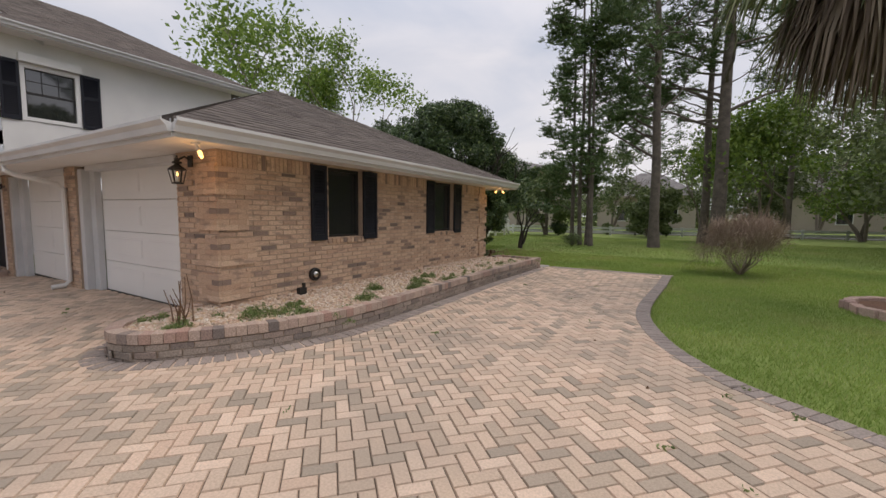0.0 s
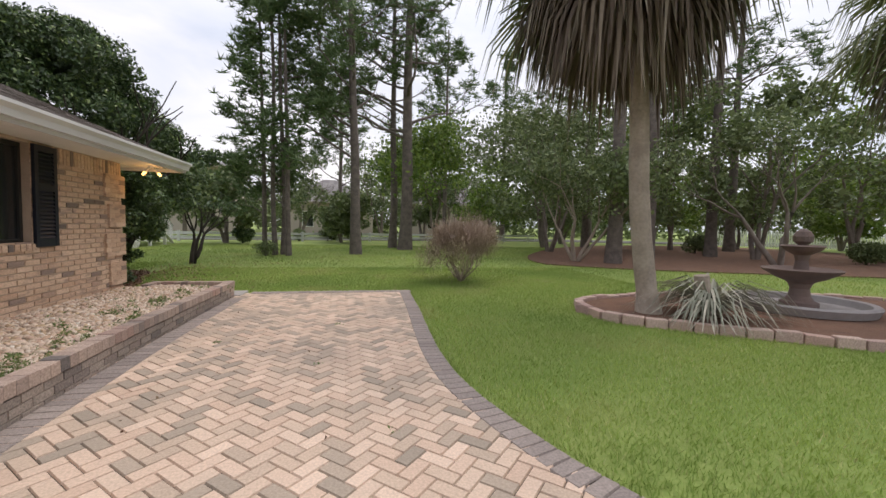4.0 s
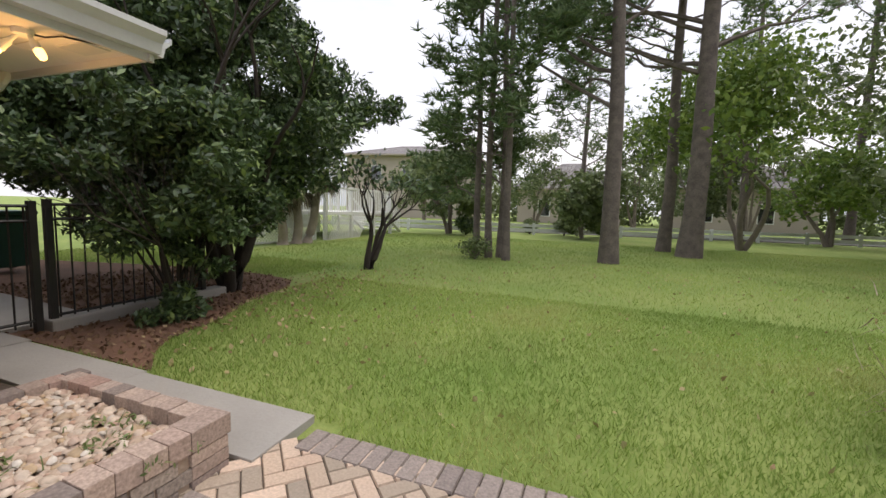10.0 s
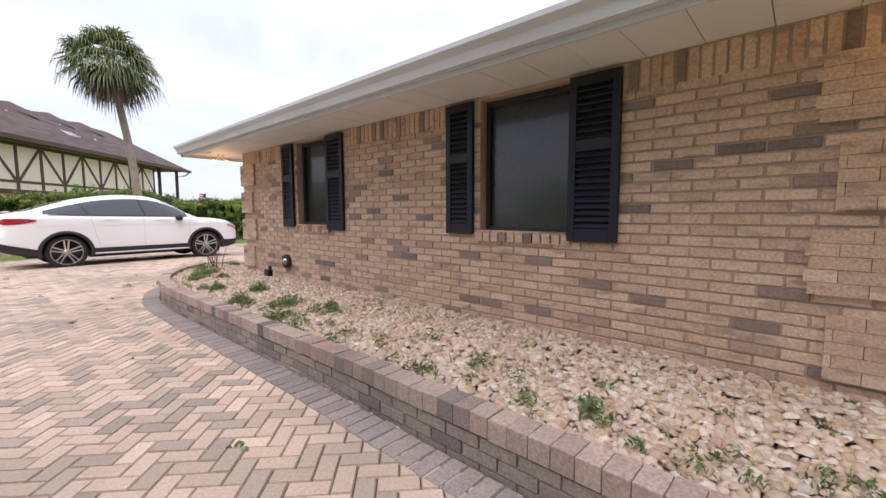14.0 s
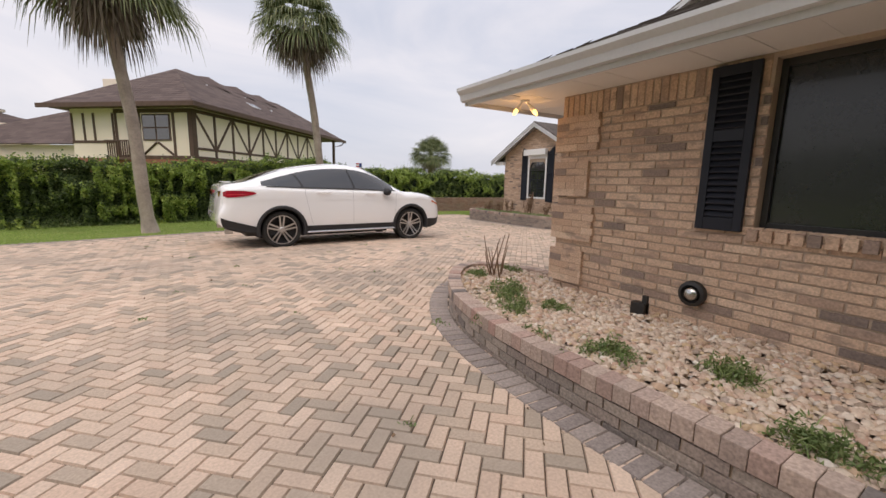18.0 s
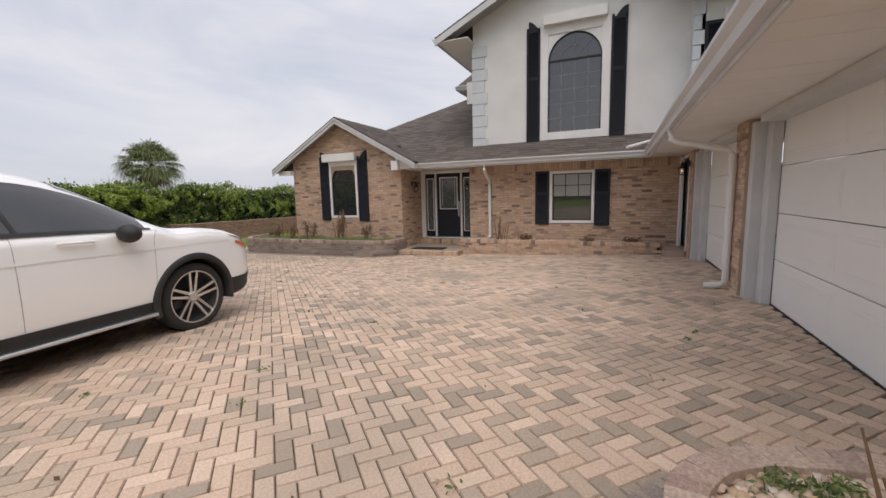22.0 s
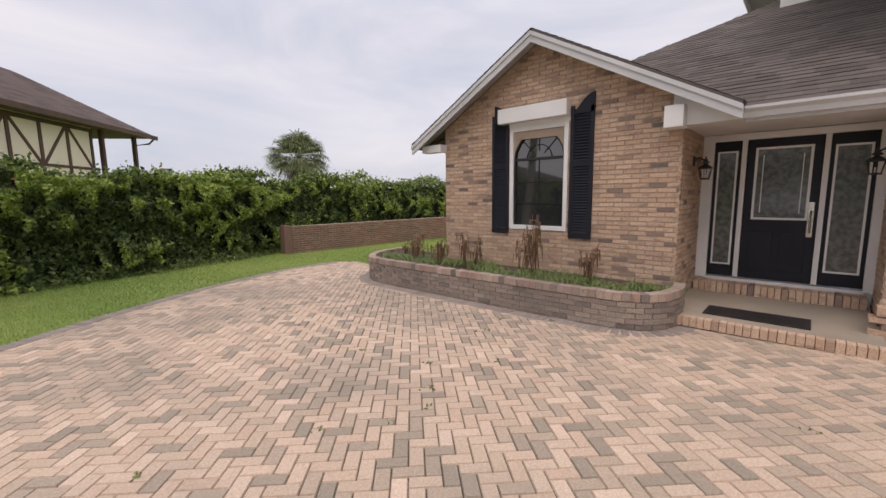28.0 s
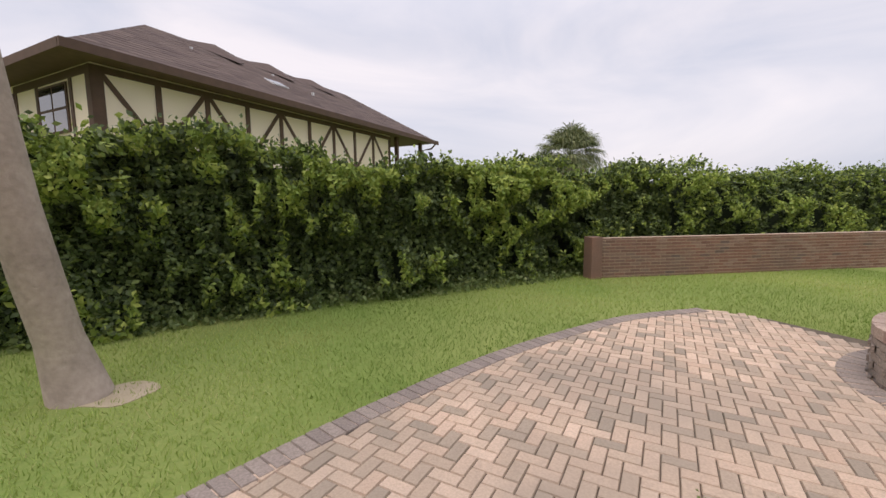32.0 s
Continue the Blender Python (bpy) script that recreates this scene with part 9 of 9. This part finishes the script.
villa("taupe_house", "taupe house half hidden by trees", (12.0, 64.0, 0), -6, 12, 9, 4.2, 3.0, m_taupe, m_greyroof, [(-3, 0.8, 1.2, 1.8), (2, 0.8, 1.2, 1.8)], seed=59)

# small flag beyond the hedge
fl = thing("flag", "small red, white and blue striped flag on a pole", "flag", at=(-14.2, -24.5, -0.3))
part("pole", tube(bmesh.new(), [(0, 0, 0), (0, 0, 3.1)], 0.02, 6), m_fascia, fl)
m_fred, m_fblue = mat("flag_red", (0.5, 0.03, 0.04)), mat("flag_blue", (0.03, 0.05, 0.22))
for i in range(7):
    part("stripe", boxes((0.02, -0.004, 2.35 + i * 0.1, 0.5, 0.004, 2.45 + i * 0.1)), m_fred if i % 2 == 0 else m_white, fl)
part("canton", boxes((0.02, -0.006, 2.72, 0.22, 0.006, 3.05)), m_fblue, fl)
# spiky plant beyond the hedge
sp = thing("spiky_plant", "spiky grey-green plant rising above the hedge", "plant", at=(-16.0, -20.0, -0.3))
rnd = random.Random(77)
paths, ws = [], []
for i in range(46):
    a = rnd.uniform(0, 6.283)
    o = Vector((math.cos(a), math.sin(a), 0)) * rnd.uniform(0.1, 0.9)
    paths.append([Vector((0, 0, 1.4)), Vector((0, 0, 1.9)) + o * 0.5, Vector((0, 0, rnd.uniform(2.3, 3.2))) + o])
    ws.append(0.06)
strips("leaves", paths, ws, m_agave, sp)
part("stem", tube(bmesh.new(), [(0, 0, 0), (0, 0, 1.5)], 0.12, 8), m_palmbark, sp)


# ---- brick facings ----
def lay_bricks(parent, p0, p1, z0, z1, holes, near, soldier, gable, proud, shift):
    """Running bond with clipped ends, an optional soldier course on top, and single bricks where the wall is passed close."""
    d = Vector((p1[0] - p0[0], p1[1] - p0[1], 0))
    w = d.length
    d.normalize()
    out = Vector((d.y, -d.x, 0))
    o = Vector((p0[0], p0[1], 0))
    rnd = random.Random(int(abs(p0[0] * 100 + p0[1] * 10)))
    verts, faces = [], []
    singles = []

    def add(u0, u1, a, b):
        pr = proud + rnd.uniform(-0.0015, 0.003)
        k = len(verts)
        c = 0.004
        for u, z, e in ((u0, a, -0.006), (u1, a, -0.006), (u1, b, -0.006), (u0, b, -0.006), (u0 + c, a + c, pr), (u1 - c, a + c, pr), (u1 - c, b - c, pr), (u0 + c, b - c, pr)):
            q = o + d * u + out * e
            verts.append((q.x, q.y, z))
        faces.extend(((k + 4, k + 5, k + 6, k + 7), (k, k + 1, k + 5, k + 4), (k + 1, k + 2, k + 6, k + 5), (k + 2, k + 3, k + 7, k + 6), (k + 3, k, k + 4, k + 7)))

    def free(u0, u1, a, b):
        """The stretches of a brick that lie outside all openings."""
        out_ = [(u0, u1)]
        for h0, ha, h1, hb in holes:
            if a < hb - 0.01 and b > ha + 0.01:
                nxt = []
                for s, e in out_:
                    if s < h0:
                        nxt.append((s, min(e, h0)))
                    if e > h1:
                        nxt.append((max(s, h1), e))
                out_ = [(s, e) for s, e in nxt if e - s > 0.02]
        return out_

    top = (soldier - 0.205) if soldier else z1
    r = 0
    z = z0
    while z < top - 0.01:
        b = min(z + BH - BT, top)
        u = -BL * 0.5 * (r % 2) + shift
        while u < w:
            s, e = max(u, 0.0), min(u + BL - BT, w)
            if e - s > 0.025:
                lo_u, hi_u = s, e
                if gable:
                    gl, gr, ga, gz, gt_ = gable
                    zz = max(z, b)
                    if zz > gz:
                        k = (zz - gz) / (gt_ - gz)
                        lo_u, hi_u = max(s, (ga - gl) * k), min(e, w - (gr - ga) * k)
                if hi_u - lo_u > 0.025:
                    for s2, e2 in free(lo_u, hi_u, z, b):
                        if near and len(singles) < 298 and abs(e2 - s2 - (BL - BT)) < 1e-4 and 4.2 < s2 < 7.4 and z > 0.2:
                            singles.append((s2, z))
                        else:
                            add(s2, e2, z, b)
            u += BL
        z += BH
        r += 1
    if soldier:
        u = 0.0
        while u < w - 0.03:
            for s2, e2 in free(u, min(u + BH - BT, w), soldier - 0.2, soldier - 0.005):
                add(s2, e2, soldier - 0.2, soldier - 0.006)
            u += BH
    raw("bricks", verts, faces, m_brick_i, parent, kind="stuff")
    if singles:
        verts, faces = [], []
        o = Vector((0, 0, 0))
        add(0.0, BL - BT, 0.0, BH - BT)
        me = bpy.data.meshes.new("brick")
        me.from_pydata(verts, [], faces)
        me.materials.append(m_brick)
        for s2, z in singles:
            ob = new("brick", me)
            ob.parent = parent
            ob.location = Vector((p0[0], p0[1], 0)) + d * s2 + Vector((0, 0, z)) + out * rnd.uniform(-0.001, 0.002)


for job in BRICK_JOBS:
    lay_bricks(*job)
lay_bricks(garden_wall, GW_LINE[0], GW_LINE[1], -0.4, 0.43, [], False, None, None, 0.006, 0.0)
for k in garden_wall.children:
    if k.name.startswith("bricks"):
        k.data.materials[0] = m_gw
# corner blocks of projecting brick on the garage wing, long and short in turn
corner_quoin = thing("brick_quoins", "projecting brick corner blocks on the garage wing", "quoins", kind="structure")
for (px, py), sides in (((XE, YG), ((0, 1), (-1, 0))), ((XE, YN), ((0, -1), (-1, 0)))):
    z, i = 0.30, 0
    while z < 1.75:
        hgt = 5 * BH
        for k, (dx, dy) in enumerate(sides):
            L = (0.37 if (i % 2 == 0) else 0.47) if k == 0 else 0.40
            rnd = random.Random(i * 7 + k)
            vs, fs = [], []
            for rr in range(5):
                u = 0.0
                while u < L - 0.02:
                    e = min(u + (BL if (u > 0 or rr % 2 == 0) else BL * 0.5), L)
                    a, b = (u + 0.0015, e - 0.0015)
                    z0_, z1_ = z + rr * BH + 0.001, z + (rr + 1) * BH - 0.0015
                    n_ = len(vs)
                    for uu, zz, oo in ((a, z0_, 0.0), (b, z0_, 0.0), (b, z1_, 0.0), (a, z1_, 0.0), (a, z0_, 0.042), (b, z0_, 0.042), (b, z1_, 0.042), (a, z1_, 0.042)):
                        nx, ny = (1, 0) if dx == 0 else (0, -1 if py == YG else 1)
                        vs.append((px + dx * uu + nx * oo + (0.040 if (k == 1 and uu < 0.01) else 0), py + dy * uu + ny * oo, zz))
                    fs += [(n_ + 4, n_ + 5, n_ + 6, n_ + 7), (n_, n_ + 1, n_ + 5, n_ + 4), (n_ + 1, n_ + 2, n_ + 6, n_ + 5), (n_ + 2, n_ + 3, n_ + 7, n_ + 6), (n_ + 3, n_, n_ + 4, n_ + 7)]
                    u = e
            raw("quoin_block", vs, fs, m_brick_i, corner_quoin)
        z += hgt + 0.10
        i += 1

# ---- pavers ----
PL, PW, PG = 0.190, 0.095, 0.0046
ang = radians(46.5)
ca, sa = math.cos(ang), math.sin(ang)
verts, faces, singles = [], [], []
rnd = random.Random(501)
dx0, dx1 = min(p[0] for p in DRIVE), 13.9
dy0, dy1 = min(p[1] for p in DRIVE), max(p[1] for p in DRIVE)
EDGE_LINES = [(EAST_EDGE, 1), (SOUTH_EDGE, 1), ([(-3.45, 13.2), (-0.6, 13.2)], 1)]
edge_pts = np.array([(x, y) for line, _ in EDGE_LINES for x, y, a in along(line, 0.08)])
PLANT_IN = [(x, y) for x, y, a in along(LINE1, 0.08)]
plant_pts = np.array(PLANT_IN)


def field(xy):
    """Which places are open driveway: not under planters, house or border."""
    x, y = xy[:, 0], xy[:, 1]
    ok = inside_many(xy, DRIVE)
    ok &= ~((x < -14.2) | ((y > 5.25) & (x < -5.0)) | ((x < -13.7) & (y > -2.4) & (y < -0.35)))
    ok &= ~inside_many(xy, FILL1) & ~inside_many(xy, FILL2)
    for pts, r in ((edge_pts, 0.115), (plant_pts, 0.06)):
        for q in pts:
            ok &= (np.abs(x - q[0]) > r) | (np.abs(y - q[1]) > r) | (np.hypot(x - q[0], y - q[1]) > r)
    return ok


def paver(cx, cy_, a, L, W, up=0.0):
    z = ground(cx, cy_) + rnd.uniform(-0.002, 0.002) + up
    gx = (ground(cx + 0.1, cy_) - ground(cx - 0.1, cy_)) / 0.2 + rnd.uniform(-0.006, 0.006)
    gy = (ground(cx, cy_ + 0.1) - ground(cx, cy_ - 0.1)) / 0.2 + rnd.uniform(-0.006, 0.006)
    c, s = math.cos(a), math.sin(a)
    k = len(verts)
    b = 0.005
    for e, zz in ((0.0, -0.012), (b, 0.0)):
        for u, v in ((-L / 2 + e, -W / 2 + e), (L / 2 - e, -W / 2 + e), (L / 2 - e, W / 2 - e), (-L / 2 + e, W / 2 - e)):
            x, y = u * c - v * s, u * s + v * c
            verts.append((cx + x, cy_ + y, z + zz + x * gx + y * gy))
    faces.extend(((k + 4, k + 5, k + 6, k + 7), (k, k + 1, k + 5, k + 4), (k + 1, k + 2, k + 6, k + 5), (k + 2, k + 3, k + 7, k + 6), (k + 3, k, k + 4, k + 7)))


me = bpy.data.meshes.new("paver")
b_ = 0.005
pv = [(sx * (PL - PG) / 2 - (sx * b_ if t_ else 0), sy * (PW - PG) / 2 - (sy * b_ if t_ else 0), 0.0 if t_ else -0.012) for t_ in (0, 1) for sx, sy in ((-1, -1), (1, -1), (1, 1), (-1, 1))]
me.from_pydata(pv, [], [(4, 5, 6, 7), (0, 1, 5, 4), (1, 2, 6, 5), (2, 3, 7, 6), (3, 0, 4, 7)])
me.materials.append(m_paver)
count = 0
N = 190
I, J = (k.ravel().astype(float) for k in np.meshgrid(np.arange(-N, N), np.arange(-N, N), indexing="ij"))
for turned in (0, 1):
    # herringbone: an upright and a lying brick for each step of the stair
    u, v = PW * (I + 2 * J), PW * (I - 2 * J)
    cu, cv, a = (u + PW / 2, v + PW, ang + math.pi / 2) if turned == 0 else (u + 2 * PW, v + PW / 2, ang)
    xy = np.stack([-4.0 + cu * ca - cv * sa, 2.0 + cu * sa + cv * ca], 1)
    xy = xy[(xy[:, 0] > dx0) & (xy[:, 0] < dx1) & (xy[:, 1] > dy0) & (xy[:, 1] < dy1)]
    xy = xy[field(xy)]
    for x, y in xy.tolist():
        if count < 149 * (turned + 1) and -3.2 < x < -1.0 and 5.0 < y < 8.2:
            ob = new("paver", me)
            ob.parent = driveway
            ob.matrix_basis = pose(x, y, ground(x, y) + rnd.uniform(-0.002, 0.002), rnd.uniform(-0.35, 0.35), rnd.uniform(-0.35, 0.35), math.degrees(a))
            count += 1
        else:
            paver(x, y, a, PL - PG, PW - PG)
raw("field_pavers", verts, faces, m_paver_i, driveway, kind="stuff")
verts, faces = [], []
for line, s in EDGE_LINES:
    for x, y, a in along(line, 0.1):
        ox, oy = -math.sin(a), math.cos(a)
        if inside(x + ox * 0.12, y + oy * 0.12, DRIVE):
            paver(x + ox * 0.1, y + oy * 0.1, a, 0.095, 0.195, 0.006)
        elif inside(x - ox * 0.12, y - oy * 0.12, DRIVE):
            paver(x - ox * 0.1, y - oy * 0.1, a, 0.095, 0.195, 0.006)
for x, y, a in along(LINE1, 0.1):
    ox, oy = math.sin(a), -math.cos(a)
    paver(x + ox * 0.11, y + oy * 0.11, a, 0.095, 0.20, 0.006)
for x, y, a in along(LINE2, 0.1):
    ox, oy = math.sin(a), -math.cos(a)
    if x > -14.2:
        paver(x + ox * 0.11, y + oy * 0.11, a, 0.095, 0.20, 0.006)
raw("border_pavers", verts, faces, m_edge_i, driveway, kind="stuff")
bpy.data.objects.remove(house) if not house.children else None
